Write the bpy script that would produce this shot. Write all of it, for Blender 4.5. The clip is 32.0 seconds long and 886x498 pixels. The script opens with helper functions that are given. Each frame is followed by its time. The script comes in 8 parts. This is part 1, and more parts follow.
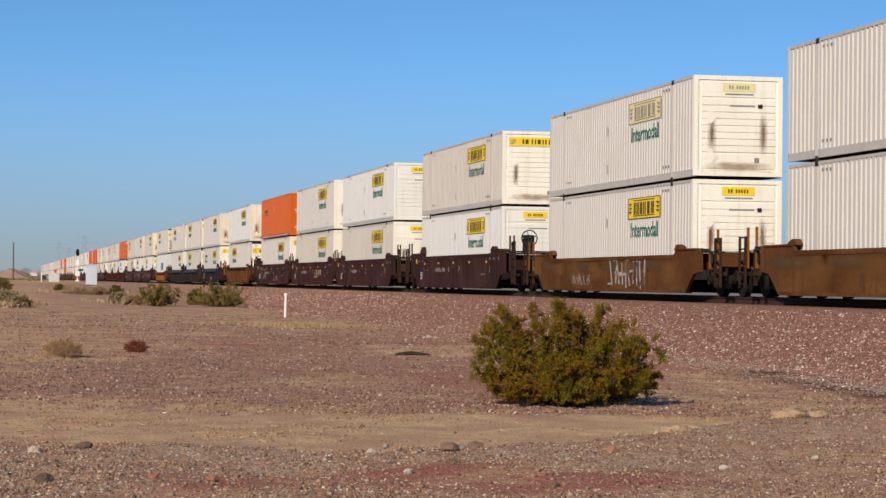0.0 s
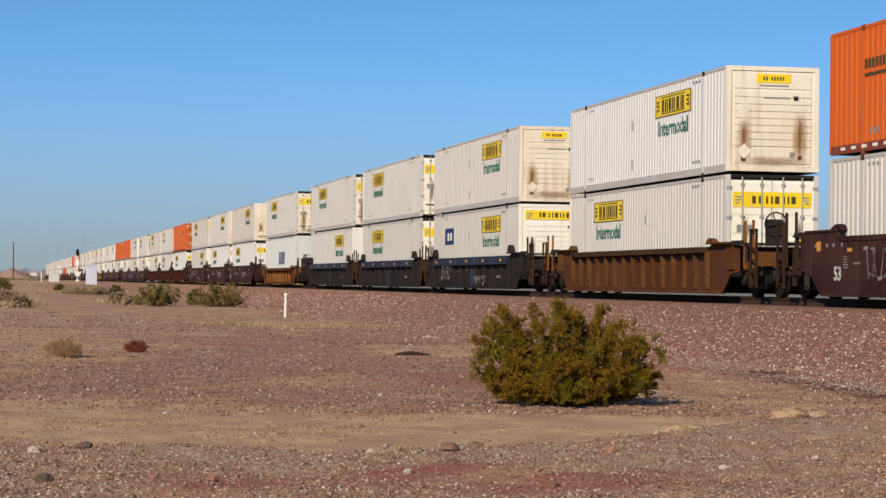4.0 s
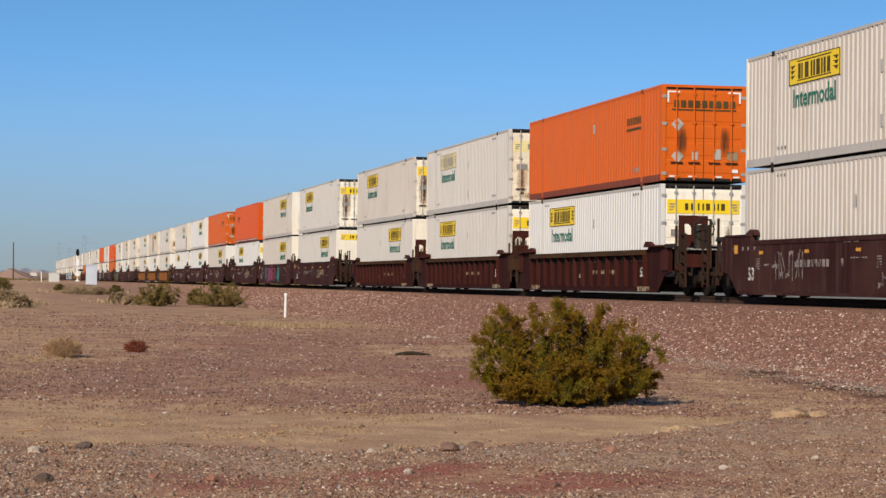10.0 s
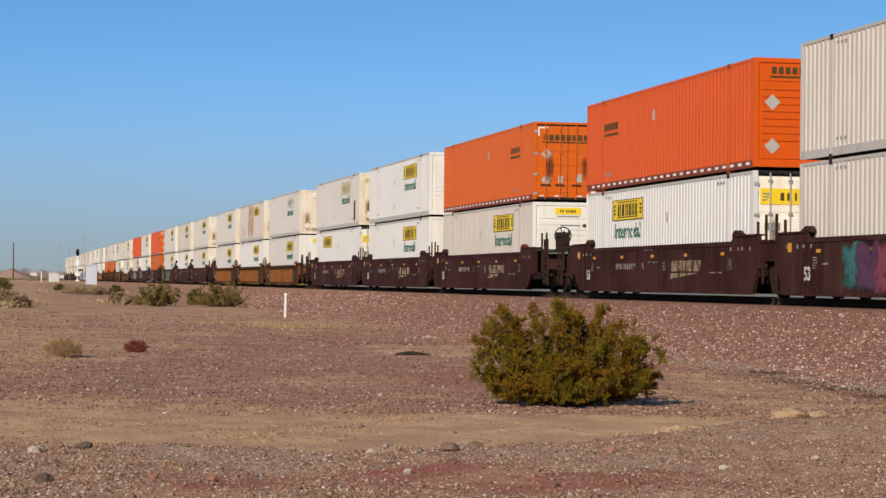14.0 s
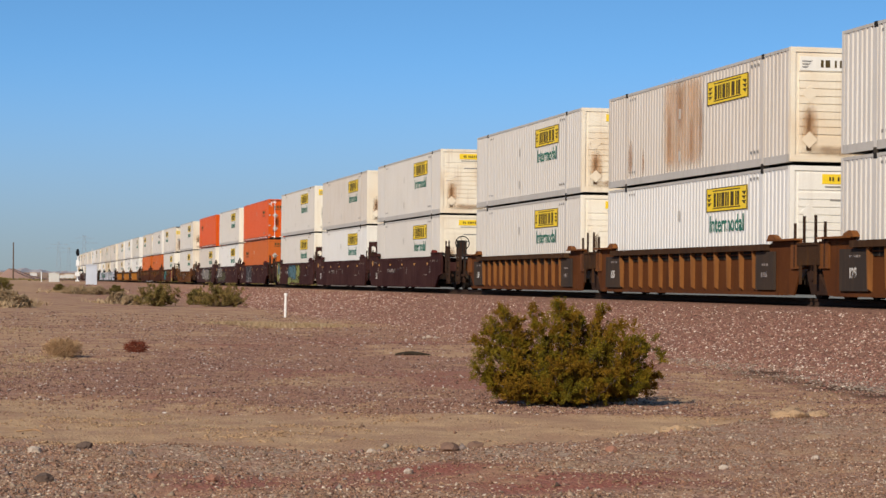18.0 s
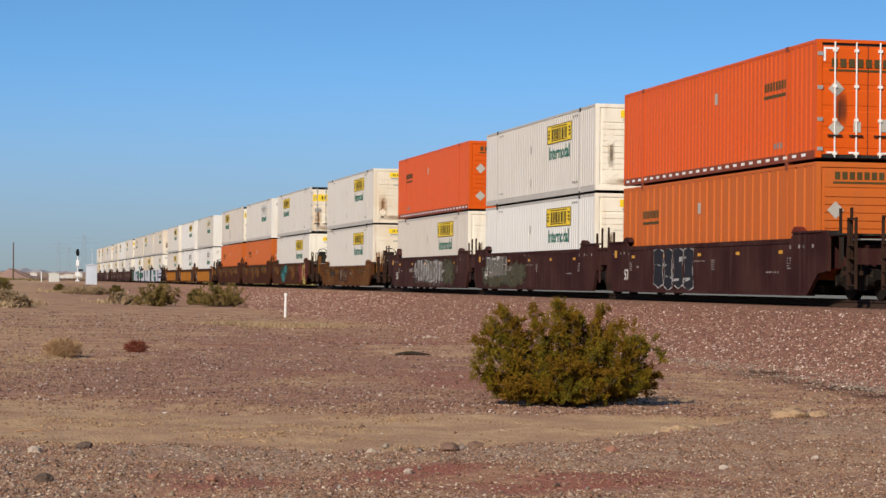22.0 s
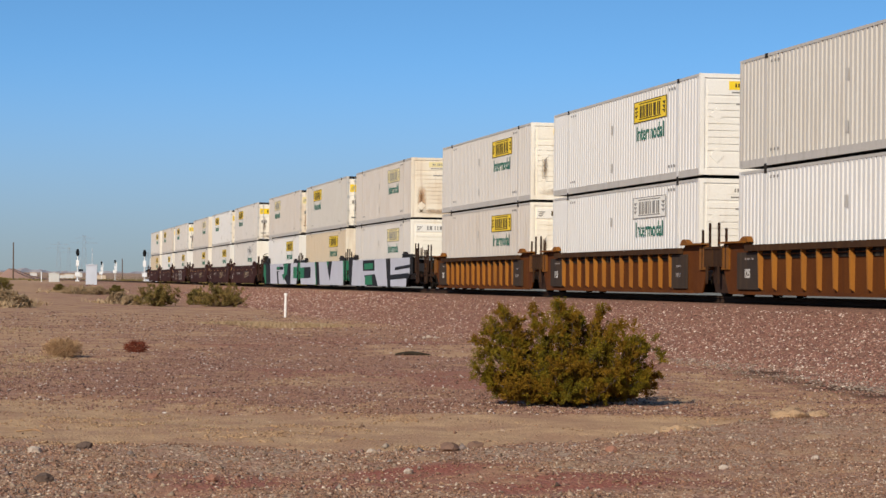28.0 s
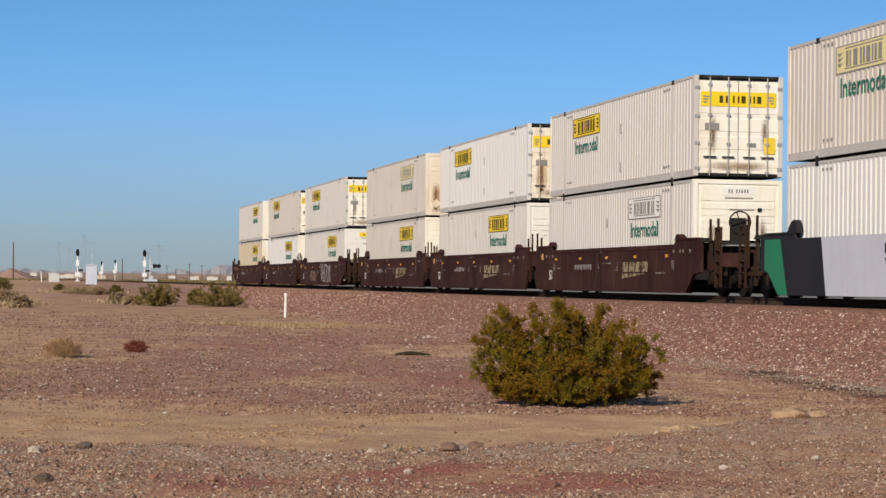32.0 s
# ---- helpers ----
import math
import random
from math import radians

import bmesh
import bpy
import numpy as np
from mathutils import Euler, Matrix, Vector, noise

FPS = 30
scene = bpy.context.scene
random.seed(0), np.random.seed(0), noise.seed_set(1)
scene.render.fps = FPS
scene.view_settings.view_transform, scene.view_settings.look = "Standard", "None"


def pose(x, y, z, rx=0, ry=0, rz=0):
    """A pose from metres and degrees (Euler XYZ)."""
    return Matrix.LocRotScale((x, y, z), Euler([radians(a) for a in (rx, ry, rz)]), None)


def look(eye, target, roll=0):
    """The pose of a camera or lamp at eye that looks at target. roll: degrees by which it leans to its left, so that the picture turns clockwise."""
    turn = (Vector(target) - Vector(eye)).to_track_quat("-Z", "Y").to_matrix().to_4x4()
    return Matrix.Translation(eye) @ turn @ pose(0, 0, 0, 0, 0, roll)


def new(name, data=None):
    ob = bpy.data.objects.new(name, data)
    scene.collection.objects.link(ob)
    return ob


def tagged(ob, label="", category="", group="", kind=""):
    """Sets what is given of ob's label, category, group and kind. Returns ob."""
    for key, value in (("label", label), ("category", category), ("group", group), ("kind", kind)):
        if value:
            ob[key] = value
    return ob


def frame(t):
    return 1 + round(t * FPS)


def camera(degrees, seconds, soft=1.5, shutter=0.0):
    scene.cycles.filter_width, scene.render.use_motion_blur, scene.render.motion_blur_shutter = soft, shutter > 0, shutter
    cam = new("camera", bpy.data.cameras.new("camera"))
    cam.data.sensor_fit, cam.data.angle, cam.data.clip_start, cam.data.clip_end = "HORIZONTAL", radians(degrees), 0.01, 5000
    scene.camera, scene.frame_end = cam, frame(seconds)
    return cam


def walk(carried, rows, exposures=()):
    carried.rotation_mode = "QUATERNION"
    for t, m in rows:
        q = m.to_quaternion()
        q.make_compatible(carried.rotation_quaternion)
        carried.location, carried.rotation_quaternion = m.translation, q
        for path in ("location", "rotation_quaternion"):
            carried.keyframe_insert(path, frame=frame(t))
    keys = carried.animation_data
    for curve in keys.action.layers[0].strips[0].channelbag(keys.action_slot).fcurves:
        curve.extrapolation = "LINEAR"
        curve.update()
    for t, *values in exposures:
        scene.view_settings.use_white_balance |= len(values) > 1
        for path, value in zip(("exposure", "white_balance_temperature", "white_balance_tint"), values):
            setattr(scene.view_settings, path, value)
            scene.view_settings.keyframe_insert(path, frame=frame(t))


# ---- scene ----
# ---------------------------------------------------------------- camera
EYE_H = 1.5                       # lens above the dirt in front of it
RAIL = EYE_H - 0.30               # top of the rails
TRACK_X = 20.103                  # centre line of the track, which runs along +y
VIEW = 23.0                     # degrees across the picture
cam = camera(VIEW, 32.0, soft=1.5)
YAW, PITCH, ROLL = radians(11.4853), radians(0.880), 0.62
way = Vector((math.sin(YAW) * math.cos(PITCH), math.cos(YAW) * math.cos(PITCH), math.sin(PITCH)))
eye = Vector((0, 0, EYE_H))
walk(cam, [(0.0, look(eye, eye + way, ROLL)), (32.0, look(eye, eye + way, ROLL))])

# ---------------------------------------------------------------- sky, sun, exposure
SUN_AZ = math.atan2(-0.79, -0.61)     # direction towards the sun on the ground
SUN_EL = radians(31)
world = bpy.data.worlds.new("desert_sky")
scene.world = world
world.use_nodes = True
wn = world.node_tree.nodes
wl = world.node_tree.links
wn.clear()
sky = wn.new("ShaderNodeTexSky")
sky.sky_type = "NISHITA"
sky.sun_disc = False
sky.sun_elevation = SUN_EL
sky.sun_rotation = math.pi / 2 - SUN_AZ
sky.altitude = 600
sky.air_density = 1.0
sky.dust_density = 0.25
sky.ozone_density = 3.0
# the clear desert air turns deep blue close above the horizon
wtc = wn.new("ShaderNodeTexCoord")
wsep = wn.new("ShaderNodeSeparateXYZ")
wlift = wn.new("ShaderNodeMath"); wlift.operation = "MULTIPLY_ADD"
wlift.inputs[1].default_value, wlift.inputs[2].default_value = 1.5, 0.115
wcom = wn.new("ShaderNodeCombineXYZ")
wl.new(wtc.outputs["Generated"], wsep.inputs[0])
wl.new(wsep.outputs["Z"], wlift.inputs[0])
wl.new(wsep.outputs["X"], wcom.inputs["X"])
wl.new(wsep.outputs["Y"], wcom.inputs["Y"])
wl.new(wlift.outputs[0], wcom.inputs["Z"])
wl.new(wcom.outputs[0], sky.inputs["Vector"])
back = wn.new("ShaderNodeBackground")
back.inputs["Strength"].default_value = 0.15
wout = wn.new("ShaderNodeOutputWorld")
whue = wn.new("ShaderNodeHueSaturation")
whue.inputs["Hue"].default_value = 0.496
whue.inputs["Saturation"].default_value = 1.2
wl.new(sky.outputs[0], whue.inputs["Color"])
# thin grey haze low over the plain, all round
whaze = wn.new("ShaderNodeMapRange")
whaze.interpolation_type = "SMOOTHSTEP"
for whk, whv in (("From Min", -0.02), ("From Max", 0.11), ("To Min", 1.0), ("To Max", 0.0)):
    whaze.inputs[whk].default_value = whv
wl.new(wsep.outputs["Z"], whaze.inputs["Value"])
wmix = wn.new("ShaderNodeMix")
wmix.data_type = "RGBA"
wmix.inputs[7].default_value = (2.02, 2.34, 2.38, 1)
wl.new(whaze.outputs[0], wmix.inputs[0])
wl.new(whue.outputs[0], wmix.inputs[6])
wl.new(wmix.outputs[2], back.inputs[0])
wl.new(back.outputs[0], wout.inputs[0])

sun_data = bpy.data.lights.new("sun", "SUN")
sun_data.energy = 5.0
sun_data.angle = radians(0.53)
sun_data.color = (1.0, 0.885, 0.73)
sun = new("sun", sun_data)
to_sun = Vector((math.cos(SUN_AZ) * math.cos(SUN_EL), math.sin(SUN_AZ) * math.cos(SUN_EL), math.sin(SUN_EL)))
sun.matrix_world = look(Vector((0, 0, 60)) + to_sun * 10, Vector((0, 0, 60)))
scene.view_settings.exposure = 0.0


# ---------------------------------------------------------------- materials
def mat(name, base, second=None, dirt=None, rough=0.6, metal=0.0, scale=0.8, fine=18.0, bump=0.15,
        streak=0.0, amount=0.35, fine_amount=0.12, depth=0.02, random_shift=True, whole=False):
    """A surface with broad patches of a second colour, fine grain, vertical streaks of dirt and a fine relief.
    whole: the pattern runs on over all the parts of one container, and differs from container to container."""
    m = bpy.data.materials.new(name)
    m.use_nodes = True
    n, l = m.node_tree.nodes, m.node_tree.links
    b = n["Principled BSDF"]
    b.inputs["Metallic"].default_value = metal
    b.inputs["Specular IOR Level"].default_value = 0.3 if min(base) > 0.3 else 0.12 if max(base) > 0.13 else 0.04
    second = second or tuple(c * 0.8 for c in base)
    tc = n.new("ShaderNodeTexCoord")
    vec = tc.outputs["Object"]
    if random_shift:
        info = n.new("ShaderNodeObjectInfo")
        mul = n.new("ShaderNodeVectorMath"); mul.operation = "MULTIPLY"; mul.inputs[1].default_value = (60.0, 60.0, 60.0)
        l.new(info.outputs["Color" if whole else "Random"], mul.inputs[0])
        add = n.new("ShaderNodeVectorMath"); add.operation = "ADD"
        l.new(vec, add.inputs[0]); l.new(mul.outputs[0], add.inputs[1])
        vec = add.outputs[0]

    def noise_tex(sc, det, v):
        t = n.new("ShaderNodeTexNoise")
        t.inputs["Scale"].default_value = sc
        t.inputs["Detail"].default_value = det
        l.new(v, t.inputs["Vector"])
        return t.outputs["Fac"]

    def ramp(src, lo, hi):
        r = n.new("ShaderNodeMapRange")
        r.inputs["From Min"].default_value, r.inputs["From Max"].default_value = lo, hi
        l.new(src, r.inputs["Value"])
        return r.outputs[0]

    def mix(fac, a, bcol):
        x = n.new("ShaderNodeMix"); x.data_type = "RGBA"
        for sock, val in ((x.inputs[0], fac), (x.inputs[6], a), (x.inputs[7], bcol)):
            if isinstance(val, (tuple, float)):
                sock.default_value = (*val, 1) if isinstance(val, tuple) else val
            else:
                l.new(val, sock)
        return x.outputs[2]

    def times(src, k):
        q = n.new("ShaderNodeMath"); q.operation = "MULTIPLY"; q.inputs[1].default_value = k
        l.new(src, q.inputs[0])
        return q.outputs[0]

    broad = noise_tex(scale, 5, vec)
    grain = noise_tex(fine, 4, vec)
    col = mix(times(ramp(broad, 0.4, 0.68), amount), tuple(base), tuple(second))
    col = mix(times(ramp(grain, 0.45, 0.75), fine_amount), col, tuple(c * 0.55 for c in base))
    if dirt and streak > 0:
        mp = n.new("ShaderNodeMapping")
        mp.inputs["Scale"].default_value = (5.0, 5.0, 0.45)
        l.new(vec, mp.inputs["Vector"])
        st = noise_tex(1.0, 5, mp.outputs[0])
        col = mix(times(ramp(st, 0.52, 0.78), streak), col, tuple(dirt))
    l.new(col, b.inputs["Base Color"])
    rr = n.new("ShaderNodeMapRange")
    rr.inputs["To Min"].default_value, rr.inputs["To Max"].default_value = max(0.05, rough - 0.12), min(1.0, rough + 0.12)
    l.new(grain, rr.inputs["Value"])
    l.new(rr.outputs[0], b.inputs["Roughness"])
    if bump > 0:
        bp = n.new("ShaderNodeBump")
        bp.inputs["Strength"].default_value = bump
        bp.inputs["Distance"].default_value = depth
        l.new(grain, bp.inputs["Height"])
        l.new(bp.outputs[0], b.inputs["Normal"])
    return m


DUST = (0.36, 0.27, 0.18)
RUST = (0.20, 0.085, 0.035)
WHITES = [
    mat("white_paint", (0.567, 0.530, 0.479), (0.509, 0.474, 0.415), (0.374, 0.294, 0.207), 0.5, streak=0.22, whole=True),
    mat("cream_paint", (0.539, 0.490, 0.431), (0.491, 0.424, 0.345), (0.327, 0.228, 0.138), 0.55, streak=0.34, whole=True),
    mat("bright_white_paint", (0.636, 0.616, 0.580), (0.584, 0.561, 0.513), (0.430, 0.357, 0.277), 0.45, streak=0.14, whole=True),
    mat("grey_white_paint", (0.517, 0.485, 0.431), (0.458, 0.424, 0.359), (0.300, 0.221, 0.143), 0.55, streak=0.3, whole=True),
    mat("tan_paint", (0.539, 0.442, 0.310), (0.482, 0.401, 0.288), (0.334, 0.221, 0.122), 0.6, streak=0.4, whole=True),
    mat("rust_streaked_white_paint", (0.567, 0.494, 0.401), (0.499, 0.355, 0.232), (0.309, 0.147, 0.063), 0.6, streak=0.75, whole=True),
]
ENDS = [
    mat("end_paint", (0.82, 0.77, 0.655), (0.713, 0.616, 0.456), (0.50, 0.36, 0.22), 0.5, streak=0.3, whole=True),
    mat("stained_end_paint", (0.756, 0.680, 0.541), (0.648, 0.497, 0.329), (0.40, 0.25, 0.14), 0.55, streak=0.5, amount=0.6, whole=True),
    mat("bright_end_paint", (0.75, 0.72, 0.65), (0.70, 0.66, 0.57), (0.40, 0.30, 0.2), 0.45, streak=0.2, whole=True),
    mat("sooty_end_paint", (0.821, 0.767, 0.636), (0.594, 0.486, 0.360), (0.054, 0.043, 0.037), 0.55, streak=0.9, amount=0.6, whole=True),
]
ALUM = mat("weathered_aluminium", (0.46, 0.43, 0.385), (0.38, 0.355, 0.32), (0.2, 0.165, 0.12), 0.6, 0.0, streak=0.35, whole=True)
GALV = mat("galvanised_steel", (0.48, 0.46, 0.42), (0.38, 0.36, 0.33), RUST, 0.45, 0.5, streak=0.3)
DARK = mat("dark_steel", (0.025, 0.023, 0.021), (0.045, 0.034, 0.026), DUST, 0.7, 0.2, streak=0.15)
FLOORM = mat("container_underside", (0.05, 0.045, 0.04), (0.08, 0.07, 0.06), DUST, 0.8)
RUBBER = mat("door_gasket_rubber", (0.03, 0.03, 0.03), rough=0.8)
YELLOW = mat("logo_yellow", (0.80, 0.56, 0.02), (0.72, 0.50, 0.06), (0.45, 0.36, 0.2), 0.5, streak=0.2)
YELLOW_PALE = mat("faded_logo_yellow", (0.72, 0.61, 0.28), (0.68, 0.60, 0.40), (0.5, 0.42, 0.3), 0.55, streak=0.3)
LOGO_WHITE = mat("faded_logo_white", (0.76, 0.73, 0.66), (0.70, 0.66, 0.58), (0.5, 0.42, 0.3), 0.55, streak=0.2)
INK = mat("logo_black", (0.07, 0.05, 0.02), (0.12, 0.09, 0.04), rough=0.6)
INK_SOFT = mat("weathered_lettering", (0.22, 0.21, 0.19), (0.35, 0.32, 0.28), rough=0.6)
GREEN = mat("lettering_green", (0.024, 0.135, 0.09), (0.05, 0.20, 0.14), (0.3, 0.3, 0.25), 0.55, streak=0.2)
NAVY = mat("logo_navy", (0.02, 0.035, 0.12), (0.04, 0.05, 0.15), rough=0.5)
SILVER = mat("placard_silver", (0.42, 0.39, 0.34), (0.33, 0.29, 0.24), rough=0.5)
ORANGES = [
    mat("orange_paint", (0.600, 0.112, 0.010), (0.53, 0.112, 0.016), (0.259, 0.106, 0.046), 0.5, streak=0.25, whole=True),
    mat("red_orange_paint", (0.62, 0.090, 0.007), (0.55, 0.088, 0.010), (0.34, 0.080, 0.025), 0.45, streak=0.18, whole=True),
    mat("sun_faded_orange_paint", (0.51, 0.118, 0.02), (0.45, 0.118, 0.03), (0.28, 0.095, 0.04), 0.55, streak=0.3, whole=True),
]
ORANGE_RAIL = mat("orange_rail_paint", (0.20, 0.045, 0.022), (0.16, 0.05, 0.03), DUST, 0.6, streak=0.2)
TAPE = mat("reflective_white_tape", (0.78, 0.76, 0.72), rough=0.35)
PALE_GREY = mat("pale_grey_paint", (0.60, 0.61, 0.57), (0.54, 0.54, 0.50), (0.36, 0.30, 0.22), 0.5, streak=0.25)

CARS = {
    "rust": mat("rusty_orange_brown_steel", (0.085, 0.031, 0.010), (0.150, 0.068, 0.024), (0.030, 0.015, 0.010), 0.85, scale=0.45, streak=0.6, amount=0.95, fine=9.0, fine_amount=0.35),
    "brown": mat("oxide_brown_paint", (0.0344, 0.0125, 0.0116), (0.060, 0.0265, 0.022), (0.092, 0.050, 0.038), 0.8, streak=0.6, scale=0.55, amount=0.95, fine_amount=0.25),
    "dark": mat("dark_brown_paint", (0.0327, 0.0133, 0.0112), (0.060, 0.0265, 0.022), (0.092, 0.050, 0.038), 0.8, streak=0.6, scale=0.55, amount=0.95, fine_amount=0.25),
    "red": mat("dark_red_paint", (0.0480, 0.0124, 0.0096), (0.0576, 0.0168, 0.0120), (0.09, 0.04, 0.026), 0.6, streak=0.35, amount=0.7),
    "blue": mat("dusty_dark_steel_blue", (0.0221, 0.0187, 0.0195), (0.0289, 0.0195, 0.0145), (0.062, 0.039, 0.028), 0.65, streak=0.45, amount=0.8),
    "tan": mat("weathered_orange_tan_steel", (0.167, 0.061, 0.016), (0.105, 0.034, 0.010), (0.035, 0.017, 0.009), 0.7, streak=0.5, amount=0.8),
    "russet": mat("russet_weathered_steel", (0.048, 0.017, 0.009), (0.080, 0.031, 0.015), (0.026, 0.014, 0.010), 0.85, scale=0.4, streak=0.6, amount=0.95, fine=9.0, fine_amount=0.3),
    "yellow": mat("faded_yellow_orange_paint", (0.205, 0.078, 0.012), (0.15, 0.054, 0.012), (0.049, 0.024, 0.012), 0.65, streak=0.4, amount=0.7),
    # tan, yellow and red panels: darker paint copies, shade between ribs painted in, plus grime
    "tan_panel": mat("shaded_grimy_tan_panel", (0.105, 0.036, 0.0115), (0.07, 0.024, 0.010), (0.034, 0.018, 0.011), 0.75, streak=0.5, amount=0.8),
    "yellow_panel": mat("shaded_grimy_yellow_panel", (0.112, 0.037, 0.010), (0.072, 0.023, 0.009), (0.040, 0.020, 0.012), 0.75, streak=0.5, amount=0.8),
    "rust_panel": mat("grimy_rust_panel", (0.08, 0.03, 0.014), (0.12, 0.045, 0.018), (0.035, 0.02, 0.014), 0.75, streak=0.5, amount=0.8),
    "red_panel": mat("shaded_grimy_red_panel", (0.0286, 0.0085, 0.0071), (0.0374, 0.0122, 0.0095), (0.075, 0.038, 0.026), 0.7, streak=0.4, amount=0.7),
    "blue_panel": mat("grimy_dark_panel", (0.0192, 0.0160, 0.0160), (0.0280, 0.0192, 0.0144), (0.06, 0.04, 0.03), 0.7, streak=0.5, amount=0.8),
    "painted": mat("black_painted_steel", (0.02, 0.02, 0.023), (0.03, 0.026, 0.024), (0.10, 0.07, 0.055), 0.6, streak=0.2, amount=0.6),
}
BLUE_CHORD = mat("blue_top_chord_paint", (0.0211, 0.0322, 0.0589), (0.0341, 0.0372, 0.0465), (0.13, 0.10, 0.08), 0.7, streak=0.6, amount=0.8, fine_amount=0.3)
OCHRE = mat("yellow_reflector", (0.58, 0.27, 0.02), (0.45, 0.22, 0.03), rough=0.4)
LETTER = mat("stencil_white", (0.55, 0.52, 0.48), (0.35, 0.3, 0.27), rough=0.7)
LETTER_DIM = mat("dim_stencil_white", (0.26, 0.22, 0.20), (0.15, 0.11, 0.10), rough=0.7)
GOLD = mat("stencil_gold", (0.29, 0.215, 0.135), (0.18, 0.125, 0.08), rough=0.7)
TRUCKM = mat("greasy_truck_steel", (0.0135, 0.0112, 0.0097), (0.0263, 0.0195, 0.0150), DUST, 0.75, 0.2, streak=0.25)
WHEELM = mat("wheel_steel", (0.0176, 0.0144, 0.0120), (0.0280, 0.0208, 0.0160), rough=0.7, metal=0.2)
# lighter copies of the car paint, so the ribs' sunlit faces are in the colour
TAN_RIB = mat("lit_ochre_rib_paint", (0.225, 0.090, 0.025), (0.15, 0.056, 0.017), (0.06, 0.03, 0.017), 0.75, streak=0.5, amount=0.8)
YELLOW_RIB = mat("lit_faded_yellow_rib_paint", (0.315, 0.125, 0.02), (0.23, 0.088, 0.019), (0.08, 0.04, 0.02), 0.7, streak=0.4, amount=0.7)
GRIMY_CHORD = mat("grimy_brown_chord", (0.060, 0.030, 0.015), (0.036, 0.020, 0.013), (0.10, 0.055, 0.026), 0.85, streak=0.5, amount=0.9, fine_amount=0.3)
POSTS = mat("grimy_post_steel", (0.030, 0.017, 0.012), (0.050, 0.026, 0.017), (0.075, 0.045, 0.03), 0.8, streak=0.3, amount=0.8)
GRIME = mat("grey_grime_panel", (0.042, 0.032, 0.027), (0.060, 0.040, 0.028), (0.10, 0.06, 0.035), 0.85, streak=0.4, amount=0.8)
RED_GUIDE = mat("bright_red_guide_paint", (0.13, 0.024, 0.017), (0.09, 0.02, 0.015), rough=0.6)
SPRAY = {
    "white": mat("white_spray_paint", (0.50, 0.50, 0.545), (0.42, 0.42, 0.455), (0.26, 0.23, 0.22), 0.6, streak=0.2),
    "grey": mat("grey_spray_paint", (0.36, 0.34, 0.32), (0.24, 0.21, 0.19), rough=0.65),
    "black": mat("black_spray_paint", (0.02, 0.02, 0.024), (0.035, 0.032, 0.033), rough=0.6),
    "green": mat("green_spray_paint", (0.022, 0.175, 0.085), (0.035, 0.13, 0.065), rough=0.6),
    "teal": mat("teal_spray_paint", (0.05, 0.22, 0.22), (0.05, 0.13, 0.13), rough=0.65),
    "pink": mat("pink_spray_paint", (0.35, 0.07, 0.16), (0.2, 0.05, 0.1), rough=0.65),
    "yellow": mat("yellow_spray_paint", (0.42, 0.36, 0.08), (0.25, 0.22, 0.08), rough=0.65),
    "maroon": mat("maroon_spray_paint", (0.060, 0.017, 0.014), (0.085, 0.027, 0.02), rough=0.7),
    "blue": mat("blue_spray_paint", (0.07, 0.16, 0.26), (0.06, 0.10, 0.14), rough=0.65),
}


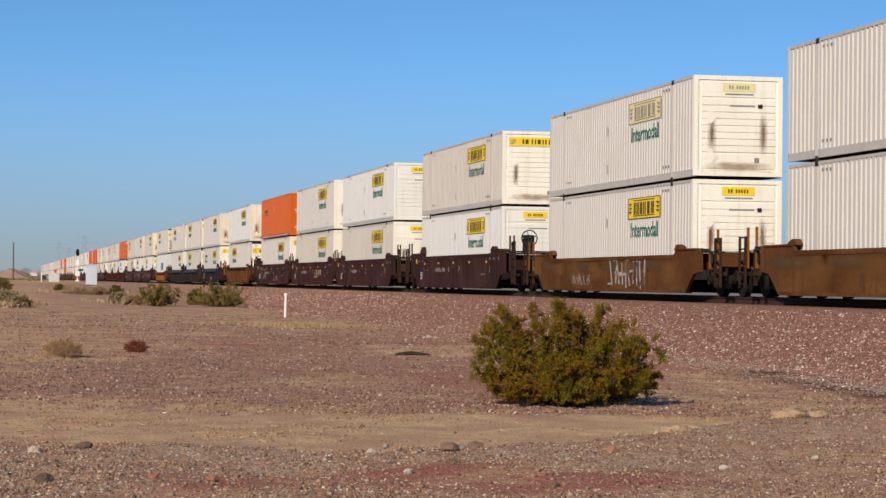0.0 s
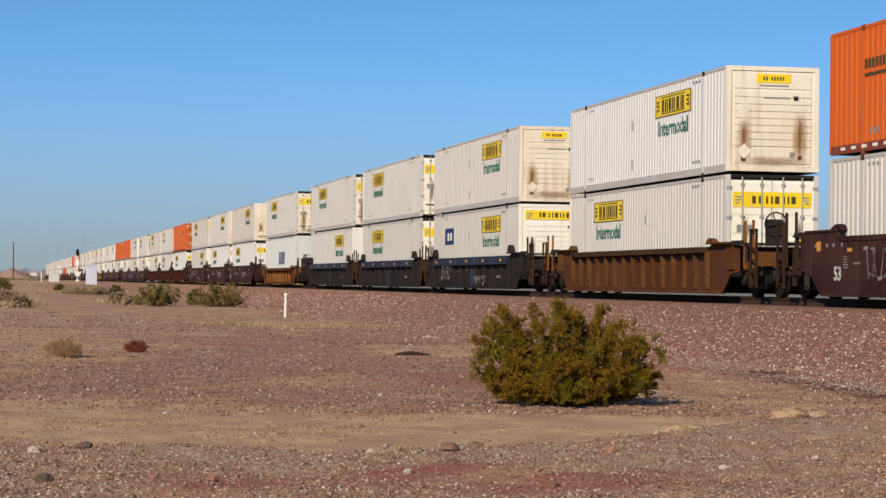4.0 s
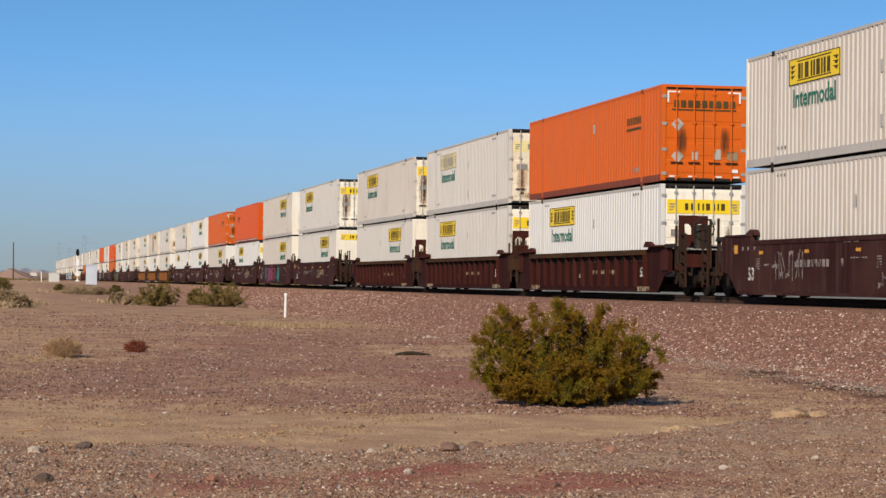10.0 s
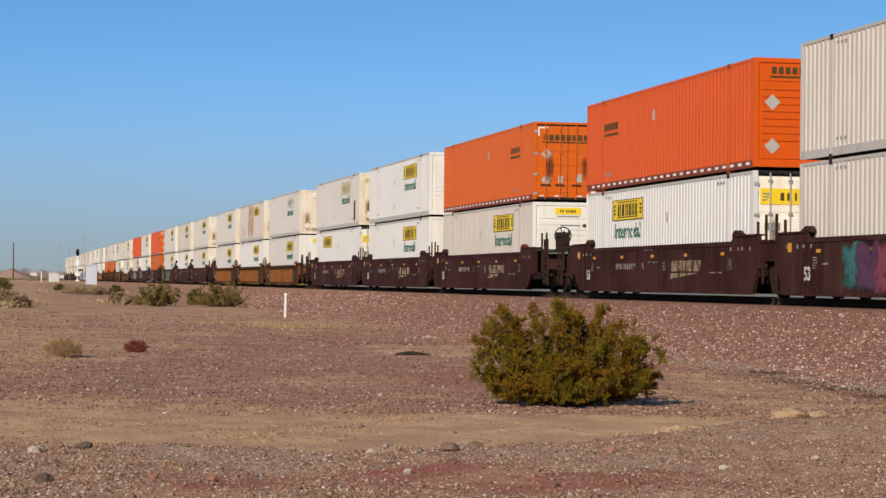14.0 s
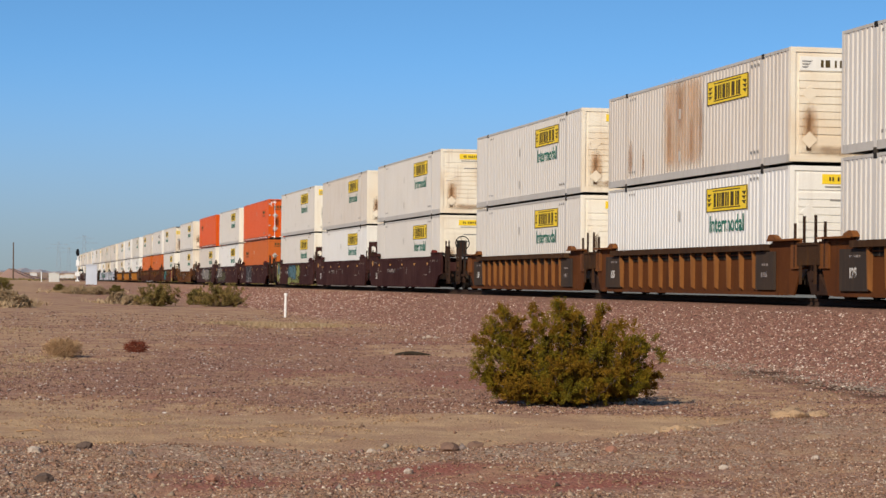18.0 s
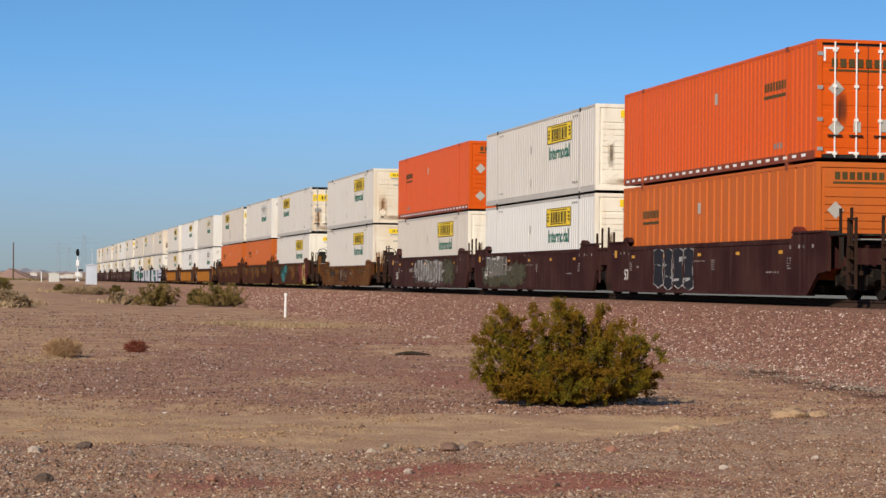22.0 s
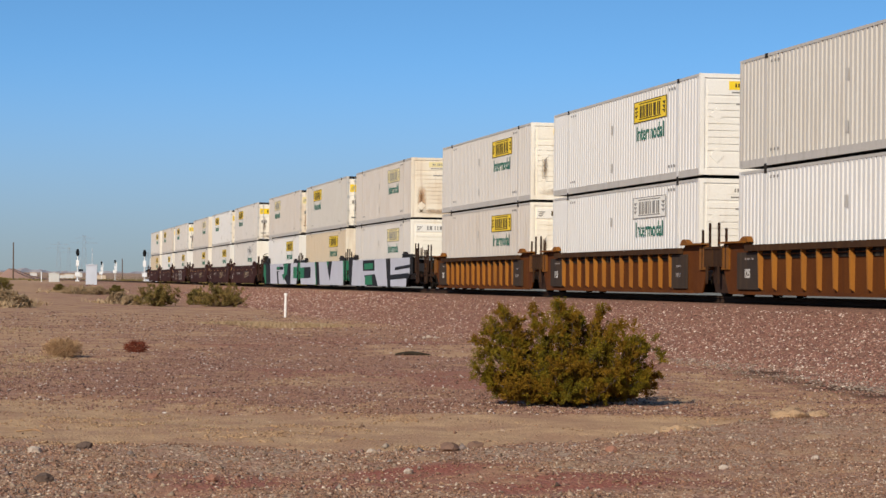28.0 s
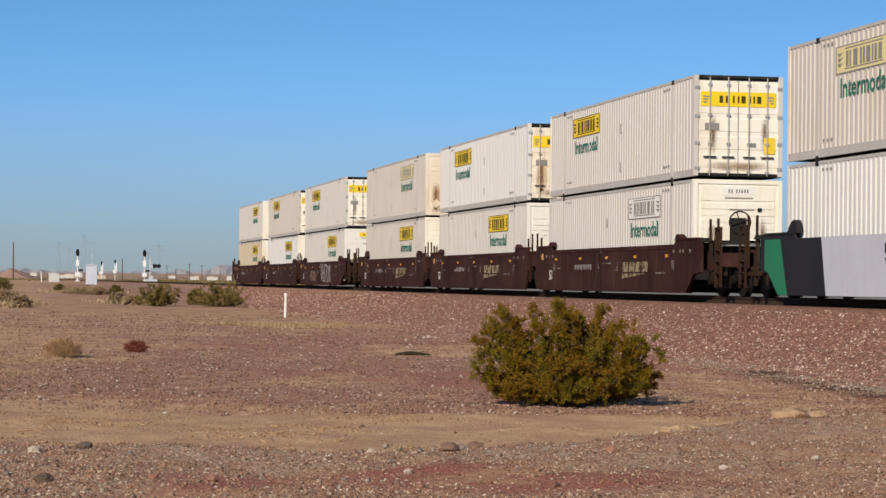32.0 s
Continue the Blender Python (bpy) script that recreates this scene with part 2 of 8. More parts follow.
def stain(name, colour, most=0.7, full=0.62, grain=(9, 9, 1.6), flat="Y", edge=0.38, least=0.05, warp=0.0):
    """Run-down rust, soot or sprayed paint that thins out towards its edges."""
    m = mat(name, colour, tuple(c * 1.6 for c in colour), rough=0.8, bump=0)
    n, l = m.node_tree.nodes, m.node_tree.links
    tc = n.new("ShaderNodeTexCoord")
    mp = n.new("ShaderNodeMapping")
    mp.inputs["Scale"].default_value = grain
    nz = n.new("ShaderNodeTexNoise"); nz.inputs["Scale"].default_value = 1.0; nz.inputs["Detail"].default_value = 5
    sep = n.new("ShaderNodeSeparateXYZ")
    l.new(tc.outputs["Object"], mp.inputs["Vector"]); l.new(mp.outputs[0], nz.inputs["Vector"])
    shape = tc.outputs["Generated"]
    if warp:       # ragged outline
        wz = n.new("ShaderNodeTexNoise"); wz.inputs["Scale"].default_value = 2.2; wz.inputs["Detail"].default_value = 3
        l.new(tc.outputs["Object"], wz.inputs["Vector"])
        wsc = n.new("ShaderNodeVectorMath"); wsc.operation = "MULTIPLY_ADD"
        wsc.inputs[1].default_value, wsc.inputs[2].default_value = (warp,) * 3, (-warp / 2,) * 3
        l.new(wz.outputs["Color"], wsc.inputs[0])
        wad = n.new("ShaderNodeVectorMath"); wad.operation = "ADD"
        l.new(shape, wad.inputs[0]); l.new(wsc.outputs[0], wad.inputs[1])
        shape = wad.outputs[0]
    l.new(shape, sep.inputs[0])
    fac = nz.outputs["Fac"]
    for axis in ("X", "Y", "Z"):
        pp = n.new("ShaderNodeMath"); pp.operation = "PINGPONG"; pp.inputs[1].default_value = 0.5
        l.new(sep.outputs[axis], pp.inputs[0])
        r = n.new("ShaderNodeMapRange"); r.inputs["From Max"].default_value = edge
        if axis == flat:
            r.inputs["To Min"].default_value = 1.0
        l.new(pp.outputs[0], r.inputs["Value"])
        q = n.new("ShaderNodeMath"); q.operation = "MULTIPLY"
        l.new(fac, q.inputs[0]); l.new(r.outputs[0], q.inputs[1])
        fac = q.outputs[0]
    r = n.new("ShaderNodeMapRange")
    r.inputs["From Min"].default_value, r.inputs["From Max"].default_value, r.inputs["To Max"].default_value = least, full, most
    l.new(fac, r.inputs["Value"])
    l.new(r.outputs[0], n["Principled BSDF"].inputs["Alpha"])
    return m


RUST_RUN = stain("rust_run", (0.22, 0.11, 0.05), 0.42, 0.58)
SOOT_RUN = stain("soot_run", (0.06, 0.04, 0.028), 0.55)
DIRT_RUN = stain("dirt_run", (0.20, 0.13, 0.075), 0.30)
RUST_HALO = stain("rust_halo", (0.42, 0.23, 0.10), 0.42, 0.55)
GRIME_EDGE = stain("grimy_lower_edge", (0.30, 0.19, 0.10), 0.40, 0.6, (2.5, 2.5, 5), "Y")
STREAK_RUN = stain("rust_streak", (0.46, 0.25, 0.13), 0.40, 0.6, (6, 6, 0.9), "X")
STREAK_WASH = stain("pale_rust_wash", (0.72, 0.46, 0.27), 0.40, 0.62, (5, 5, 0.5), "X", edge=0.16, warp=0.12)
SOFT = {k: stain("soft_%s_spray" % k, c, 0.85, 0.42, (3.0, 3.0, 6.0), "X", 0.24, 0.14, 0.6) for k, c in
        dict(pink=(0.20, 0.055, 0.085), violet=(0.10, 0.045, 0.085), red=(0.16, 0.028, 0.03), teal=(0.045, 0.15, 0.145), blue=(0.07, 0.135, 0.16),
             lime=(0.20, 0.20, 0.065), yellow=(0.36, 0.27, 0.08), silver=(0.17, 0.155, 0.135), moss=(0.075, 0.07, 0.045), black=(0.016, 0.015, 0.017), chalk=(0.24, 0.17, 0.125), maroon=(0.06, 0.016, 0.013)).items()}
SOFT["dust"] = stain("dusty_band", (0.13, 0.07, 0.033), 0.8, 0.75, (1.3, 1.3, 5), "X")
SOFT["ochre"] = stain("ochre_rust_patch", (0.20, 0.085, 0.025), 0.8, 0.8, (1.6, 1.6, 2.5), "X")


def worn(m, lo, hi, grain=(3.4, 3.4, 3.4)):
    """Paint that has flaked and faded in patches."""
    n, l = m.node_tree.nodes, m.node_tree.links
    tc = n.new("ShaderNodeTexCoord")
    nz = n.new("ShaderNodeTexNoise"); nz.inputs["Scale"].default_value = 1.0; nz.inputs["Detail"].default_value = 6
    mp = n.new("ShaderNodeMapping")
    mp.inputs["Scale"].default_value = grain
    info = n.new("ShaderNodeObjectInfo")
    mul = n.new("ShaderNodeMath"); mul.operation = "MULTIPLY"; mul.inputs[1].default_value = 40.0
    l.new(info.outputs["Random"], mul.inputs[0])
    l.new(mul.outputs[0], mp.inputs["Location"])
    l.new(tc.outputs["Object"], mp.inputs["Vector"])
    l.new(mp.outputs[0], nz.inputs["Vector"])
    r = n.new("ShaderNodeMapRange")
    r.inputs["From Min"].default_value, r.inputs["From Max"].default_value = lo, hi
    l.new(nz.outputs["Fac"], r.inputs["Value"])
    l.new(r.outputs[0], n["Principled BSDF"].inputs["Alpha"])


for worn_name in ("grey", "teal", "pink", "yellow", "blue"):
    worn(SPRAY[worn_name], 0.33, 0.52)
worn(GOLD, 0.34, 0.56)
worn(LETTER, 0.3, 0.5)
worn(LETTER_DIM, 0.34, 0.55)
worn(GREEN, 0.345, 0.415, (4.5, 0.9, 1.0))


# ---------------------------------------------------------------- mesh helpers
class Geo:
    """Collects vertices and faces for one mesh."""

    def __init__(self):
        self.v, self.f = [], []

    def box(self, x0, x1, y0, y1, z0, z1):
        i = len(self.v)
        self.v += [(x0, y0, z0), (x1, y0, z0), (x1, y1, z0), (x0, y1, z0), (x0, y0, z1), (x1, y0, z1), (x1, y1, z1), (x0, y1, z1)]
        self.f += [(i, i + 3, i + 2, i + 1), (i + 4, i + 5, i + 6, i + 7), (i, i + 1, i + 5, i + 4),
                   (i + 1, i + 2, i + 6, i + 5), (i + 2, i + 3, i + 7, i + 6), (i + 3, i, i + 4, i + 7)]
        return self

    def slab(self, outline, x0, x1):
        """An outline in y and z, extruded from x0 to x1."""
        i, k = len(self.v), len(outline)
        self.v += [(x0, y, z) for y, z in outline] + [(x1, y, z) for y, z in outline]
        self.f += [tuple(i + j for j in range(k)), tuple(i + k + j for j in reversed(range(k)))]
        self.f += [(i + j, i + k + j, i + k + (j + 1) % k, i + (j + 1) % k) for j in range(k)]
        return self

    def slab_y(self, outline, y0, y1):
        """An outline in x and z, extruded from y0 to y1."""
        i, k = len(self.v), len(outline)
        self.v += [(x, y0, z) for x, z in outline] + [(x, y1, z) for x, z in outline]
        self.f += [tuple(i + k + j for j in range(k)), tuple(i + j for j in reversed(range(k)))]
        self.f += [(i + (j + 1) % k, i + k + (j + 1) % k, i + k + j, i + j) for j in range(k)]
        return self

    def tube(self, a, b, r0, r1=None, sides=8, cap=True):
        a, b = Vector(a), Vector(b)
        r1 = r0 if r1 is None else r1
        d = (b - a).normalized()
        u = d.orthogonal().normalized()
        w = d.cross(u)
        i = len(self.v)
        for p, r in ((a, r0), (b, r1)):
            for k in range(sides):
                t = 2 * math.pi * k / sides
                self.v.append(tuple(p + (u * math.cos(t) + w * math.sin(t)) * r))
        for k in range(sides):
            j = (k + 1) % sides
            self.f.append((i + k, i + j, i + sides + j, i + sides + k))
        if cap:
            self.f += [tuple(i + k for k in reversed(range(sides))), tuple(i + sides + k for k in range(sides))]
        return self

    def mesh(self, name, material):
        me = bpy.data.meshes.new(name)
        me.from_pydata(self.v, [], self.f)
        me.materials.append(material)
        me.update()
        return me


def fix(me):
    """Turns all faces of a closed mesh outwards."""
    bm = bmesh.new()
    bm.from_mesh(me)
    bmesh.ops.recalc_face_normals(bm, faces=bm.faces)
    bm.to_mesh(me)
    bm.free()
    return me


MESHES = {}


def shared(key, name, material, build):
    """One mesh for all the parts that look alike."""
    key = (key, material.name)
    if key not in MESHES:
        g = Geo()
        build(g)
        MESHES[key] = fix(g.mesh(name, material))
    return MESHES[key]


def part(name, me, parent, label="", at=None):
    ob = new(name, me)
    ob.parent = parent
    if at is not None:
        ob.matrix_basis = at
    if label:
        ob["label"] = label
    if name in ("logo_mark", "stencil", "name_bar", "graffiti", "reflective_tape", "branchwork"):
        ob["kind"] = "stuff"
    return ob


def text_mesh(name, words, size, material, key=None, stretch=1.0):
    """Flat lettering from the built-in font, in the xy plane, its origin at its middle."""
    key = ("text", words, size, stretch, material.name)
    if key not in MESHES:
        cu = bpy.data.curves.new(name, "FONT")
        cu.body, cu.size, cu.extrude = words, size, 0.003
        cu.align_x, cu.align_y = "CENTER", "CENTER"
        cu.resolution_u = 2
        cu.offset = 0.012
        ob = new("lettering_source", cu)
        bpy.context.view_layer.update()
        me = bpy.data.meshes.new_from_object(ob)
        bpy.data.objects.remove(ob)
        me.name = name
        me.transform(Matrix.Diagonal((stretch, 1, 1, 1)))
        me.materials.clear()
        me.materials.append(material)
        MESHES[key] = me
    return MESHES[key]


def on_near(x, y, z):
    """The pose of lettering on a face that looks along -x."""
    return Matrix(((0, 0, -1, x), (-1, 0, 0, y), (0, 1, 0, z), (0, 0, 0, 1)))


def on_far(x, y, z):
    """The pose of lettering on a face that looks along +x."""
    return Matrix(((0, 0, 1, x), (1, 0, 0, y), (0, 1, 0, z), (0, 0, 0, 1)))


# ---------------------------------------------------------------- containers
CL, CW, CH = 16.154, 2.591, 2.896      # 53 ft long, 8 ft 6 in wide, 9 ft 6 in high
HL, HW = CL / 2, CW / 2
POST_Y = HL - 1.98                     # the lifting posts stand 40 ft apart


def ribbed_side(g, s, pitch, flat, depth, z0, z1):
    """A sheet pressed into upright ribs; s is -1 for the face that looks along -x."""
    y, end = -HL + 0.12, HL - 0.12
    n = round((end - y) / pitch)
    step = (end - y) / n
    out, inn = s * (HW - 0.012), s * (HW - 0.012 - depth)
    line = []
    for k in range(n):
        a = y + k * step
        slope = (step - flat) * 0.28
        line += [(inn, a), (inn, a + (step - flat) - 2 * slope), (out, a + (step - flat) - slope), (out, a + step - slope)]
    line.append((inn, end))
    i = len(g.v)
    for x, yy in line:
        g.v += [(x, yy, z0), (x, yy, z1)]
    for k in range(len(line) - 1):
        g.f.append((i + 2 * k, i + 2 * k + 2, i + 2 * k + 3, i + 2 * k + 1) if s < 0 else (i + 2 * k, i + 2 * k + 1, i + 2 * k + 3, i + 2 * k + 2))


def sheet(key, name, material, build):
    key = (key, material.name)
    if key not in MESHES:
        g = Geo()
        build(g)
        MESHES[key] = g.mesh(name, material)
    return MESHES[key]


def blocks(g, s, y0, y1, z0, z1, x, weights, lean=0.0):
    """A row of plain upright bars where a trade name stands, on a face that looks along s * x."""
    total = sum(weights)
    y = y0
    for k, w in enumerate(weights):
        wide = (y1 - y0) * w / total
        if k % 2 == 0:
            g.box(min(x, x + s * 0.006), max(x, x + s * 0.006), min(y, y + wide), max(y, y + wide), z0, z1)
        y += wide


# runs of dirt on an end wall: x, width, lower and upper height; a wide faint one under a narrow dark one
RUSTY = ((-1.04, 0.50, 0.25, 1.60), (0.50, 0.52, 0.25, 1.75), (-0.88, 0.13, 0.35, 1.50), (0.70, 0.11, 0.42, 1.65), (-1.12, 2.24, 0.20, 0.66))
DUSTY = ((-0.92, 0.30, 0.60, 1.85), (0.58, 0.30, 0.60, 1.90), (-0.84, 0.14, 0.95, 1.75), (0.66, 0.13, 0.85, 1.8), (-1.12, 2.24, 0.20, 0.52))
SOOTY = ((-1.00, 0.60, 0.40, 2.3), (0.45, 0.62, 0.35, 2.5), (-0.80, 0.36, 0.9, 2.0), (0.62, 0.36, 0.55, 2.45))


def run_material(stains, k):
    if k == 4:
        return GRIME_EDGE
    if k < 2:
        return DIRT_RUN if stains is DUSTY else RUST_HALO
    return SOOT_RUN if stains is SOOTY else DIRT_RUN if stains is DUSTY else RUST_RUN


BOXES = []                       # one entry a container, to weather each one differently
NAME_BARS = (1.6, 0.6, 1.0, 1.5, 2.6, 1.6, 1.1, 0.7, 1.2, 0.9, 2.4, 0.9, 1.0, 0.7, 1.4, 1.0, 2.0)


def container(label, wall, rail, end_mat, kind="white", rib=(0.268, 0.165, 0.034), logo=YELLOW, word=True, nose_logo="small",
              extra=None, tape=False, seen=-1, stains=(), banner=None):
    """A 53 ft container: its nose at -y, its doors at +y, standing on z = 0.
    seen is the side that carries the posts and the markings which come into view."""
    ink = INK if logo is YELLOW or kind == "orange" else INK_SOFT
    fore = seen < 0               # the nose is the end that comes into view
    root = new("shipping_container")
    tagged(root, label, "container", "containers on the train")
    r = rib
    for s, nm in ((-1, "near"), (1, "far")):
        part("side_panel", sheet(("side", s, r), "side_panel", wall, lambda g: ribbed_side(g, s, *r, 0.2, CH - 0.07)), root)
        part("bottom_rail", shared(("brail", s), "bottom_rail", rail,
             lambda g: (g.box(min(s * HW, s * (HW - 0.09)), max(s * HW, s * (HW - 0.09)), -HL + 0.1, HL - 0.1, 0.07, 0.27),
                        g.box(min(s * (HW + 0.006), s * (HW - 0.09)), max(s * (HW + 0.006), s * (HW - 0.09)), -HL + 0.1, HL - 0.1, 0.07, 0.095))), root,
             "grey aluminium rail" if kind != "orange" else "dark rail")
        part("top_rail", shared(("trail", s), "top_rail", wall if kind == "orange" else ALUM,
             lambda g: g.box(min(s * (HW - 0.002), s * (HW - 0.08)), max(s * (HW - 0.002), s * (HW - 0.08)), -HL + 0.1, HL - 0.1, CH - 0.085, CH - 0.012)), root)
        for y in (-POST_Y, POST_Y) if s == seen else ():
            lp = part("lifting_post", shared(("lpost", s), "lifting_post", wall,
                      lambda g: g.box(min(s * (HW + 0.004), s * (HW - 0.1)), max(s * (HW + 0.004), s * (HW - 0.1)), -0.075, 0.075, 0.10, CH - 0.02)), root,
                      at=Matrix.Translation((0, y, 0)))
            for z0, z1 in ((CH - 0.13, CH), (0.0, 0.12)):
                part("lifting_casting", shared(("lcast", s, z0), "lifting_casting", DARK if kind != "orange" else ORANGE_RAIL,
                     lambda g: g.box(min(s * (HW + 0.008), s * (HW - 0.16)), max(s * (HW + 0.008), s * (HW - 0.16)), -0.09, 0.09, z0, z1)), lp, "dark steel casting")
        for y in (-1, 1):
            part("corner_post", shared(("cpost", s, y), "corner_post", wall if y > 0 else end_mat,
                 lambda g: g.box(min(s * HW, s * (HW - 0.13)), max(s * HW, s * (HW - 0.13)), min(y * HL, y * (HL - 0.13)), max(y * HL, y * (HL - 0.13)), 0.09, CH - 0.01)), root)
    part("roof", shared("roof", "roof", wall, lambda g: [g.box(-HW + 0.05, HW - 0.05, -HL + 0.06, HL - 0.06, CH - 0.06, CH - 0.03)]
         + [g.box(-HW + 0.09, HW - 0.09, y - 0.2, y + 0.2, CH - 0.03, CH - 0.018) for y in np.arange(-7.4, 7.5, 0.8)]), root)
    part("floor", shared("cfloor", "floor", FLOORM, lambda g: g.box(-HW + 0.09, HW - 0.09, -HL + 0.1, HL - 0.1, 0.08, 0.19)), root, "dark floor of the box")

    # nose: a flat wall with horizontal battens
    def nose(g):
        g.box(-HW + 0.13, HW - 0.13, -HL + 0.03, -HL + 0.08, 0.16, CH - 0.11)

    np_ = part("nose_panel", shared("nose", "nose_panel", end_mat, nose), root, "end wall with upright ribs" if kind == "plain" else "end wall with horizontal ribs")

    def diamond(g, x, z, r):
        g.slab_y([(x - r, z), (x, z - r), (x + r, z), (x, z + r)], -HL - 0.002, -HL + 0.012)
    part("end_header", shared("ehead", "end_header", end_mat, lambda g: g.box(-HW + 0.13, HW - 0.13, -HL, -HL + 0.09, CH - 0.13, CH - 0.01)), root)
    part("end_sill", shared("esill", "end_sill", end_mat, lambda g: g.box(-HW + 0.13, HW - 0.13, -HL, -HL + 0.09, 0.09, 0.24)), root)
    if fore and kind == "plain":
        for k in range(11):
            part("batten", shared(("upright", k), "batten", end_mat, lambda g: g.box(-1.07 + k * 0.197, -0.94 + k * 0.197, -HL + 0.004, -HL + 0.03, 0.26, CH - 0.15)), np_)
        part("name_bar", shared("greynose", "name_bar", INK, lambda g: [g.slab_y([(x, CH - 0.72), (x + w, CH - 0.72), (x + w + 0.09, CH - 0.47), (x + 0.09, CH - 0.47)], -HL - 0.004, -HL + 0.004) for x, w in ((-0.22, 0.15), (0.0, 0.09), (0.12, 0.09), (0.27, 0.07), (0.40, 0.13), (0.59, 0.14))]), np_, "dark name drawn as leaning bars")
        part("stencil", shared("greynum", "stencil", INK_SOFT, lambda g: [g.box(0.88, 0.96, -HL - 0.003, -HL + 0.004, z, z + 0.08) for z in (CH - 1.2, CH - 1.05, CH - 0.9)]), np_)
    elif fore:
        for z0, z1 in ((0.30, 0.70), (CH - 0.60, CH - 0.18)):
            part("end_plate", shared(("eplate", z0), "end_plate", end_mat, lambda g: g.box(-HW + 0.22, HW - 0.22, -HL + 0.012, -HL + 0.03, z0, z1)), np_)
        for k in range(8):
            part("batten", shared(("batten", k), "batten", end_mat, lambda g: g.box(-HW + 0.22, HW - 0.22, -HL + 0.008, -HL + 0.03, 0.76 + k * 0.187, 0.92 + k * 0.187)), np_)
        if stains:
            for k, (x, w, z0, z1) in enumerate(stains):
                part("stain", shared(("stain", x, z0), "stain", run_material(stains, k), lambda g: g.box(x, x + w, -HL + 0.004 - 0.0012 * k, -HL + 0.0048 - 0.0012 * k, z0, z1)), np_, "rusty run of dirt")
        for x, z in ((-0.80, CH - 1.15), (-0.80, 0.62)):
            part("placard", shared(("plac", x, z), "placard", SILVER if kind == "orange" else end_mat, lambda g: diamond(g, x, z, 0.21)), np_, "diamond placard holder")
        part("vent", shared("vent", "vent", DARK, lambda g: g.box(0.58, 0.70, -HL - 0.012, -HL + 0.03, CH - 0.90, CH - 0.79)), np_, "small dark vent")
        part("data_plate", shared("dplate", "data_plate", INK_SOFT, lambda g: (g.box(0.48, 0.62, -HL + 0.004, -HL + 0.014, 0.47, 0.61))), np_)
        if kind == "orange":
            part("name_bar", shared("onose", "name_bar", INK, lambda g: [g.box(x, x + 0.13, -HL + 0.004, -HL + 0.014, CH - 0.42, CH - 0.24) for x in np.arange(-0.82, 0.72, 0.185)]
                 + [g.box(-0.86, 0.80, -HL + 0.004, -HL + 0.014, CH - 0.52, CH - 0.47)]), np_, "dark name drawn as plain bars")
        elif kind != "plain" and nose_logo == "small":
            lo = part("logo_panel", shared("nsmall", "logo_panel", logo, lambda g: g.box(-0.46, 0.50, -HL + 0.002, -HL + 0.013, CH - 0.45, CH - 0.21)), np_, "small logo panel")
            part("logo_mark", shared("nsb", "logo_mark", ink, lambda g: [g.box(x, x + 0.045, -HL - 0.003, -HL + 0.003, CH - 0.38, CH - 0.28) for x in (-0.28, -0.20, -0.06, 0.02, 0.10, 0.18, 0.26)]), lo)
            part("stencil", shared("nnum", "stencil", INK_SOFT, lambda g: (g.box(-0.38, 0.44, -HL + 0.003, -HL + 0.013, CH - 0.54, CH - 0.50),
                                                                                   g.box(-0.25, 0.48, -HL + 0.003, -HL + 0.013, CH - 0.87, CH - 0.82))), np_)
        elif kind != "plain":
            lo = part("logo_panel", shared("nban", "logo_panel", banner or logo, lambda g: g.box(-1.06, 1.06, -HL + 0.002, -HL + 0.013, CH - 0.58, CH - 0.24)), np_, "wide logo banner")
            part("logo_mark", shared("nbb", "logo_mark", ink, lambda g: [g.box(x, x + w, -HL - 0.003, -HL + 0.003, CH - 0.50, CH - 0.32)
                 for x, w in ((-0.52, 0.07), (-0.40, 0.12), (-0.16, 0.05), (-0.03, 0.05), (0.08, 0.12), (0.27, 0.05), (0.38, 0.05), (0.52, 0.1))]), lo)
            part("logo_wing", shared("nwing", "logo_wing", INK_SOFT, lambda g: [g.slab_y([(s * 1.0, CH - 0.34 - k * 0.07), (s * (0.72 + 0.05 * k), CH - 0.34 - k * 0.07), (s * (0.80 + 0.05 * k), CH - 0.385 - k * 0.07), (s * 1.0, CH - 0.37 - k * 0.07)], -HL - 0.003, -HL + 0.003) for s in (-1, 1) for k in range(3)]), lo)

    # doors
    for s in (-1, 1):
        def leaf(g):
            x0, x1 = sorted((s * 0.012, s * (HW - 0.13)))
            face = [(HL - 0.09, 0.17), (HL - 0.035, 0.17)]
            for k in range(5):
                z = 0.32 + k * 0.5
                face += [(HL - 0.035, z), (HL - 0.024, z + 0.02), (HL - 0.024, z + 0.36), (HL - 0.035, z + 0.38)]
            g.slab(face + [(HL - 0.035, CH - 0.15), (HL - 0.09, CH - 0.15)], x0, x1)
        d = part("door", shared(("leaf", s), "door", end_mat, leaf), root, "door leaf with locking rods")
        if fore:
            continue
        for k, (xs_, w, z0, z1) in enumerate(stains) if s < 0 else ():
            part("stain", shared(("dstain", xs_, z0), "stain", run_material(stains, k), lambda g: g.box(xs_, xs_ + w, HL - 0.0225 + 0.0012 * k, HL - 0.0217 + 0.0012 * k, z0, z1)), d, "run of dirt on the door")
        for x in (0.30, 0.84):
            part("locking_rod", shared(("rod", s, x), "locking_rod", GALV if kind != "orange" else TAPE if wall is ORANGES[1] else wall,
                 lambda g: (g.tube((s * x, HL + 0.004, 0.10), (s * x, HL + 0.004, CH - 0.06), 0.02, sides=6),
                            [g.box(s * x - 0.05, s * x + 0.05, HL - 0.03, HL + 0.022, z, z + 0.07) for z in (0.16, 0.95, 1.75, CH - 0.3)])), d)
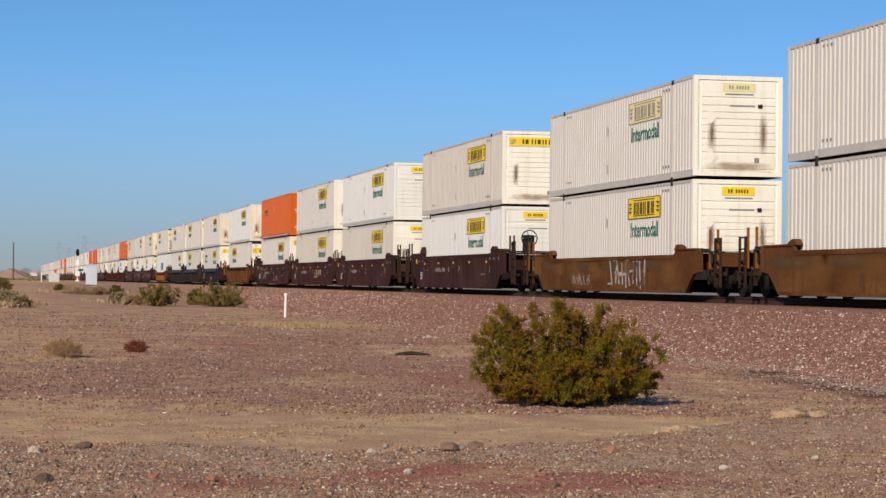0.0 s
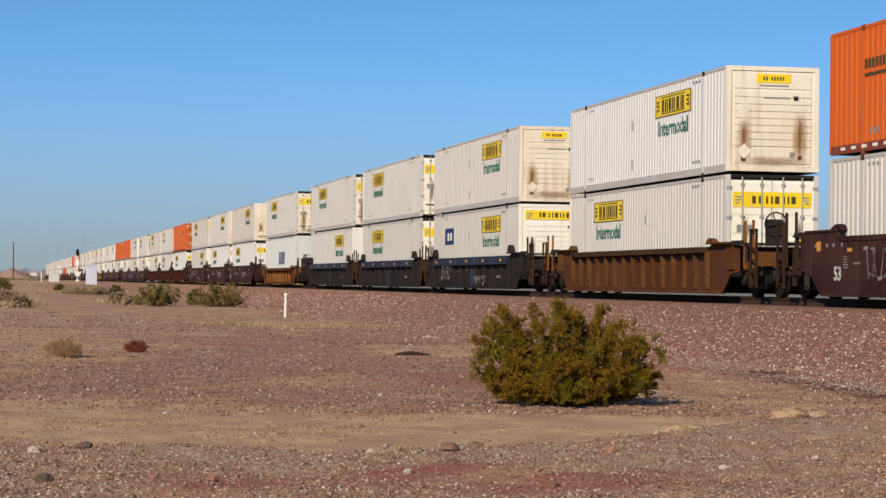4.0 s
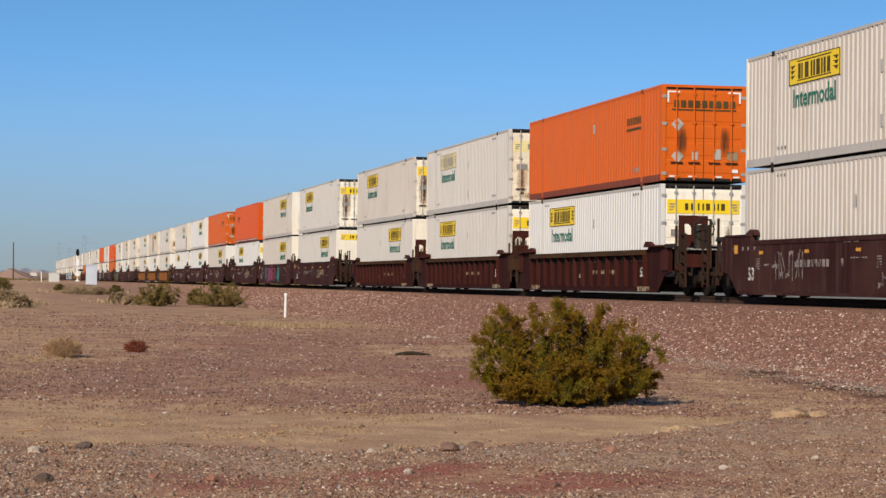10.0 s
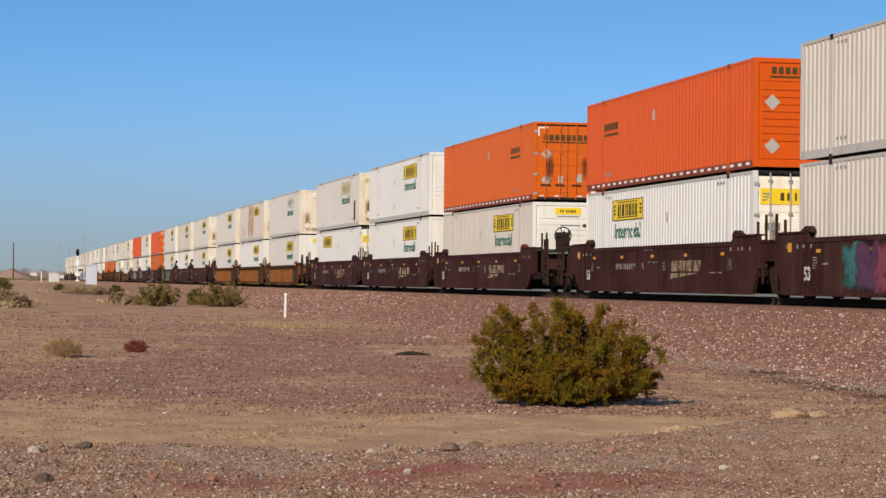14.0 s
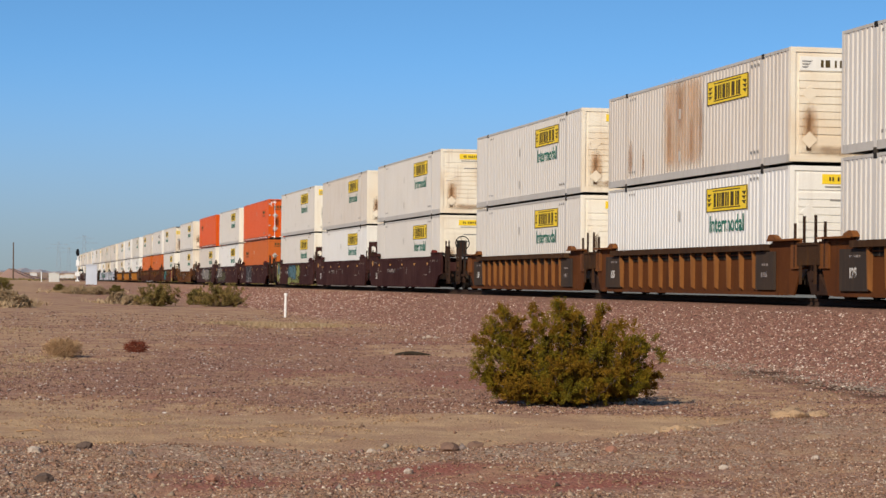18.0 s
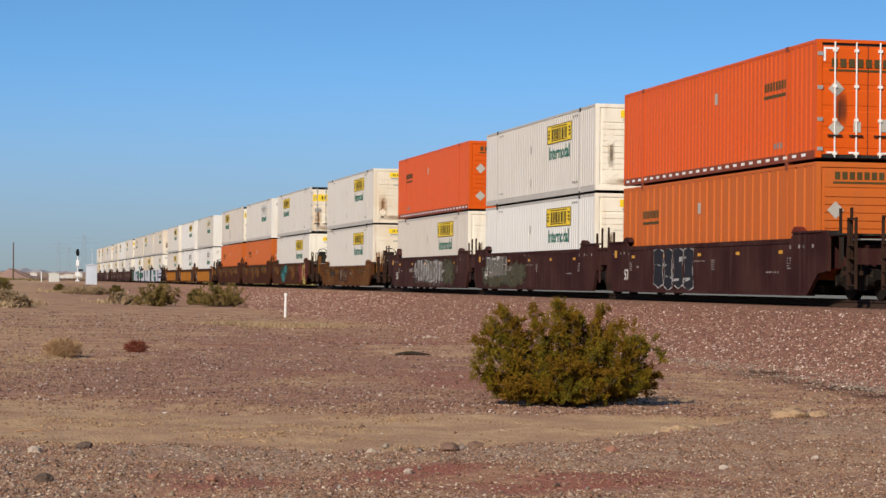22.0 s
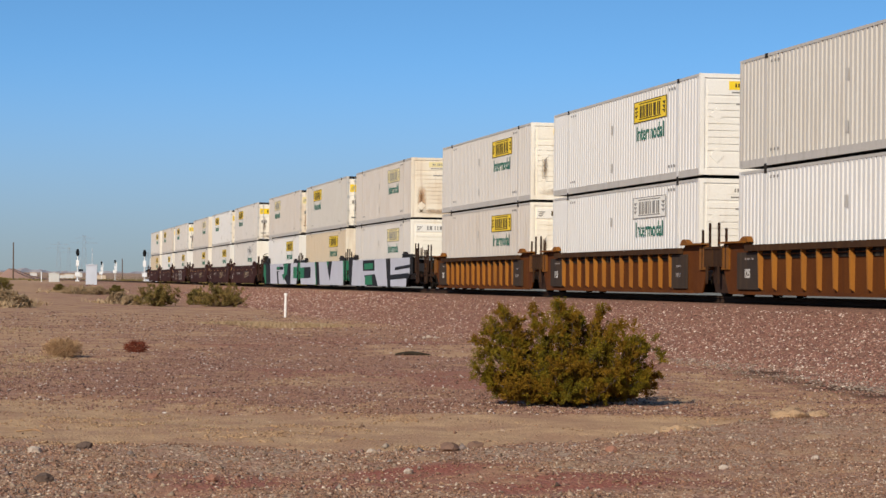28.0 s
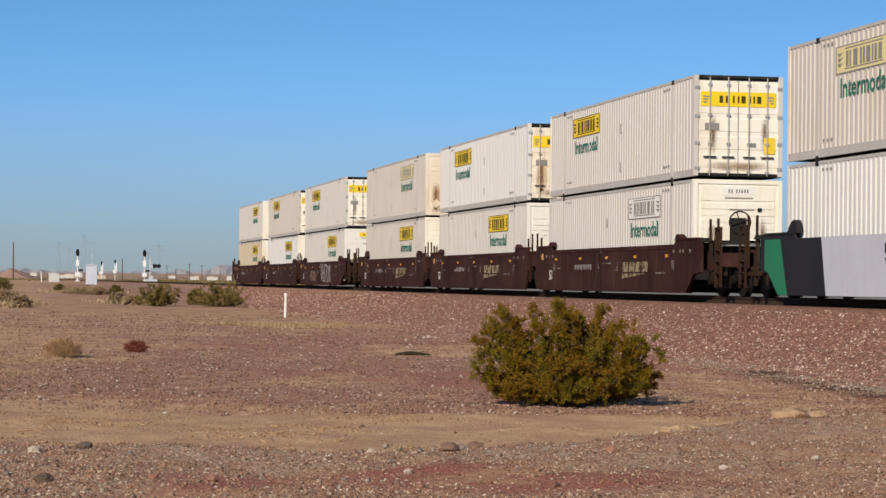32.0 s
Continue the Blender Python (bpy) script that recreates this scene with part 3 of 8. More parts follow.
        for a, b in ((0.14, 0.48), (0.66, 1.02)):
            part("door_handle", shared(("hand", s, a), "door_handle", DARK, lambda g: g.box(min(s * a, s * b), max(s * a, s * b), HL + 0.0, HL + 0.035, 0.60, 0.635)), d, "dark latch handle")
        for z in (0.25, 0.95, 1.7, 2.5):
            part("hinge", shared(("hinge", s), "hinge", GALV, lambda g: g.box(min(s * 1.14, s * 1.28), max(s * 1.14, s * 1.28), HL - 0.02, HL + 0.012, 0, 0.09)), d, at=Matrix.Translation((0, 0, z)))
    if not fore:
        part("door_gasket", shared("gask", "door_gasket", RUBBER, lambda g: (g.box(-0.012, 0.012, HL - 0.09, HL - 0.04, 0.15, CH - 0.14),
             g.box(-HW + 0.13, HW - 0.13, HL - 0.10, HL - 0.05, CH - 0.15, CH - 0.09), g.box(-HW + 0.13, HW - 0.13, HL - 0.10, HL - 0.05, 0.10, 0.17))), root)
    part("door_header", shared("head", "door_header", DARK if kind != "orange" else wall, lambda g: g.box(-HW + 0.13, HW - 0.13, HL - 0.12, HL, CH - 0.085, CH - 0.005)), root)
    if not fore:
        if kind == "orange":
            part("name_bar", shared("odoor", "name_bar", INK, lambda g: [g.box(x, x + 0.15, HL - 0.022, HL - 0.012, CH - 0.66, CH - 0.46) for x in np.arange(-0.95, 0.9, 0.215)]
                 + [g.box(-0.98, 0.98, HL - 0.022, HL - 0.012, CH - 0.76, CH - 0.71)]), root, "dark name drawn as plain bars")
            for x, z in ((0.80, CH - 1.17), (0.80, 0.80)):
                part("placard", shared(("dplac", x, z), "placard", SILVER, lambda g: g.slab_y([(x - 0.2, z), (x, z - 0.2), (x + 0.2, z), (x, z + 0.2)], HL - 0.024, HL - 0.01)), root, "diamond placard holder")
            for x, w, z0, z1, m, lab in ((0.18, 0.18, 0.70, 0.95, SILVER, "grey plate"), (-0.52, 0.20, 0.72, 1.02, SILVER, "grey plate"), (-1.05, 0.34, 0.70, 0.95, GOLD, "tan sticker"), (-1.05, 0.22, 0.34, 0.44, TAPE, "white sticker")):
                part("sticker", shared(("ostick", x, z0), "sticker", m, lambda g: g.box(x, x + w, HL - 0.023, HL - 0.011, z0, z1)), root, lab)
            for x in (0.50, -0.82):
                part("stain", shared(("osoot", x), "stain", SOOT_RUN, lambda g: g.box(x, x + 0.34, HL - 0.010, HL - 0.006, 0.75, 1.75)), root, "soot smear on the door")
            part("reflective_tape", shared("ocorner", "reflective_tape", TAPE, lambda g: [(g.box(min(s * 0.74, s * 1.12), max(s * 0.74, s * 1.12), HL - 0.023, HL - 0.012, CH - 0.24, CH - 0.19), g.box(min(s * 1.07, s * 1.12), max(s * 1.07, s * 1.12), HL - 0.023, HL - 0.012, CH - 0.52, CH - 0.24)) for s in (-1, 1)]
                 + [g.box(x, x + 0.26, HL - 0.022, HL - 0.012, 0.19, 0.235) for x in (-1.1, -0.55, 0.22, 0.78)]), root, "white corner tape")
        else:
            lo = part("logo_panel", shared("dban", "logo_panel", logo, lambda g: g.box(-1.10, 1.10, HL - 0.022, HL - 0.012, CH - 0.87, CH - 0.46)), root, "wide logo banner across the doors")
            part("logo_mark", shared("dbb", "logo_mark", ink, lambda g: [g.box(x, x + w, HL - 0.013, HL - 0.006, CH - 0.77, CH - 0.57)
                 for x, w in ((0.46, 0.10), (0.28, 0.1), (0.12, 0.05), (-0.02, 0.05), (-0.2, 0.12), (-0.36, 0.05), (-0.48, 0.05), (-0.66, 0.12))]), lo)
            part("logo_wing", shared("dwing", "logo_wing", INK_SOFT, lambda g: [g.slab_y([(s * 1.04, CH - 0.58 - k * 0.08), (s * (0.80 + 0.05 * k), CH - 0.58 - k * 0.08), (s * (0.87 + 0.05 * k), CH - 0.625 - k * 0.08), (s * 1.04, CH - 0.61 - k * 0.08)], HL - 0.013, HL - 0.006) for s in (-1, 1) for k in range(3)]), lo)
            part("warning_sticker", shared("stick", "warning_sticker", YELLOW, lambda g: g.box(-1.08, -0.76, HL - 0.022, HL - 0.011, 0.72, 1.18)), root, "yellow sticker")
            part("data_plate", shared("dpl", "data_plate", INK_SOFT, lambda g: g.box(-0.52, -0.36, HL - 0.022, HL - 0.011, 0.90, 1.02)), root)
            part("placard", shared("dpl2", "data_board", INK_SOFT, lambda g: g.box(0.56, 0.98, HL - 0.022, HL - 0.011, 1.36, 1.56)), root, "dark data board")

    # markings
    for s in (seen,):
        x = s * (HW - 0.012)
        put_on = on_near if s < 0 else on_far
        if kind == "white":
            y0, y1 = -HL + 3.1, -HL + 6.4
            lo = part("logo_panel", shared(("slogo", s), "logo_panel", logo, lambda g: g.box(min(x, x + s * 0.006), max(x, x + s * 0.006), y0, y1, CH - 0.98, CH - 0.34)), root, "logo panel")
            xx = x + s * 0.006
            part("logo_border", shared(("slb", s), "logo_border", ink, lambda g: [g.box(min(xx, xx + s * 0.004), max(xx, xx + s * 0.004), a, b, c, d) for a, b, c, d in
                 ((y0, y1, CH - 0.362, CH - 0.34), (y0, y1, CH - 0.98, CH - 0.955), (y0, y0 + 0.05, CH - 0.955, CH - 0.362), (y1 - 0.05, y1, CH - 0.955, CH - 0.362))]
                 + [g.box(min(xx, xx + s * 0.004), max(xx, xx + s * 0.004), y0 + 0.55, y1 - 0.55, c, c + 0.03) for c in (CH - 0.435, CH - 0.90)]
                 + [g.slab([(ym, CH - 0.50 - k * 0.12), (ym + d, CH - 0.50 - k * 0.12), (ym + d * 0.3, CH - 0.60 - k * 0.12)], min(xx, xx + s * 0.003), max(xx, xx + s * 0.003))
                    for ym, d in ((y0 + 0.10, 0.34), (y1 - 0.10, -0.34)) for k in range(3)]), lo)
            part("logo_mark", shared(("slbars", s), "logo_mark", ink, lambda g: blocks(g, s, y0 + 0.62, y1 - 0.62, CH - 0.85, CH - 0.48, xx, NAME_BARS)), lo)
            if word:
                part("lettering", text_mesh("lettering", "Intermodal", 0.62, GREEN, stretch=1.02), root, "green word on the side", put_on(x + s * 0.004, (y0 + y1) / 2, CH - 1.33))
            part("stencil", shared(("snum", s), "stencil", INK_SOFT, lambda g: [g.box(min(x, x + s * 0.004), max(x, x + s * 0.004), y, y + 0.12, z, z + 0.07)
                 for y in (-HL + 2.3, -HL + 2.55, -HL + 2.8, HL - 2.9, HL - 2.65, HL - 2.4) for z in (0.42, CH - 0.26)]), root)
            for zz in (0.55, 1.75):
                part("vent", shared(("svent", s), "vent", ALUM, lambda g: g.box(min(x, x + s * 0.012), max(x, x + s * 0.012), HL - 7.4, HL - 7.22, 0, 0.28)), root, "small grey vent", Matrix.Translation((0, 0, zz)))
        elif kind == "orange":
            part("name_bar", shared(("oside", s), "name_bar", INK, lambda g: [g.box(min(x, x + s * 0.006), max(x, x + s * 0.006), HL - 3.6 + k * 0.2, HL - 3.46 + k * 0.2, 1.90, 2.12) for k in range(8)]
                 + [g.box(min(x, x + s * 0.006), max(x, x + s * 0.006), HL - 3.65, HL - 1.95, 1.72, 1.80)]), root, "dark name drawn as plain bars")
            part("placard", shared(("oplac", s), "placard", SILVER, lambda g: g.box(min(x, x + s * 0.006), max(x, x + s * 0.006), HL - 7.5, HL - 7.28, 1.9, 2.2)), root)
            part("stencil", shared(("onum", s), "stencil", INK_SOFT, lambda g: [g.box(min(x, x + s * 0.004), max(x, x + s * 0.004), HL - 2.9 + k * 0.22, HL - 2.76 + k * 0.22, 0.44, 0.58) for k in range(3)]), root)
            if tape:
                part("reflective_tape", shared(("otape", s), "reflective_tape", TAPE, lambda g: [g.box(min(s * (HW + 0.001), s * (HW + 0.005)), max(s * (HW + 0.001), s * (HW + 0.005)), y, y + 0.28, 0.15, 0.22) for y in np.arange(-HL + 0.3, HL - 0.5, 0.62)]), root, "white dashes along the rail")
        else:
            part("name_bar", shared(("greyname", s), "name_bar", NAVY, lambda g: [g.slab([(y, 1.05), (y + 0.3 * w, 1.05), (y + 0.3 * w - s * -0.22, 1.9), (y - s * -0.22, 1.9)], min(x, x + s * 0.006), max(x, x + s * 0.006))
                 for y, w in ((-2.5, 1.6), (-1.85, 1.1), (-1.40, 1.1), (-0.95, 1.0), (-0.40, 1.1), (0.1, 1.6))]), root, "navy name drawn as leaning bars")
        if extra == "navy":
            part("logo_panel", shared(("navy", s), "logo_panel", NAVY, lambda g: g.box(min(x, x + s * 0.006), max(x, x + s * 0.006), HL - 4.3, HL - 2.5, 1.55, 2.25)), root, "navy blue square panel")
            part("logo_mark", shared(("navyb", s), "logo_mark", LOGO_WHITE, lambda g: [g.box(min(x + s * 0.006, x + s * 0.009), max(x + s * 0.006, x + s * 0.009), HL - y, HL - y + 0.34, 1.72, 2.05) for y in (3.9, 3.35)]), root)
        if extra == "grey_patch":
            part("repair_patch", shared(("gpatch", s), "repair_patch", ALUM, lambda g: g.box(min(x, x + s * 0.006), max(x, x + s * 0.006), -1.6, -0.5, 0.5, 1.2)), root, "grey patch")
        if extra == "streaks":
            part("stain", shared(("wash", s), "stain", STREAK_WASH, lambda g: g.box(min(x, x + s * 0.003), max(x, x + s * 0.003), -1.45, 2.5, 0.22, 2.98)), root, "pale rust wash")
            for k, (yy, w, z0, z1) in enumerate(((0.45, 0.75, 1.3, 2.9), (1.5, 0.5, 0.3, 2.3), (-0.5, 0.45, 0.3, 1.9), (-1.3, 0.4, 0.3, 2.5), (5.4, 0.6, 0.22, 1.5), (4.2, 0.3, 0.22, 1.1))):
                part("stain", shared(("streak", s, k), "stain", STREAK_RUN, lambda g: g.box(min(x, x + s * 0.005), max(x, x + s * 0.005), yy, yy + w, z0, z1)), root, "rust-brown run")
        if extra == "patch":
            part("repair_patch", shared(("patch", s), "repair_patch", CARS["rust"], lambda g: g.box(min(x, x + s * 0.006), max(x, x + s * 0.006), -HL + 1.35, -HL + 1.95, 0.35, 1.45)), root, "reddish brown patch")
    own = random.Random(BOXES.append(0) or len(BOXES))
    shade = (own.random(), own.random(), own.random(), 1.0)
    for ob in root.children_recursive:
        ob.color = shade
    return root


def white_box(tone, end, seen, nose_logo="small", logo=YELLOW, word=True, extra=None, banner=None):
    tones = ("white", "cream-white", "bright white", "grey-white", "tan", "rust-streaked white")
    words = "%s 53-foot ribbed container with %s logo panels" % (tones[tone], {"logo_yellow": "yellow", "faded_logo_yellow": "faded yellow", "faded_logo_white": "faded white"}[logo.name])
    return container(words, WHITES[tone], ALUM, ENDS[end], "white", logo=logo, word=word, nose_logo=nose_logo, extra=extra, banner=banner, seen=seen, stains=(DUSTY, RUSTY, (), SOOTY)[end])


def orange_box(tone, seen, tape=False, ribs=False):
    names = ("orange", "bright red-orange", "sun-faded orange")
    return container("%s 53-foot ribbed container with a small dark name" % names[tone], ORANGES[tone], ORANGE_RAIL, ORANGES[tone], "orange",
                     rib=(0.62, 0.48, 0.03) if ribs else (0.30, 0.22, 0.022), tape=tape, seen=seen)


def grey_box():
    return container("pale grey ribbed container with a navy name, half rubbed off", PALE_GREY, PALE_GREY, PALE_GREY, "plain", rib=(0.27, 0.17, 0.03), logo=LOGO_WHITE)


# ---------------------------------------------------------------- well cars
SILL_X = 1.50          # outer face of the side sills
SILL_LOW = 0.085
TOPS = {"plate": 1.43, "ribs": 1.32, "low": 1.14}      # upper edge of the sills over the rails


def sill_outline(front_end, back_end, SILL_TOP, HUMP):
    """The side of a well in y and z; an end that carries a coupler is cut away over its truck."""
    lo = [(-8.05, SILL_LOW), (-8.75, 0.60), (-9.35, 0.66)] if front_end else [(-8.62, SILL_LOW), (-9.0, 0.70), (-9.05, 0.74)]
    hi = [(8.05, SILL_LOW), (8.75, 0.60), (9.35, 0.66)] if back_end else [(8.62, SILL_LOW), (9.0, 0.70), (9.05, 0.74)]
    ya, yb = lo[-1][0], hi[-1][0]
    return lo[::-1] + hi + [(yb, HUMP - 0.04), (yb - 0.08, HUMP), (7.15, HUMP), (6.95, SILL_TOP), (-6.95, SILL_TOP), (-7.15, HUMP), (ya + 0.08, HUMP), (ya, HUMP - 0.04)]


def rib_shape(g, top):
    """An upright stiffener that tapers towards its foot."""
    a, b, z0, z1 = -SILL_X + 0.13, -SILL_X + 0.01, SILL_LOW + 0.17, top - 0.13
    i = len(g.v)
    g.v += [(a, -0.035, z0 - 0.07), (a, 0.035, z0 - 0.07), (b + 0.02, 0.03, z0), (b + 0.02, -0.03, z0), (a, -0.055, z1), (a, 0.055, z1), (b, 0.05, z1), (b, -0.05, z1)]
    g.f += [(i, i + 3, i + 2, i + 1), (i + 4, i + 5, i + 6, i + 7), (i, i + 1, i + 5, i + 4), (i + 1, i + 2, i + 6, i + 5), (i + 2, i + 3, i + 7, i + 6), (i + 3, i, i + 4, i + 7)]


def truck(parent, y, name="truck"):
    t = part(name, shared("bolster", "truck", TRUCKM, lambda g: (g.box(-0.95, 0.95, -0.22, 0.22, 0.42, 0.68), g.box(-0.3, 0.3, -0.3, 0.3, 0.68, 0.85))), parent, "black freight truck",
             Matrix.Translation((0, y, 0)))
    if name == "articulated_truck":
        part("truck_casting", shared("tcast", "truck_casting", POSTS, lambda g: (g.slab([(-0.95, 0.10), (0.15, 0.10), (0.45, 0.62), (0.30, 0.80), (-0.05, 0.80)], -1.30, -1.12), g.tube((-1.32, 0.1, 0.55), (-1.12, 0.1, 0.55), 0.14, sides=10))), t, "brown truck casting")
    for s in (-1, 1):
        part("side_frame", shared(("sframe", s), "side_frame", TRUCKM, lambda g: (
            g.slab([(-1.2, 0.46), (-0.55, 0.22), (0.55, 0.22), (1.2, 0.46), (1.2, 0.66), (0.6, 0.78), (-0.6, 0.78), (-1.2, 0.66)], min(s * 0.9, s * 1.04), max(s * 0.9, s * 1.04)),
            [g.tube((s * 0.97, yy, 0.44), (s * 1.15, yy, 0.44), 0.13, sides=10) for yy in (-0.89, 0.89)],
            [g.tube((s * 1.03, yy, 0.30), (s * 1.03, yy, 0.55), 0.07, sides=8) for yy in (-0.16, 0.16)])), t)
        for yy in (-0.89, 0.89):
            part("wheel", shared(("wheel", s), "wheel", WHEELM, lambda g: (g.tube((s * 0.70, 0, 0), (s * 0.82, 0, 0), 0.42, sides=20), g.tube((s * 0.66, 0, 0), (s * 0.70, 0, 0), 0.455, sides=20), g.tube((s * 0.82, 0, 0), (s * 0.9, 0, 0), 0.12, sides=10))),
                 t, at=Matrix.Translation((0, yy, 0.42)))


def letter_bars(g, y0, y1, z0, z1, x, n):
    step = (y1 - y0) / n
    for k in range(n):
        g.box(x - 0.004, x, y0 + k * step, y0 + (k + 0.66) * step, z0, z1)


def well_car(colour, style, front_end, back_end, label, marks="plain", seed=0):
    """One unit of a double-stack well car; z = 0 is the top of the rails and -y its leading end."""
    rnd = random.Random(seed)
    paint = CARS[colour]
    lone = colour == "tan" and front_end and back_end      # a low single car with a stout tubular chord
    SILL_TOP = TOPS["low" if lone else "ribs" if style == "ribs" else "low" if colour == "rust" else "plate"]
    HUMP = SILL_TOP + (0.15 if style == "plate" else 0.03 if lone else 0.10)
    up = SILL_TOP - 1.13           # how far the decks and their gear stand over those of a low car

    def sh(key, name, material, build):
        return shared((key, SILL_TOP), name, material, build)

    def zz_(z):
        """Heights of paint on the sill, written for a low car."""
        return SILL_LOW + (z - SILL_LOW) * (SILL_TOP - SILL_LOW) / (1.13 - SILL_LOW)
    root = new("well_car")
    tagged(root, label, "rail car", "well cars of the train")
    x = -SILL_X
    for s in (-1, 1):
        thick = 0.09 if style == "plate" else 0.05
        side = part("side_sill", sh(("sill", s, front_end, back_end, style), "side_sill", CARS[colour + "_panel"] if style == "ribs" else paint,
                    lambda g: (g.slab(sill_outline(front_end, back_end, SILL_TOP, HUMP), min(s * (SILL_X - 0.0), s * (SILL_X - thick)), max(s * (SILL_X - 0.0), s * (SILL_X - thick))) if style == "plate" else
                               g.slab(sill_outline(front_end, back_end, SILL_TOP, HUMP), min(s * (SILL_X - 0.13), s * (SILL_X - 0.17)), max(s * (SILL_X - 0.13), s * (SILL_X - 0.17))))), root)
        cm = BLUE_CHORD if colour == "blue" else CARS["rust"] if lone else GRIMY_CHORD if style == "ribs" else paint
        ch = 0.30 if colour == "blue" else 0.14 if style == "ribs" else 0.10
        over = 0.13 if lone else 0.05 if style == "ribs" else 0.02
        part("top_chord", sh(("chord", s, style, ch), "top_chord", cm, lambda g: g.box(min(s * (SILL_X + over), s * (SILL_X - 0.16)), max(s * (SILL_X + over), s * (SILL_X - 0.16)), -6.93, 6.93, SILL_TOP - ch, SILL_TOP + 0.015)), side,
             "blue top chord" if colour == "blue" else "")
        part("bottom_chord", sh(("lchord", s, style), "bottom_chord", CARS[colour + "_panel"] if style == "ribs" else paint, lambda g: g.box(min(s * (SILL_X + 0.012), s * (SILL_X - 0.25)), max(s * (SILL_X + 0.012), s * (SILL_X - 0.25)), -7.95, 7.95, SILL_LOW - 0.01, SILL_LOW + 0.07)), side)
        for e in (-1, 1) if s < 0 else ():
            part("hump_cap", sh(("hcap", s, e), "hump_cap", paint, lambda g: g.box(min(s * (SILL_X + 0.03), s * (SILL_X - 0.2)), max(s * (SILL_X + 0.03), s * (SILL_X - 0.2)), min(e * 7.1, e * 9.0), max(e * 7.1, e * 9.0), HUMP - 0.02, HUMP + 0.025)), side)
            fin = 2.1 if colour == "blue" or (e > 0 and back_end and colour in ("dark", "painted")) else 1.0
            part("guide", sh(("guide", s, e, fin), "guide", RED_GUIDE if colour == "brown" and seed % 3 == 2 and e < 0 else paint, lambda g: g.slab([(e * 6.93, HUMP), (e * 7.62, HUMP)] + [(e * a, HUMP + b * fin) for a, b in ((7.50, 0.07), (7.32, 0.13), (7.20, 0.15), (7.10, 0.145), (7.02, 0.11), (6.95, 0.05))], min(s * 1.30, s * 1.46), max(s * 1.30, s * 1.46))), side)
        if style == "ribs" and s < 0:
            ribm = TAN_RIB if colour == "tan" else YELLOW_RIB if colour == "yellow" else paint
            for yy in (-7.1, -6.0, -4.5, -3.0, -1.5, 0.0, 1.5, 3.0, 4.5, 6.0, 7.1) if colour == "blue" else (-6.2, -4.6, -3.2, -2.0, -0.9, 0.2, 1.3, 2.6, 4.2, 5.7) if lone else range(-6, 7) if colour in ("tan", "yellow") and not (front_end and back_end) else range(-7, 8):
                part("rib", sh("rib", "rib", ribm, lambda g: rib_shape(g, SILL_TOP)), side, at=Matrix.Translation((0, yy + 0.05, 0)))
            if colour != "blue" and not lone:
                # dark blocks on the panel paint in the shade of the slots below the chord
                for k in range(14):
                    part("slot", sh("slot", "slot", TRUCKM, lambda g: g.slab([(0.0, SILL_TOP - 0.15), (0.84, SILL_TOP - 0.15), (0.84, SILL_TOP - 0.30), (0.76, SILL_TOP - 0.34), (0.08, SILL_TOP - 0.34), (0.0, SILL_TOP - 0.30)], -SILL_X + 0.105, -SILL_X + 0.14)), side, "dark block for the shaded slot under the top chord" if k == 0 else "", Matrix.Translation((0, -6.87 + k, 0)))
                part("stringer", sh("stringer", "stringer", CARS[colour + "_panel"], lambda g: g.box(-SILL_X + 0.07, -SILL_X + 0.10, -7.0, 7.0, SILL_TOP - 0.245, SILL_TOP - 0.215)), side, "thin bar across the slots")
            if colour in ("tan", "yellow"):
                for yy, w in ((-7.4, 1.3), (6.15, 1.6)) if not (front_end and back_end) else ():
                    part("number_panel", sh(("npanel", w), "number_panel", GRIME, lambda g: g.box(-SILL_X + 0.05, -SILL_X + 0.12, 0, w, SILL_LOW + 0.12, SILL_TOP - 0.17)), side, "grimy dark panel", Matrix.Translation((0, yy, 0)))
                if not (front_end and back_end):
                    part("lettering", text_mesh("lettering", "125", 0.30, LETTER), root, "stencilled 125", on_near(-SILL_X + 0.046, 6.95, 0.60))
                if not (front_end and back_end):
                    part("stencil", sh("rnum", "stencil", LETTER_DIM, lambda g: (letter_bars(g, -6.95, -6.45, 0.52, 0.64, -SILL_X + 0.049, 3), letter_bars(g, -7.0, -6.5, 0.80, 0.86, -SILL_X + 0.049, 3), letter_bars(g, 6.5, 7.2, 0.96, 1.01, -SILL_X + 0.049, 4))), root, "car number drawn as bars")
            if colour == "red":
                for yy in (-7.5, 5.7):
                    part("jacking_pad", sh("jpad", "jacking_pad", GOLD, lambda g: g.box(-SILL_X - 0.02, -SILL_X + 0.05, 0, 1.0, SILL_LOW + 0.02, SILL_LOW + 0.16)), side, "pale worn pad", Matrix.Translation((0, yy, 0)))
                part("lettering", text_mesh("lettering", "53", 0.40, LETTER), root, "stencilled 53", on_near(-SILL_X + 0.124, -6.5, 0.66))
                part("stencil", sh("redname", "stencil", GOLD, lambda g: (letter_bars(g, -3.6, -0.6, 0.62, 0.74, -SILL_X + 0.126, 5), letter_bars(g, 0.2, 0.8, 0.5, 0.62, -SILL_X + 0.126, 2))), root, "worn name drawn as bars")
    part("well_floor", sh("wfloor", "well_floor", TRUCKM, lambda g: [g.box(-1.28, 1.28, y - 0.25, y + 0.25, 0.14, 0.30) for y in (-7.6, -6.1, -4, -2, 0, 2, 4, 6.1, 7.6)]
         + [g.box(-1.3, 1.3, -8.3, 8.3, 0.28, 0.33)]), root, "dark floor beams")
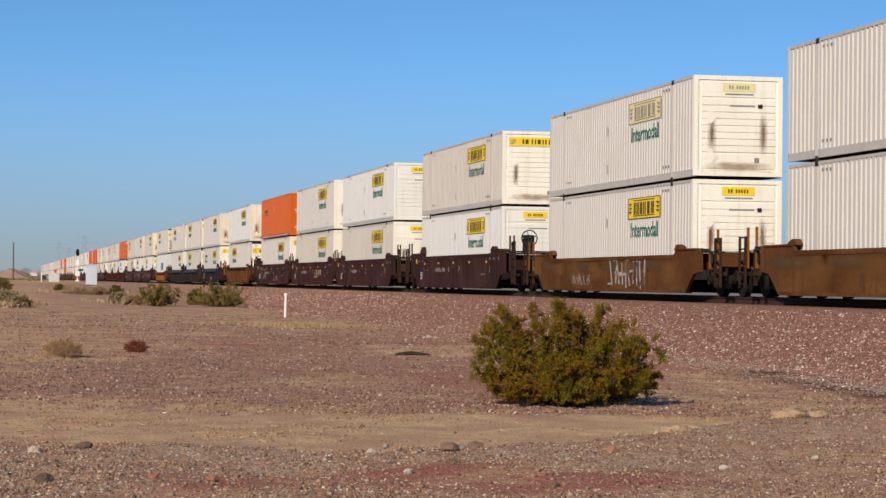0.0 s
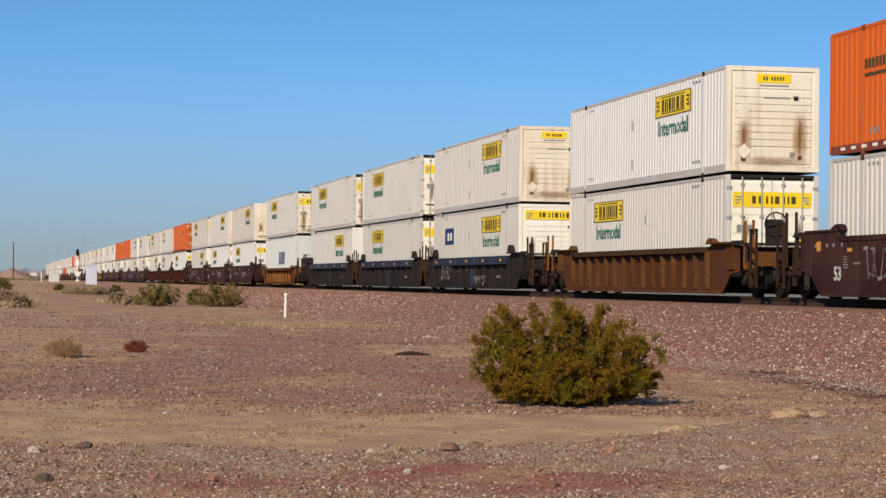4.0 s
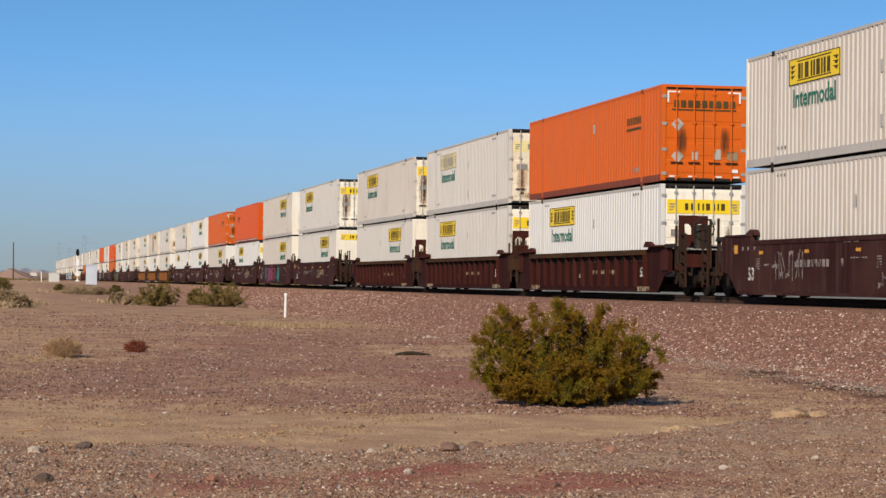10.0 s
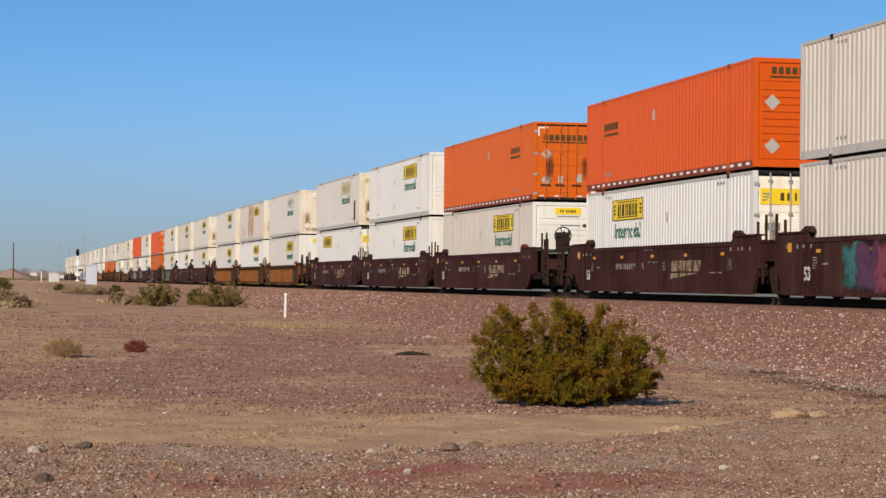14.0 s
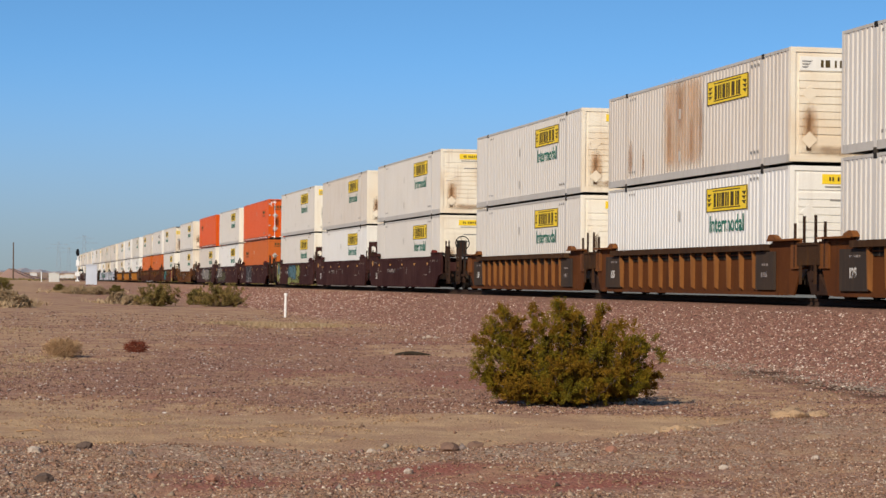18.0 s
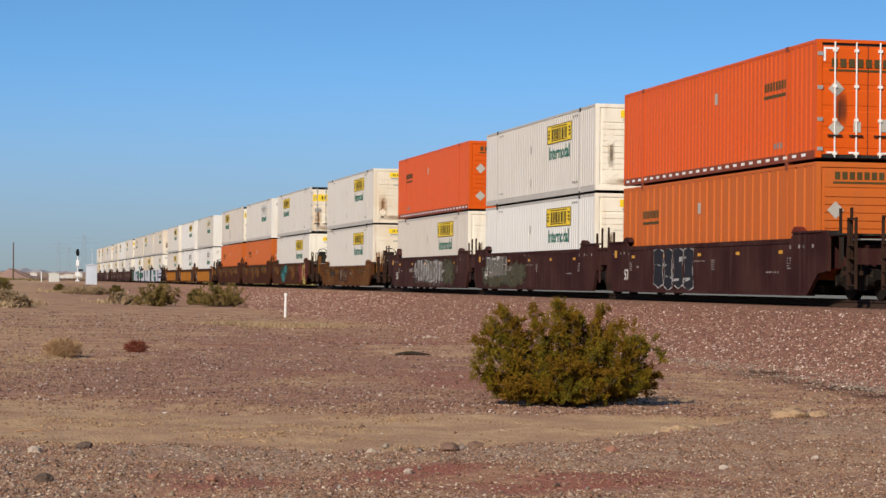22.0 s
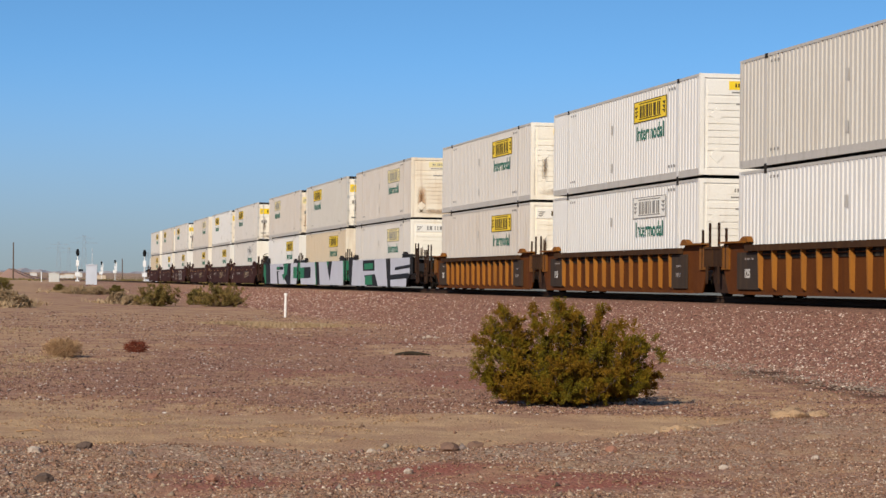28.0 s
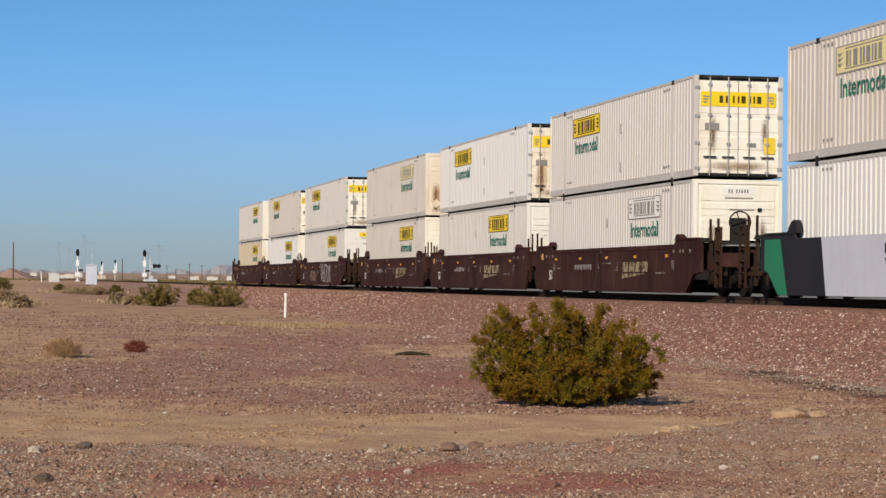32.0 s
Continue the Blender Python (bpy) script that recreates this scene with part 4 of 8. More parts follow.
    for e, is_end in ((-1, front_end), (1, back_end)):
        lim = 11.05 if is_end else 9.45
        plat = part("end_platform", sh(("plat", e, is_end), "end_platform", paint, lambda g: (
            g.box(-1.42, 1.42, min(e * 8.5, e * 9.1), max(e * 8.5, e * 9.1), 0.72, 1.16 + up),
            g.box(-0.55 if not is_end else -0.75, 0.55 if not is_end else 0.75, min(e * 9.0, e * lim), max(e * 9.0, e * lim), 0.72, 1.10 + up * 0.5),
            g.box(-1.44, 1.44, min(e * (lim - 0.12), e * lim), max(e * (lim - 0.12), e * lim), 0.80, 1.16) if is_end else g.box(-0.3, 0.3, min(e * 9.4, e * 9.6), max(e * 9.4, e * 9.6), 0.75, 1.0))), root)
        if not is_end:
            part("joint_plate", sh(("joint", e), "joint_plate", GRIMY_CHORD if style == "ribs" else SPRAY["green"] if colour == "painted" else paint, lambda g: (g.box(-1.45, -1.39, min(e * 9.0, e * 9.66), max(e * 9.0, e * 9.66), SILL_TOP - 0.52, SILL_TOP - 0.03),
                 g.box(-1.48, -1.2, min(e * 9.05, e * 9.69), max(e * 9.05, e * 9.69), SILL_TOP - 0.05, SILL_TOP + 0.01), g.box(-1.47, -1.43, min(e * 9.2, e * 9.3), max(e * 9.2, e * 9.3), 0.35, SILL_TOP - 0.4))), plat)
        # upright grab posts and their rails
        for sx in (-1, 1):
            for yy in ((8.75, 9.35) if not is_end else (9.9, 10.55)):
                part("grab_post", sh(("gpost", sx, e, yy, is_end), "grab_post", CARS["yellow"] if colour == "rust" else POSTS, lambda g: (g.box(sx * 1.40 - 0.028, sx * 1.40 + 0.028, e * yy - 0.028, e * yy + 0.028, 0.75, (1.78 if yy > 9.3 else 1.62) + up))), plat)
        if is_end:
            part("crossover_step", sh(("xstep", e), "crossover_step", GALV, lambda g: (g.box(-1.3, 1.3, min(e * 10.2, e * 10.9), max(e * 10.2, e * 10.9), 1.17 + up * 0.6, 1.20 + up * 0.6))), plat, "grated metal walkway")
            stile = part("ladder", sh(("ladder", e), "ladder", POSTS, lambda g: g.box(-1.50, -1.44, e * 10.55 - 0.025, e * 10.55 + 0.025, 0.25, 1.55 + up)), root, "upright of the end ladder")
            part("stile", sh(("stile", e), "stile", POSTS, lambda g: g.box(-1.50, -1.44, e * 10.98 - 0.025, e * 10.98 + 0.025, 0.25, 1.55 + up)), stile)
            for z in (0.32, 0.62, 0.92, 1.22, 1.5 + up):
                part("rung", sh(("rung", e), "rung", POSTS, lambda g: g.box(-1.50, -1.45, e * 10.765 - 0.19, e * 10.765 + 0.19, 0, 0.035)), stile, at=Matrix.Translation((0, 0, z)))
            part("coupler", sh(("coup", e), "coupler", TRUCKM, lambda g: (g.box(-0.16, 0.16, min(e * 10.9, e * 11.62), max(e * 10.9, e * 11.62), 0.70, 0.98), g.box(-0.2, 0.24, min(e * 11.5, e * 11.74), max(e * 11.5, e * 11.74), 0.66, 1.02))), plat)
            part("bracket", sh(("brack", e), "bracket", POSTS, lambda g: ([g.box(-1.36, -1.28, e * yy - 0.05, e * yy + 0.05, 0.30, 1.2) for yy in (10.2, 10.75)], g.box(-1.38, -1.26, min(e * 9.9, e * 10.9), max(e * 9.9, e * 10.9), 0.56, 0.66))), plat)
            truck(root, e * 9.95)
        if is_end:
            part("deck_plate", sh(("deck", e), "deck_plate", DARK, lambda g: (g.box(-1.46, 1.46, min(e * 9.0, e * 10.0), max(e * 9.0, e * 10.0), 1.17 + up, 1.215 + up), g.box(-1.46, -1.40, min(e * 9.0, e * 9.9), max(e * 9.0, e * 9.9), 1.215 + up, 1.28 + up), g.box(-1.40, -1.34, min(e * 9.85, e * 9.95), max(e * 9.85, e * 9.95), 0.9, 1.2 + up))), plat, "dark deck plate over the truck")
            part("air_hose", sh(("hose", e), "air_hose", RUBBER, lambda g: [g.tube((-0.35, e * a, b), (-0.35, e * c, d), 0.03, sides=6) for a, b, c, d in ((10.95, 0.78, 11.25, 0.50), (11.25, 0.50, 11.6, 0.44), (11.6, 0.44, 11.72, 0.5))]), plat)
        if e < 0 and seed in (4, 33):
            res = part("air_reservoir", sh("areserv", "air_reservoir", DARK, lambda g: (g.tube((-0.75, -9.35, 1.48 + up), (-0.75, -10.35, 1.48 + up), 0.21, sides=14), [g.box(-0.9, -0.6, y, y + 0.06, 1.2 + up, 1.34 + up) for y in (-9.5, -10.1)])), plat, "dark air tank on the deck")
            part("pipe", sh("apipe", "pipe", DARK, lambda g: [g.tube(a, b, 0.02, sides=6) for a, b in (((-0.75, -10.35, 1.48 + up), (-0.75, -10.6, 1.48 + up)), ((-0.75, -10.6, 1.48 + up), (-0.75, -10.6, 1.1)), ((-1.3, -10.9, 1.15 + up), (-1.3, -10.9, 1.7 + up)), ((-1.3, -10.9, 1.7 + up), (-0.5, -10.9, 1.7 + up)))]), res)
        if e < 0 and is_end and (seed % 2 == 0 or seed == 33):
            hub = part("brake_wheel", sh("bwheel", "brake_wheel", DARK, lambda g: (
                [g.tube((-0.85 + 0.3 * math.cos(a), -10.7, (1.68 + up) + 0.3 * math.sin(a)), (-0.85 + 0.3 * math.cos(a + 0.55), -10.7, (1.68 + up) + 0.3 * math.sin(a + 0.55)), 0.022, sides=6) for a in np.arange(0, 6.2, 0.5236)],
                [g.tube((-0.85, -10.7, (1.68 + up)), (-0.85 + 0.3 * math.cos(a), -10.7, (1.68 + up) + 0.3 * math.sin(a)), 0.016, sides=5) for a in (0.3, 1.9, 3.4, 5)],
                g.box(-1.05, -0.65, -10.66, -10.45, 1.1, 1.8 + up))), plat, "hand brake wheel on its box")
    if colour == "red" or seed in (27, 28):
        ey = -9.9 if front_end else -8.96

        def arched(g):
            z0, z1 = 1.16 + up, 2.08 + up
            for a, b in ((-1.32, -1.22), (-0.95, -0.85), (-0.58, -0.48)):
                g.box(a, b, ey - 0.04, ey + 0.04, z0, z1)
            for a in (-1.22, -0.85):
                w = 0.27
                g.box(a, a + w, ey - 0.04, ey + 0.04, z0, z0 + 0.38)
                arch = [(a + w / 2 - w / 2 * math.cos(t), z0 + 0.56 + 0.12 * math.sin(t)) for t in np.linspace(0, math.pi, 9)]
                g.slab_y(arch + [(a + w, z1), (a, z1)], ey - 0.04, ey + 0.04)
        part("end_frame", sh(("eframe", front_end), "end_frame", paint, arched), root, "upright steel end plate with two arched holes")
    if not front_end:
        truck(root, -9.725, "articulated_truck")

    # markings on the sill that faces the camera
    def mark(name, material, build, lab=""):
        g = Geo()
        build(g)
        part(name, fix(g.mesh(name, material)), root, lab)
    if style == "plate" and marks != "big" and colour not in ("rust", "russet"):
        for yy in (-6.3, -3.15, 0.0, 3.15, 6.3):
            part("reflector", sh("refl", "reflector", OCHRE, lambda g: g.box(x - 0.004, x, -0.14, 0.14, 1.09, 1.17)), root, "yellow reflector", Matrix.Translation((0, yy, 0)))
    if style == "ribs" and colour == "blue":
        for yy in (-6.2, -3.1, 0, 3.1, 6.2):
            part("reflector", sh("reflc", "reflector", OCHRE, lambda g: g.box(x - 0.056, x - 0.05, -0.14, 0.14, 1.13, 1.22)), root, "yellow reflector", Matrix.Translation((0, yy, 0)))
    if colour == "blue":
        xb = -SILL_X + 0.13
        part("repaint_patch", sh("bpatch", "repaint_patch", BLUE_CHORD, lambda g: g.box(xb - 0.006, xb, -1.45, 0.0, SILL_LOW + 0.1, SILL_TOP - 0.32)), root, "blue repainted bay")
        part("stencil", sh("bnum", "stencil", LETTER_DIM, lambda g: (letter_bars(g, 0.25, 0.75, 0.78, 0.92, xb - 0.002, 3), letter_bars(g, -5.6, -4.7, 0.50, 0.60, xb - 0.002, 4), letter_bars(g, 1.8, 2.6, 0.74, 0.78, xb - 0.002, 4))), root, "stencilled data drawn as bars")
    if style == "plate" and marks != "big" and colour not in ("rust", "russet"):
        part("stencil", sh("wnum", "stencil", LETTER_DIM, lambda g: (letter_bars(g, 1.75, 3.9, 0.76, 0.93, x, 9), g.box(x - 0.004, x, 0.88, 1.0, 0.76, 0.94), letter_bars(g, -0.5, 0.5, 0.94, 0.97, x, 6), letter_bars(g, 0.0, 0.9, 1.30, 1.34, x, 6),
             [g.box(x - 0.004, x, y, y + 0.26, z, z + 0.025) for y in (6.4, -1.3, -7.0) for z in (0.72, 0.78, 0.84, 0.90, 0.96)], [g.box(x - 0.004, x, y, y + 0.11, 1.20, 1.29) for y in (6.7, 7.2, 7.6, 8.3, -8.5, -7.9, -7.6, -7.0)],
             letter_bars(g, 5.7, 6.1, 0.80, 0.85, x, 3), letter_bars(g, -6.2, -5.2, 0.62, 0.66, x, 5))), root, "stencilled data drawn as bars")
        part("lettering", text_mesh("lettering", "53", 0.44, LETTER), root, "stencilled 53", on_near(x - 0.003, 7.0, 0.58))
        part("panel_end", sh("pend", "panel_end", OCHRE, lambda g: g.box(x - 0.004, x, 8.05, 8.3, 1.12, 1.34)), root, "ochre marker")

    def spray(colour, y0, y1, z0, z1, lift=0.0, lab=""):
        """A soft sprayed patch over the sill."""
        mark("graffiti", SOFT[colour], lambda g: g.box(x - 0.003 - lift, x - 0.001 - lift, y0, y1, zz_(z0), zz_(z1)), lab or "%s sprayed paint" % colour)

    def scribble(name, y0, y1, z0, z1, n, wide, lab, slant=0.25):
        """Letters written in one go: tall leaning strokes, joined by short cross strokes."""
        z0, z1 = zz_(z0), zz_(z1)

        def draw(g):
            w = (y1 - y0) / n
            for k in range(n):
                y = y0 + k * w
                top, low = z1 - rnd.random() * 0.15 * (z1 - z0), z0 + rnd.random() * 0.2 * (z1 - z0)
                a = slant * rnd.uniform(-1.0, 1.2)
                g.slab([(y, low), (y + wide, low), (y + a + wide, top), (y + a, top)], x - 0.006, x - 0.003)
                zz = rnd.choice((top - 0.05, low + 0.03, (top + low) / 2))
                g.slab([(y + a * 0.5, zz), (y + a * 0.5 + w * 1.1, zz + rnd.uniform(-0.12, 0.12)), (y + a * 0.5 + w * 1.1, zz + 0.05), (y + a * 0.5, zz + 0.055)], x - 0.009, x - 0.006)
        mark("graffiti", name, draw, lab)

    if colour in ("rust", "russet") and style == "plate":
        for k in range(4):
            y = -7.5 + k * 4.0 + rnd.uniform(0, 1.2)
            spray("dust", y, y + rnd.uniform(3.2, 4.8), 0.62, 1.13, 0.0, "dusty weathered band")
            spray("ochre", y - 0.6, y + rnd.uniform(0.8, 2.2), 0.1 + rnd.random() * 0.5, 1.1, 0.003, "ochre rust patch")
    if marks == "gold":
        part("name_bar", sh("goldbar", "name_bar", GOLD, lambda g: ([g.slab([(y, 0.68), (y + 0.56, 0.68), (y + 0.46, 0.98), (y - 0.10, 0.98)], x - 0.004, x) for y in (-4.4, -3.72, -3.04, -2.36)]
             , g.slab([(-4.3, 0.63), (-1.8, 0.63), (-1.75, 0.47)], x - 0.004, x))), root, "gold railway name drawn as plain bars")
    if marks == "grey":
        scribble(SOFT["chalk"], 1.4, 4.7, 0.20, 0.72, 9, 0.14, "faint grey scrawl")
        scribble(SPRAY["grey"], -4.2, -0.4, 0.16, 1.08, 10, 0.12, "grey sprayed letters")
    if marks == "scrawl":
        scribble(LETTER_DIM, -3.5, -1.2, 0.22, 0.52, 10, 0.03, "thin white scrawl", 0.35)
        scribble(LETTER_DIM, 3.4, 5.4, 0.35, 0.95, 9, 0.035, "thin white scrawl", 0.35)
    if marks == "pink":
        for k, (c, y0, y1) in enumerate((("teal", 3.2, 4.9), ("violet", 2.0, 4.2), ("pink", 0.9, 3.2), ("pink", -0.4, 1.8), ("violet", -1.2, 0.6), ("red", -2.0, -0.2), ("black", -2.4, -1.4), ("teal", -3.6, -1.9))):
            spray(c, y0, y1, 0.10, 1.10, 0.003 * k)
    if marks == "teal":
        for k, (c, y0, y1, z0, z1) in enumerate((("teal", 1.2, 4.8, 0.35, 1.0), ("teal", 1.9, 3.9, 0.12, 0.9), ("teal", 0.6, 2.6, 0.6, 1.12), ("red", -8.9, -4.4, 0.10, 1.24), ("yellow", -7.9, -6.2, 0.05, 1.26), ("red", -7.5, -6.7, 0.35, 0.95), ("yellow", -8.3, -6.6, 0.05, 0.40))):
            spray(c, y0, y1, z0, z1, 0.003 * k)
    if marks == "bluepiece":
        for k, (c, y0, y1, z0, z1) in enumerate((("lime", 6.6, 8.6, 0.10, 1.26), ("blue", 7.0, 8.0, 0.5, 1.1), ("lime", -3.3, 1.6, 0.05, 0.7), ("blue", -1.4, 2.8, 0.20, 1.14), ("blue", -1.9, 2.2, 0.20, 1.14), ("lime", -3.4, -1.2, 0.30, 1.14), ("lime", 0.4, 2.8, 0.05, 0.5))):
            spray(c, y0, y1, z0, z1, 0.003 * k)
    if marks == "outline":
        for j, (colour_, grow, lift) in enumerate((("grey", 0.03, 0.0), ("black", 0.0, 0.003))):
            mark("graffiti", SPRAY[colour_], lambda g: [g.slab([(y0 - grow, zz_(0.22 - grow + dz)), (y0 + w * 0.5, zz_(0.14 - grow + dz)), (y0 + w + grow, zz_(0.24 - grow + dz)), (y0 + w * 0.9 + grow, 0.74), (y0 + w + grow, zz_(1.0 + grow)), (y0 + w * 0.5, zz_(1.06 + grow)), (y0 - grow, zz_(0.98 + grow)), (y0 + w * 0.12 - grow, 0.74)], x - 0.004 - lift, x - lift)
                 for y0, w, dz in ((0.5, 0.85, 0.0), (1.42, 0.9, 0.05), (2.42, 0.75, 0.0), (3.25, 0.95, 0.06))], "black sprayed letters" if j else "pale sprayed outlines")
        scribble(SPRAY["grey"], 0.7, 4.0, 0.3, 0.95, 6, 0.035, "pale sprayed lines", 0.2)
    if marks == "silver":
        for k, (c, y0, y1, z0, z1) in enumerate((("moss", 1.0, 8.2, 0.08, 0.9), ("silver", 3.2, 7.6, 0.35, 1.12), ("moss", 0.2, 3.2, 0.1, 0.9))):
            spray(c, y0, y1, z0, z1, 0.003 * k)
        scribble(LETTER, 3.6, 7.2, 0.45, 1.08, 8, 0.10, "white sprayed letters", 0.12)
    if marks == "zigzag":
        spray("silver", -5.0, 3.2, 0.12, 1.12)
        spray("moss", -6.6, -3.6, 0.12, 1.12, 0.003)
        scribble(SPRAY["grey"], -4.4, 2.6, 0.2, 1.05, 12, 0.16, "pale sprayed letters")
    if marks == "maroon":
        scribble(SOFT["chalk"], -1.1, 2.3, 0.16, 1.06, 7, 0.34, "pale edges of sprayed letters", 0.3)
        scribble(SPRAY["maroon"], -1.1, 2.3, 0.20, 1.04, 7, 0.26, "dark red sprayed letters", 0.3)
        mark("stencil", SOFT["chalk"], lambda g: g.box(x - 0.004, x - 0.001, -3.2, -1.6, 0.62, 0.82))
        part("data_plate", sh("dplate2", "data_plate", DARK, lambda g: (g.box(x - 0.012, x, 3.6, 4.3, 0.62, 0.86), g.box(x - 0.012, x, 4.5, 5.2, 0.62, 0.86))), root, "dark plates")
    return root


# ---------------------------------------------------------------- ground
F_PIX = 784 / math.tan(radians(VIEW) / 2)


def wave(x, y, s, seed):
    """Smooth uneven ground, between about -1 and 1."""
    a = np.sin(x / s * 1.7 + seed) * np.cos(y / s * 1.3 - seed * 0.7)
    b = np.sin((x * 0.8 + y * 0.6) / s * 3.1 + seed * 2.1) * 0.5
    c = np.cos((x * -0.5 + y * 0.9) / s * 5.3 + seed * 3.7) * 0.3
    return (a + b + c) / 1.5


def step(v, a, b):
    t = np.clip((v - a) / (b - a), 0, 1)
    return t * t * (3 - 2 * t)


def to_camera(x, y):
    return x * math.cos(YAW) - y * math.sin(YAW), x * math.sin(YAW) + y * math.cos(YAW)




def ground_z(x, y):
    x, y = np.asarray(x, float), np.asarray(y, float)
    r, d = to_camera(x, y)
    base = 0.80 * step(y, 60, 250) + 0.2 * step(y, 250, 450)
    base = base + 0.05 * wave(x, y, 6.0, 1.0) * step(d, 4, 20) + 0.02 * wave(x, y, 1.6, 2.0)
    base = base + (0.015 * wave(x, y, 0.62, 4.0) + 0.011 * wave(x * 1.3, y, 0.36, 6.0)) * (1 - step(d, 45, 70))
    # gravel berm in front
    edge = 19.3 + 5.6 * step(r, -1.0, 5.5)
    base = base + 0.10 * (1 - step(d, edge - 1.2, edge + 0.3)) * (1 + 0.4 * wave(x, y, 1.1, 5.0))
    # far plain climbs towards the hills
    base = base + 9.0 * step(y, 900, 3500) + 5 * step(-x, 30, 700) * step(y, 300, 1500)
    off = np.abs(x - TRACK_X)
    bank = RAIL - 0.178 - 0.36 * np.clip(off - 1.45, 0, 0.2) - 0.205 * np.maximum(off - 1.65, 0) + 0.03 * wave(x, y, 1.3, 7.0) * step(off, 2.2, 3.2)
    return np.maximum(base, bank)


def ground_look(x, y):
    """How much of the surface is bare tan dirt, and how much is grey gravel."""
    r, d = to_camera(x, y)
    px = 784 + r / np.maximum(d, 1) * F_PIX
    edge = 19.3 + 5.6 * step(r, -1.0, 5.5)
    n1, n2, n3 = wave(x, y, 4.0, 11.0), wave(x, y, 1.3, 12.0), wave(x, y, 9.0, 13.0)
    dirt = step(d + 0.9 * n1 + 0.4 * n2, edge - 0.2, edge + 0.8) * (1 - step(d + 2.2 * n1 + 0.8 * n2, 22.5, 29.0))
    dirt = np.maximum(dirt, 0.55 * step(d + 6 * n1, 58, 75) * (1 - step(d + 6 * n3, 100, 125)))
    dirt = np.maximum(dirt, step(d, 75, 120) * step(-x, -10, 3))
    dirt = np.maximum(dirt, step(y, 230, 330) * (1 - step(x, 24, 28)))
    n4 = wave(x * 1.1, y * 0.45, 3.2, 21.0)
    dirt = np.maximum(dirt, 0.62 * step(n4 + 0.6 * n1, 0.15, 0.75) * step(d, 27, 32) * (1 - step(d, 60, 70)))
    dirt = np.maximum(dirt, 0.7 * step(d + 4 * n3, 30, 40) * (1 - step(d, 62, 70)) * (1 - step(px + 180 * n1, 120, 420)))
    dirt = np.maximum(dirt, 0.32 * step(px + 90 * n1, 950, 1250) * step(d + n1, 24, 27) * (1 - step(x, 11.0, 13.0)))
    # smooth blown sand behind the berm, and the bare flat between it and the bank
    sand = step(d + 0.4 * n2, edge + 0.05, edge + 0.6) * (1 - step(d + 1.0 * n1 + 0.5 * n2, 24.2, 26.6)) * step(px + 140 * n1, 520, 820)
    flat = step(d + 0.7 * n1, edge + 0.4, edge + 1.4) * (1 - step(x + 0.5 * n2, 11.2, 12.6)) * step(px + 70 * n1, 1020, 1200)
    dirt = np.maximum(dirt, np.maximum(1.5 * sand, 0.50 * flat))
    off = np.abs(x - TRACK_X)
    dirt = dirt * step(off, 6.2, 7.4)
    grey = (1 - step(d, edge - 0.5, edge + 0.4)) * (0.35 + 0.5 * step(n1 + 0.6 * n3, -0.2, 0.6))
    grey = np.maximum(grey, step(x, 24, 28))
    grey = np.maximum(grey, 0.8 * step(off, 5.3, 6.2) * (1 - step(off, 6.6, 7.6)) * step(n2 + n1, -0.3, 0.6))
    red = (1 - step(np.abs(d + 0.3 * n1 + 0.25 * n2 - 15.7 - 0.12 * r), 0.8, 1.3)) * (1 - step(np.abs(r - 0.1 + 0.5 * n2), 1.7, 2.5))
    red = np.maximum(red, 0.7 * step(-n1, 0.1, 0.7) * step(d, 24, 30) * (1 - step(d, 55, 65)))
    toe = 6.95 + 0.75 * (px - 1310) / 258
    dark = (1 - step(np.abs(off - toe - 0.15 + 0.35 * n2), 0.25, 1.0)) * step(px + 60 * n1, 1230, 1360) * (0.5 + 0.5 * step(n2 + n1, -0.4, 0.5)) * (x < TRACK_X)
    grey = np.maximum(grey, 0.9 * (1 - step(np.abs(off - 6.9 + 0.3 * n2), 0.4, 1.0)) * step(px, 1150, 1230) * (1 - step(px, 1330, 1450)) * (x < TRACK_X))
    # shade under the train painted in: ground between the rails made darker
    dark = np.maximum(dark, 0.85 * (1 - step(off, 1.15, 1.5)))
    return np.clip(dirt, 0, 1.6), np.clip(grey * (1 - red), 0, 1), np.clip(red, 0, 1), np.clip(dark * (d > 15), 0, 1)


def grid_lines(dense0, dense1, fine, far, grow):
    line = list(np.arange(dense0, dense1, fine))
    stepw, v, w = fine, dense1, dense0
    up, down = [], []
    while v < far[1]:
        up.append(v); stepw *= grow; v += stepw
    stepw = fine
    while w > far[0]:
        stepw *= grow; w -= stepw; down.append(w)
    return np.array(down[::-1] + line + up + [far[1]])


GROUND = bpy.data.materials.new("desert_gravel_and_dirt")
GROUND.use_nodes = True


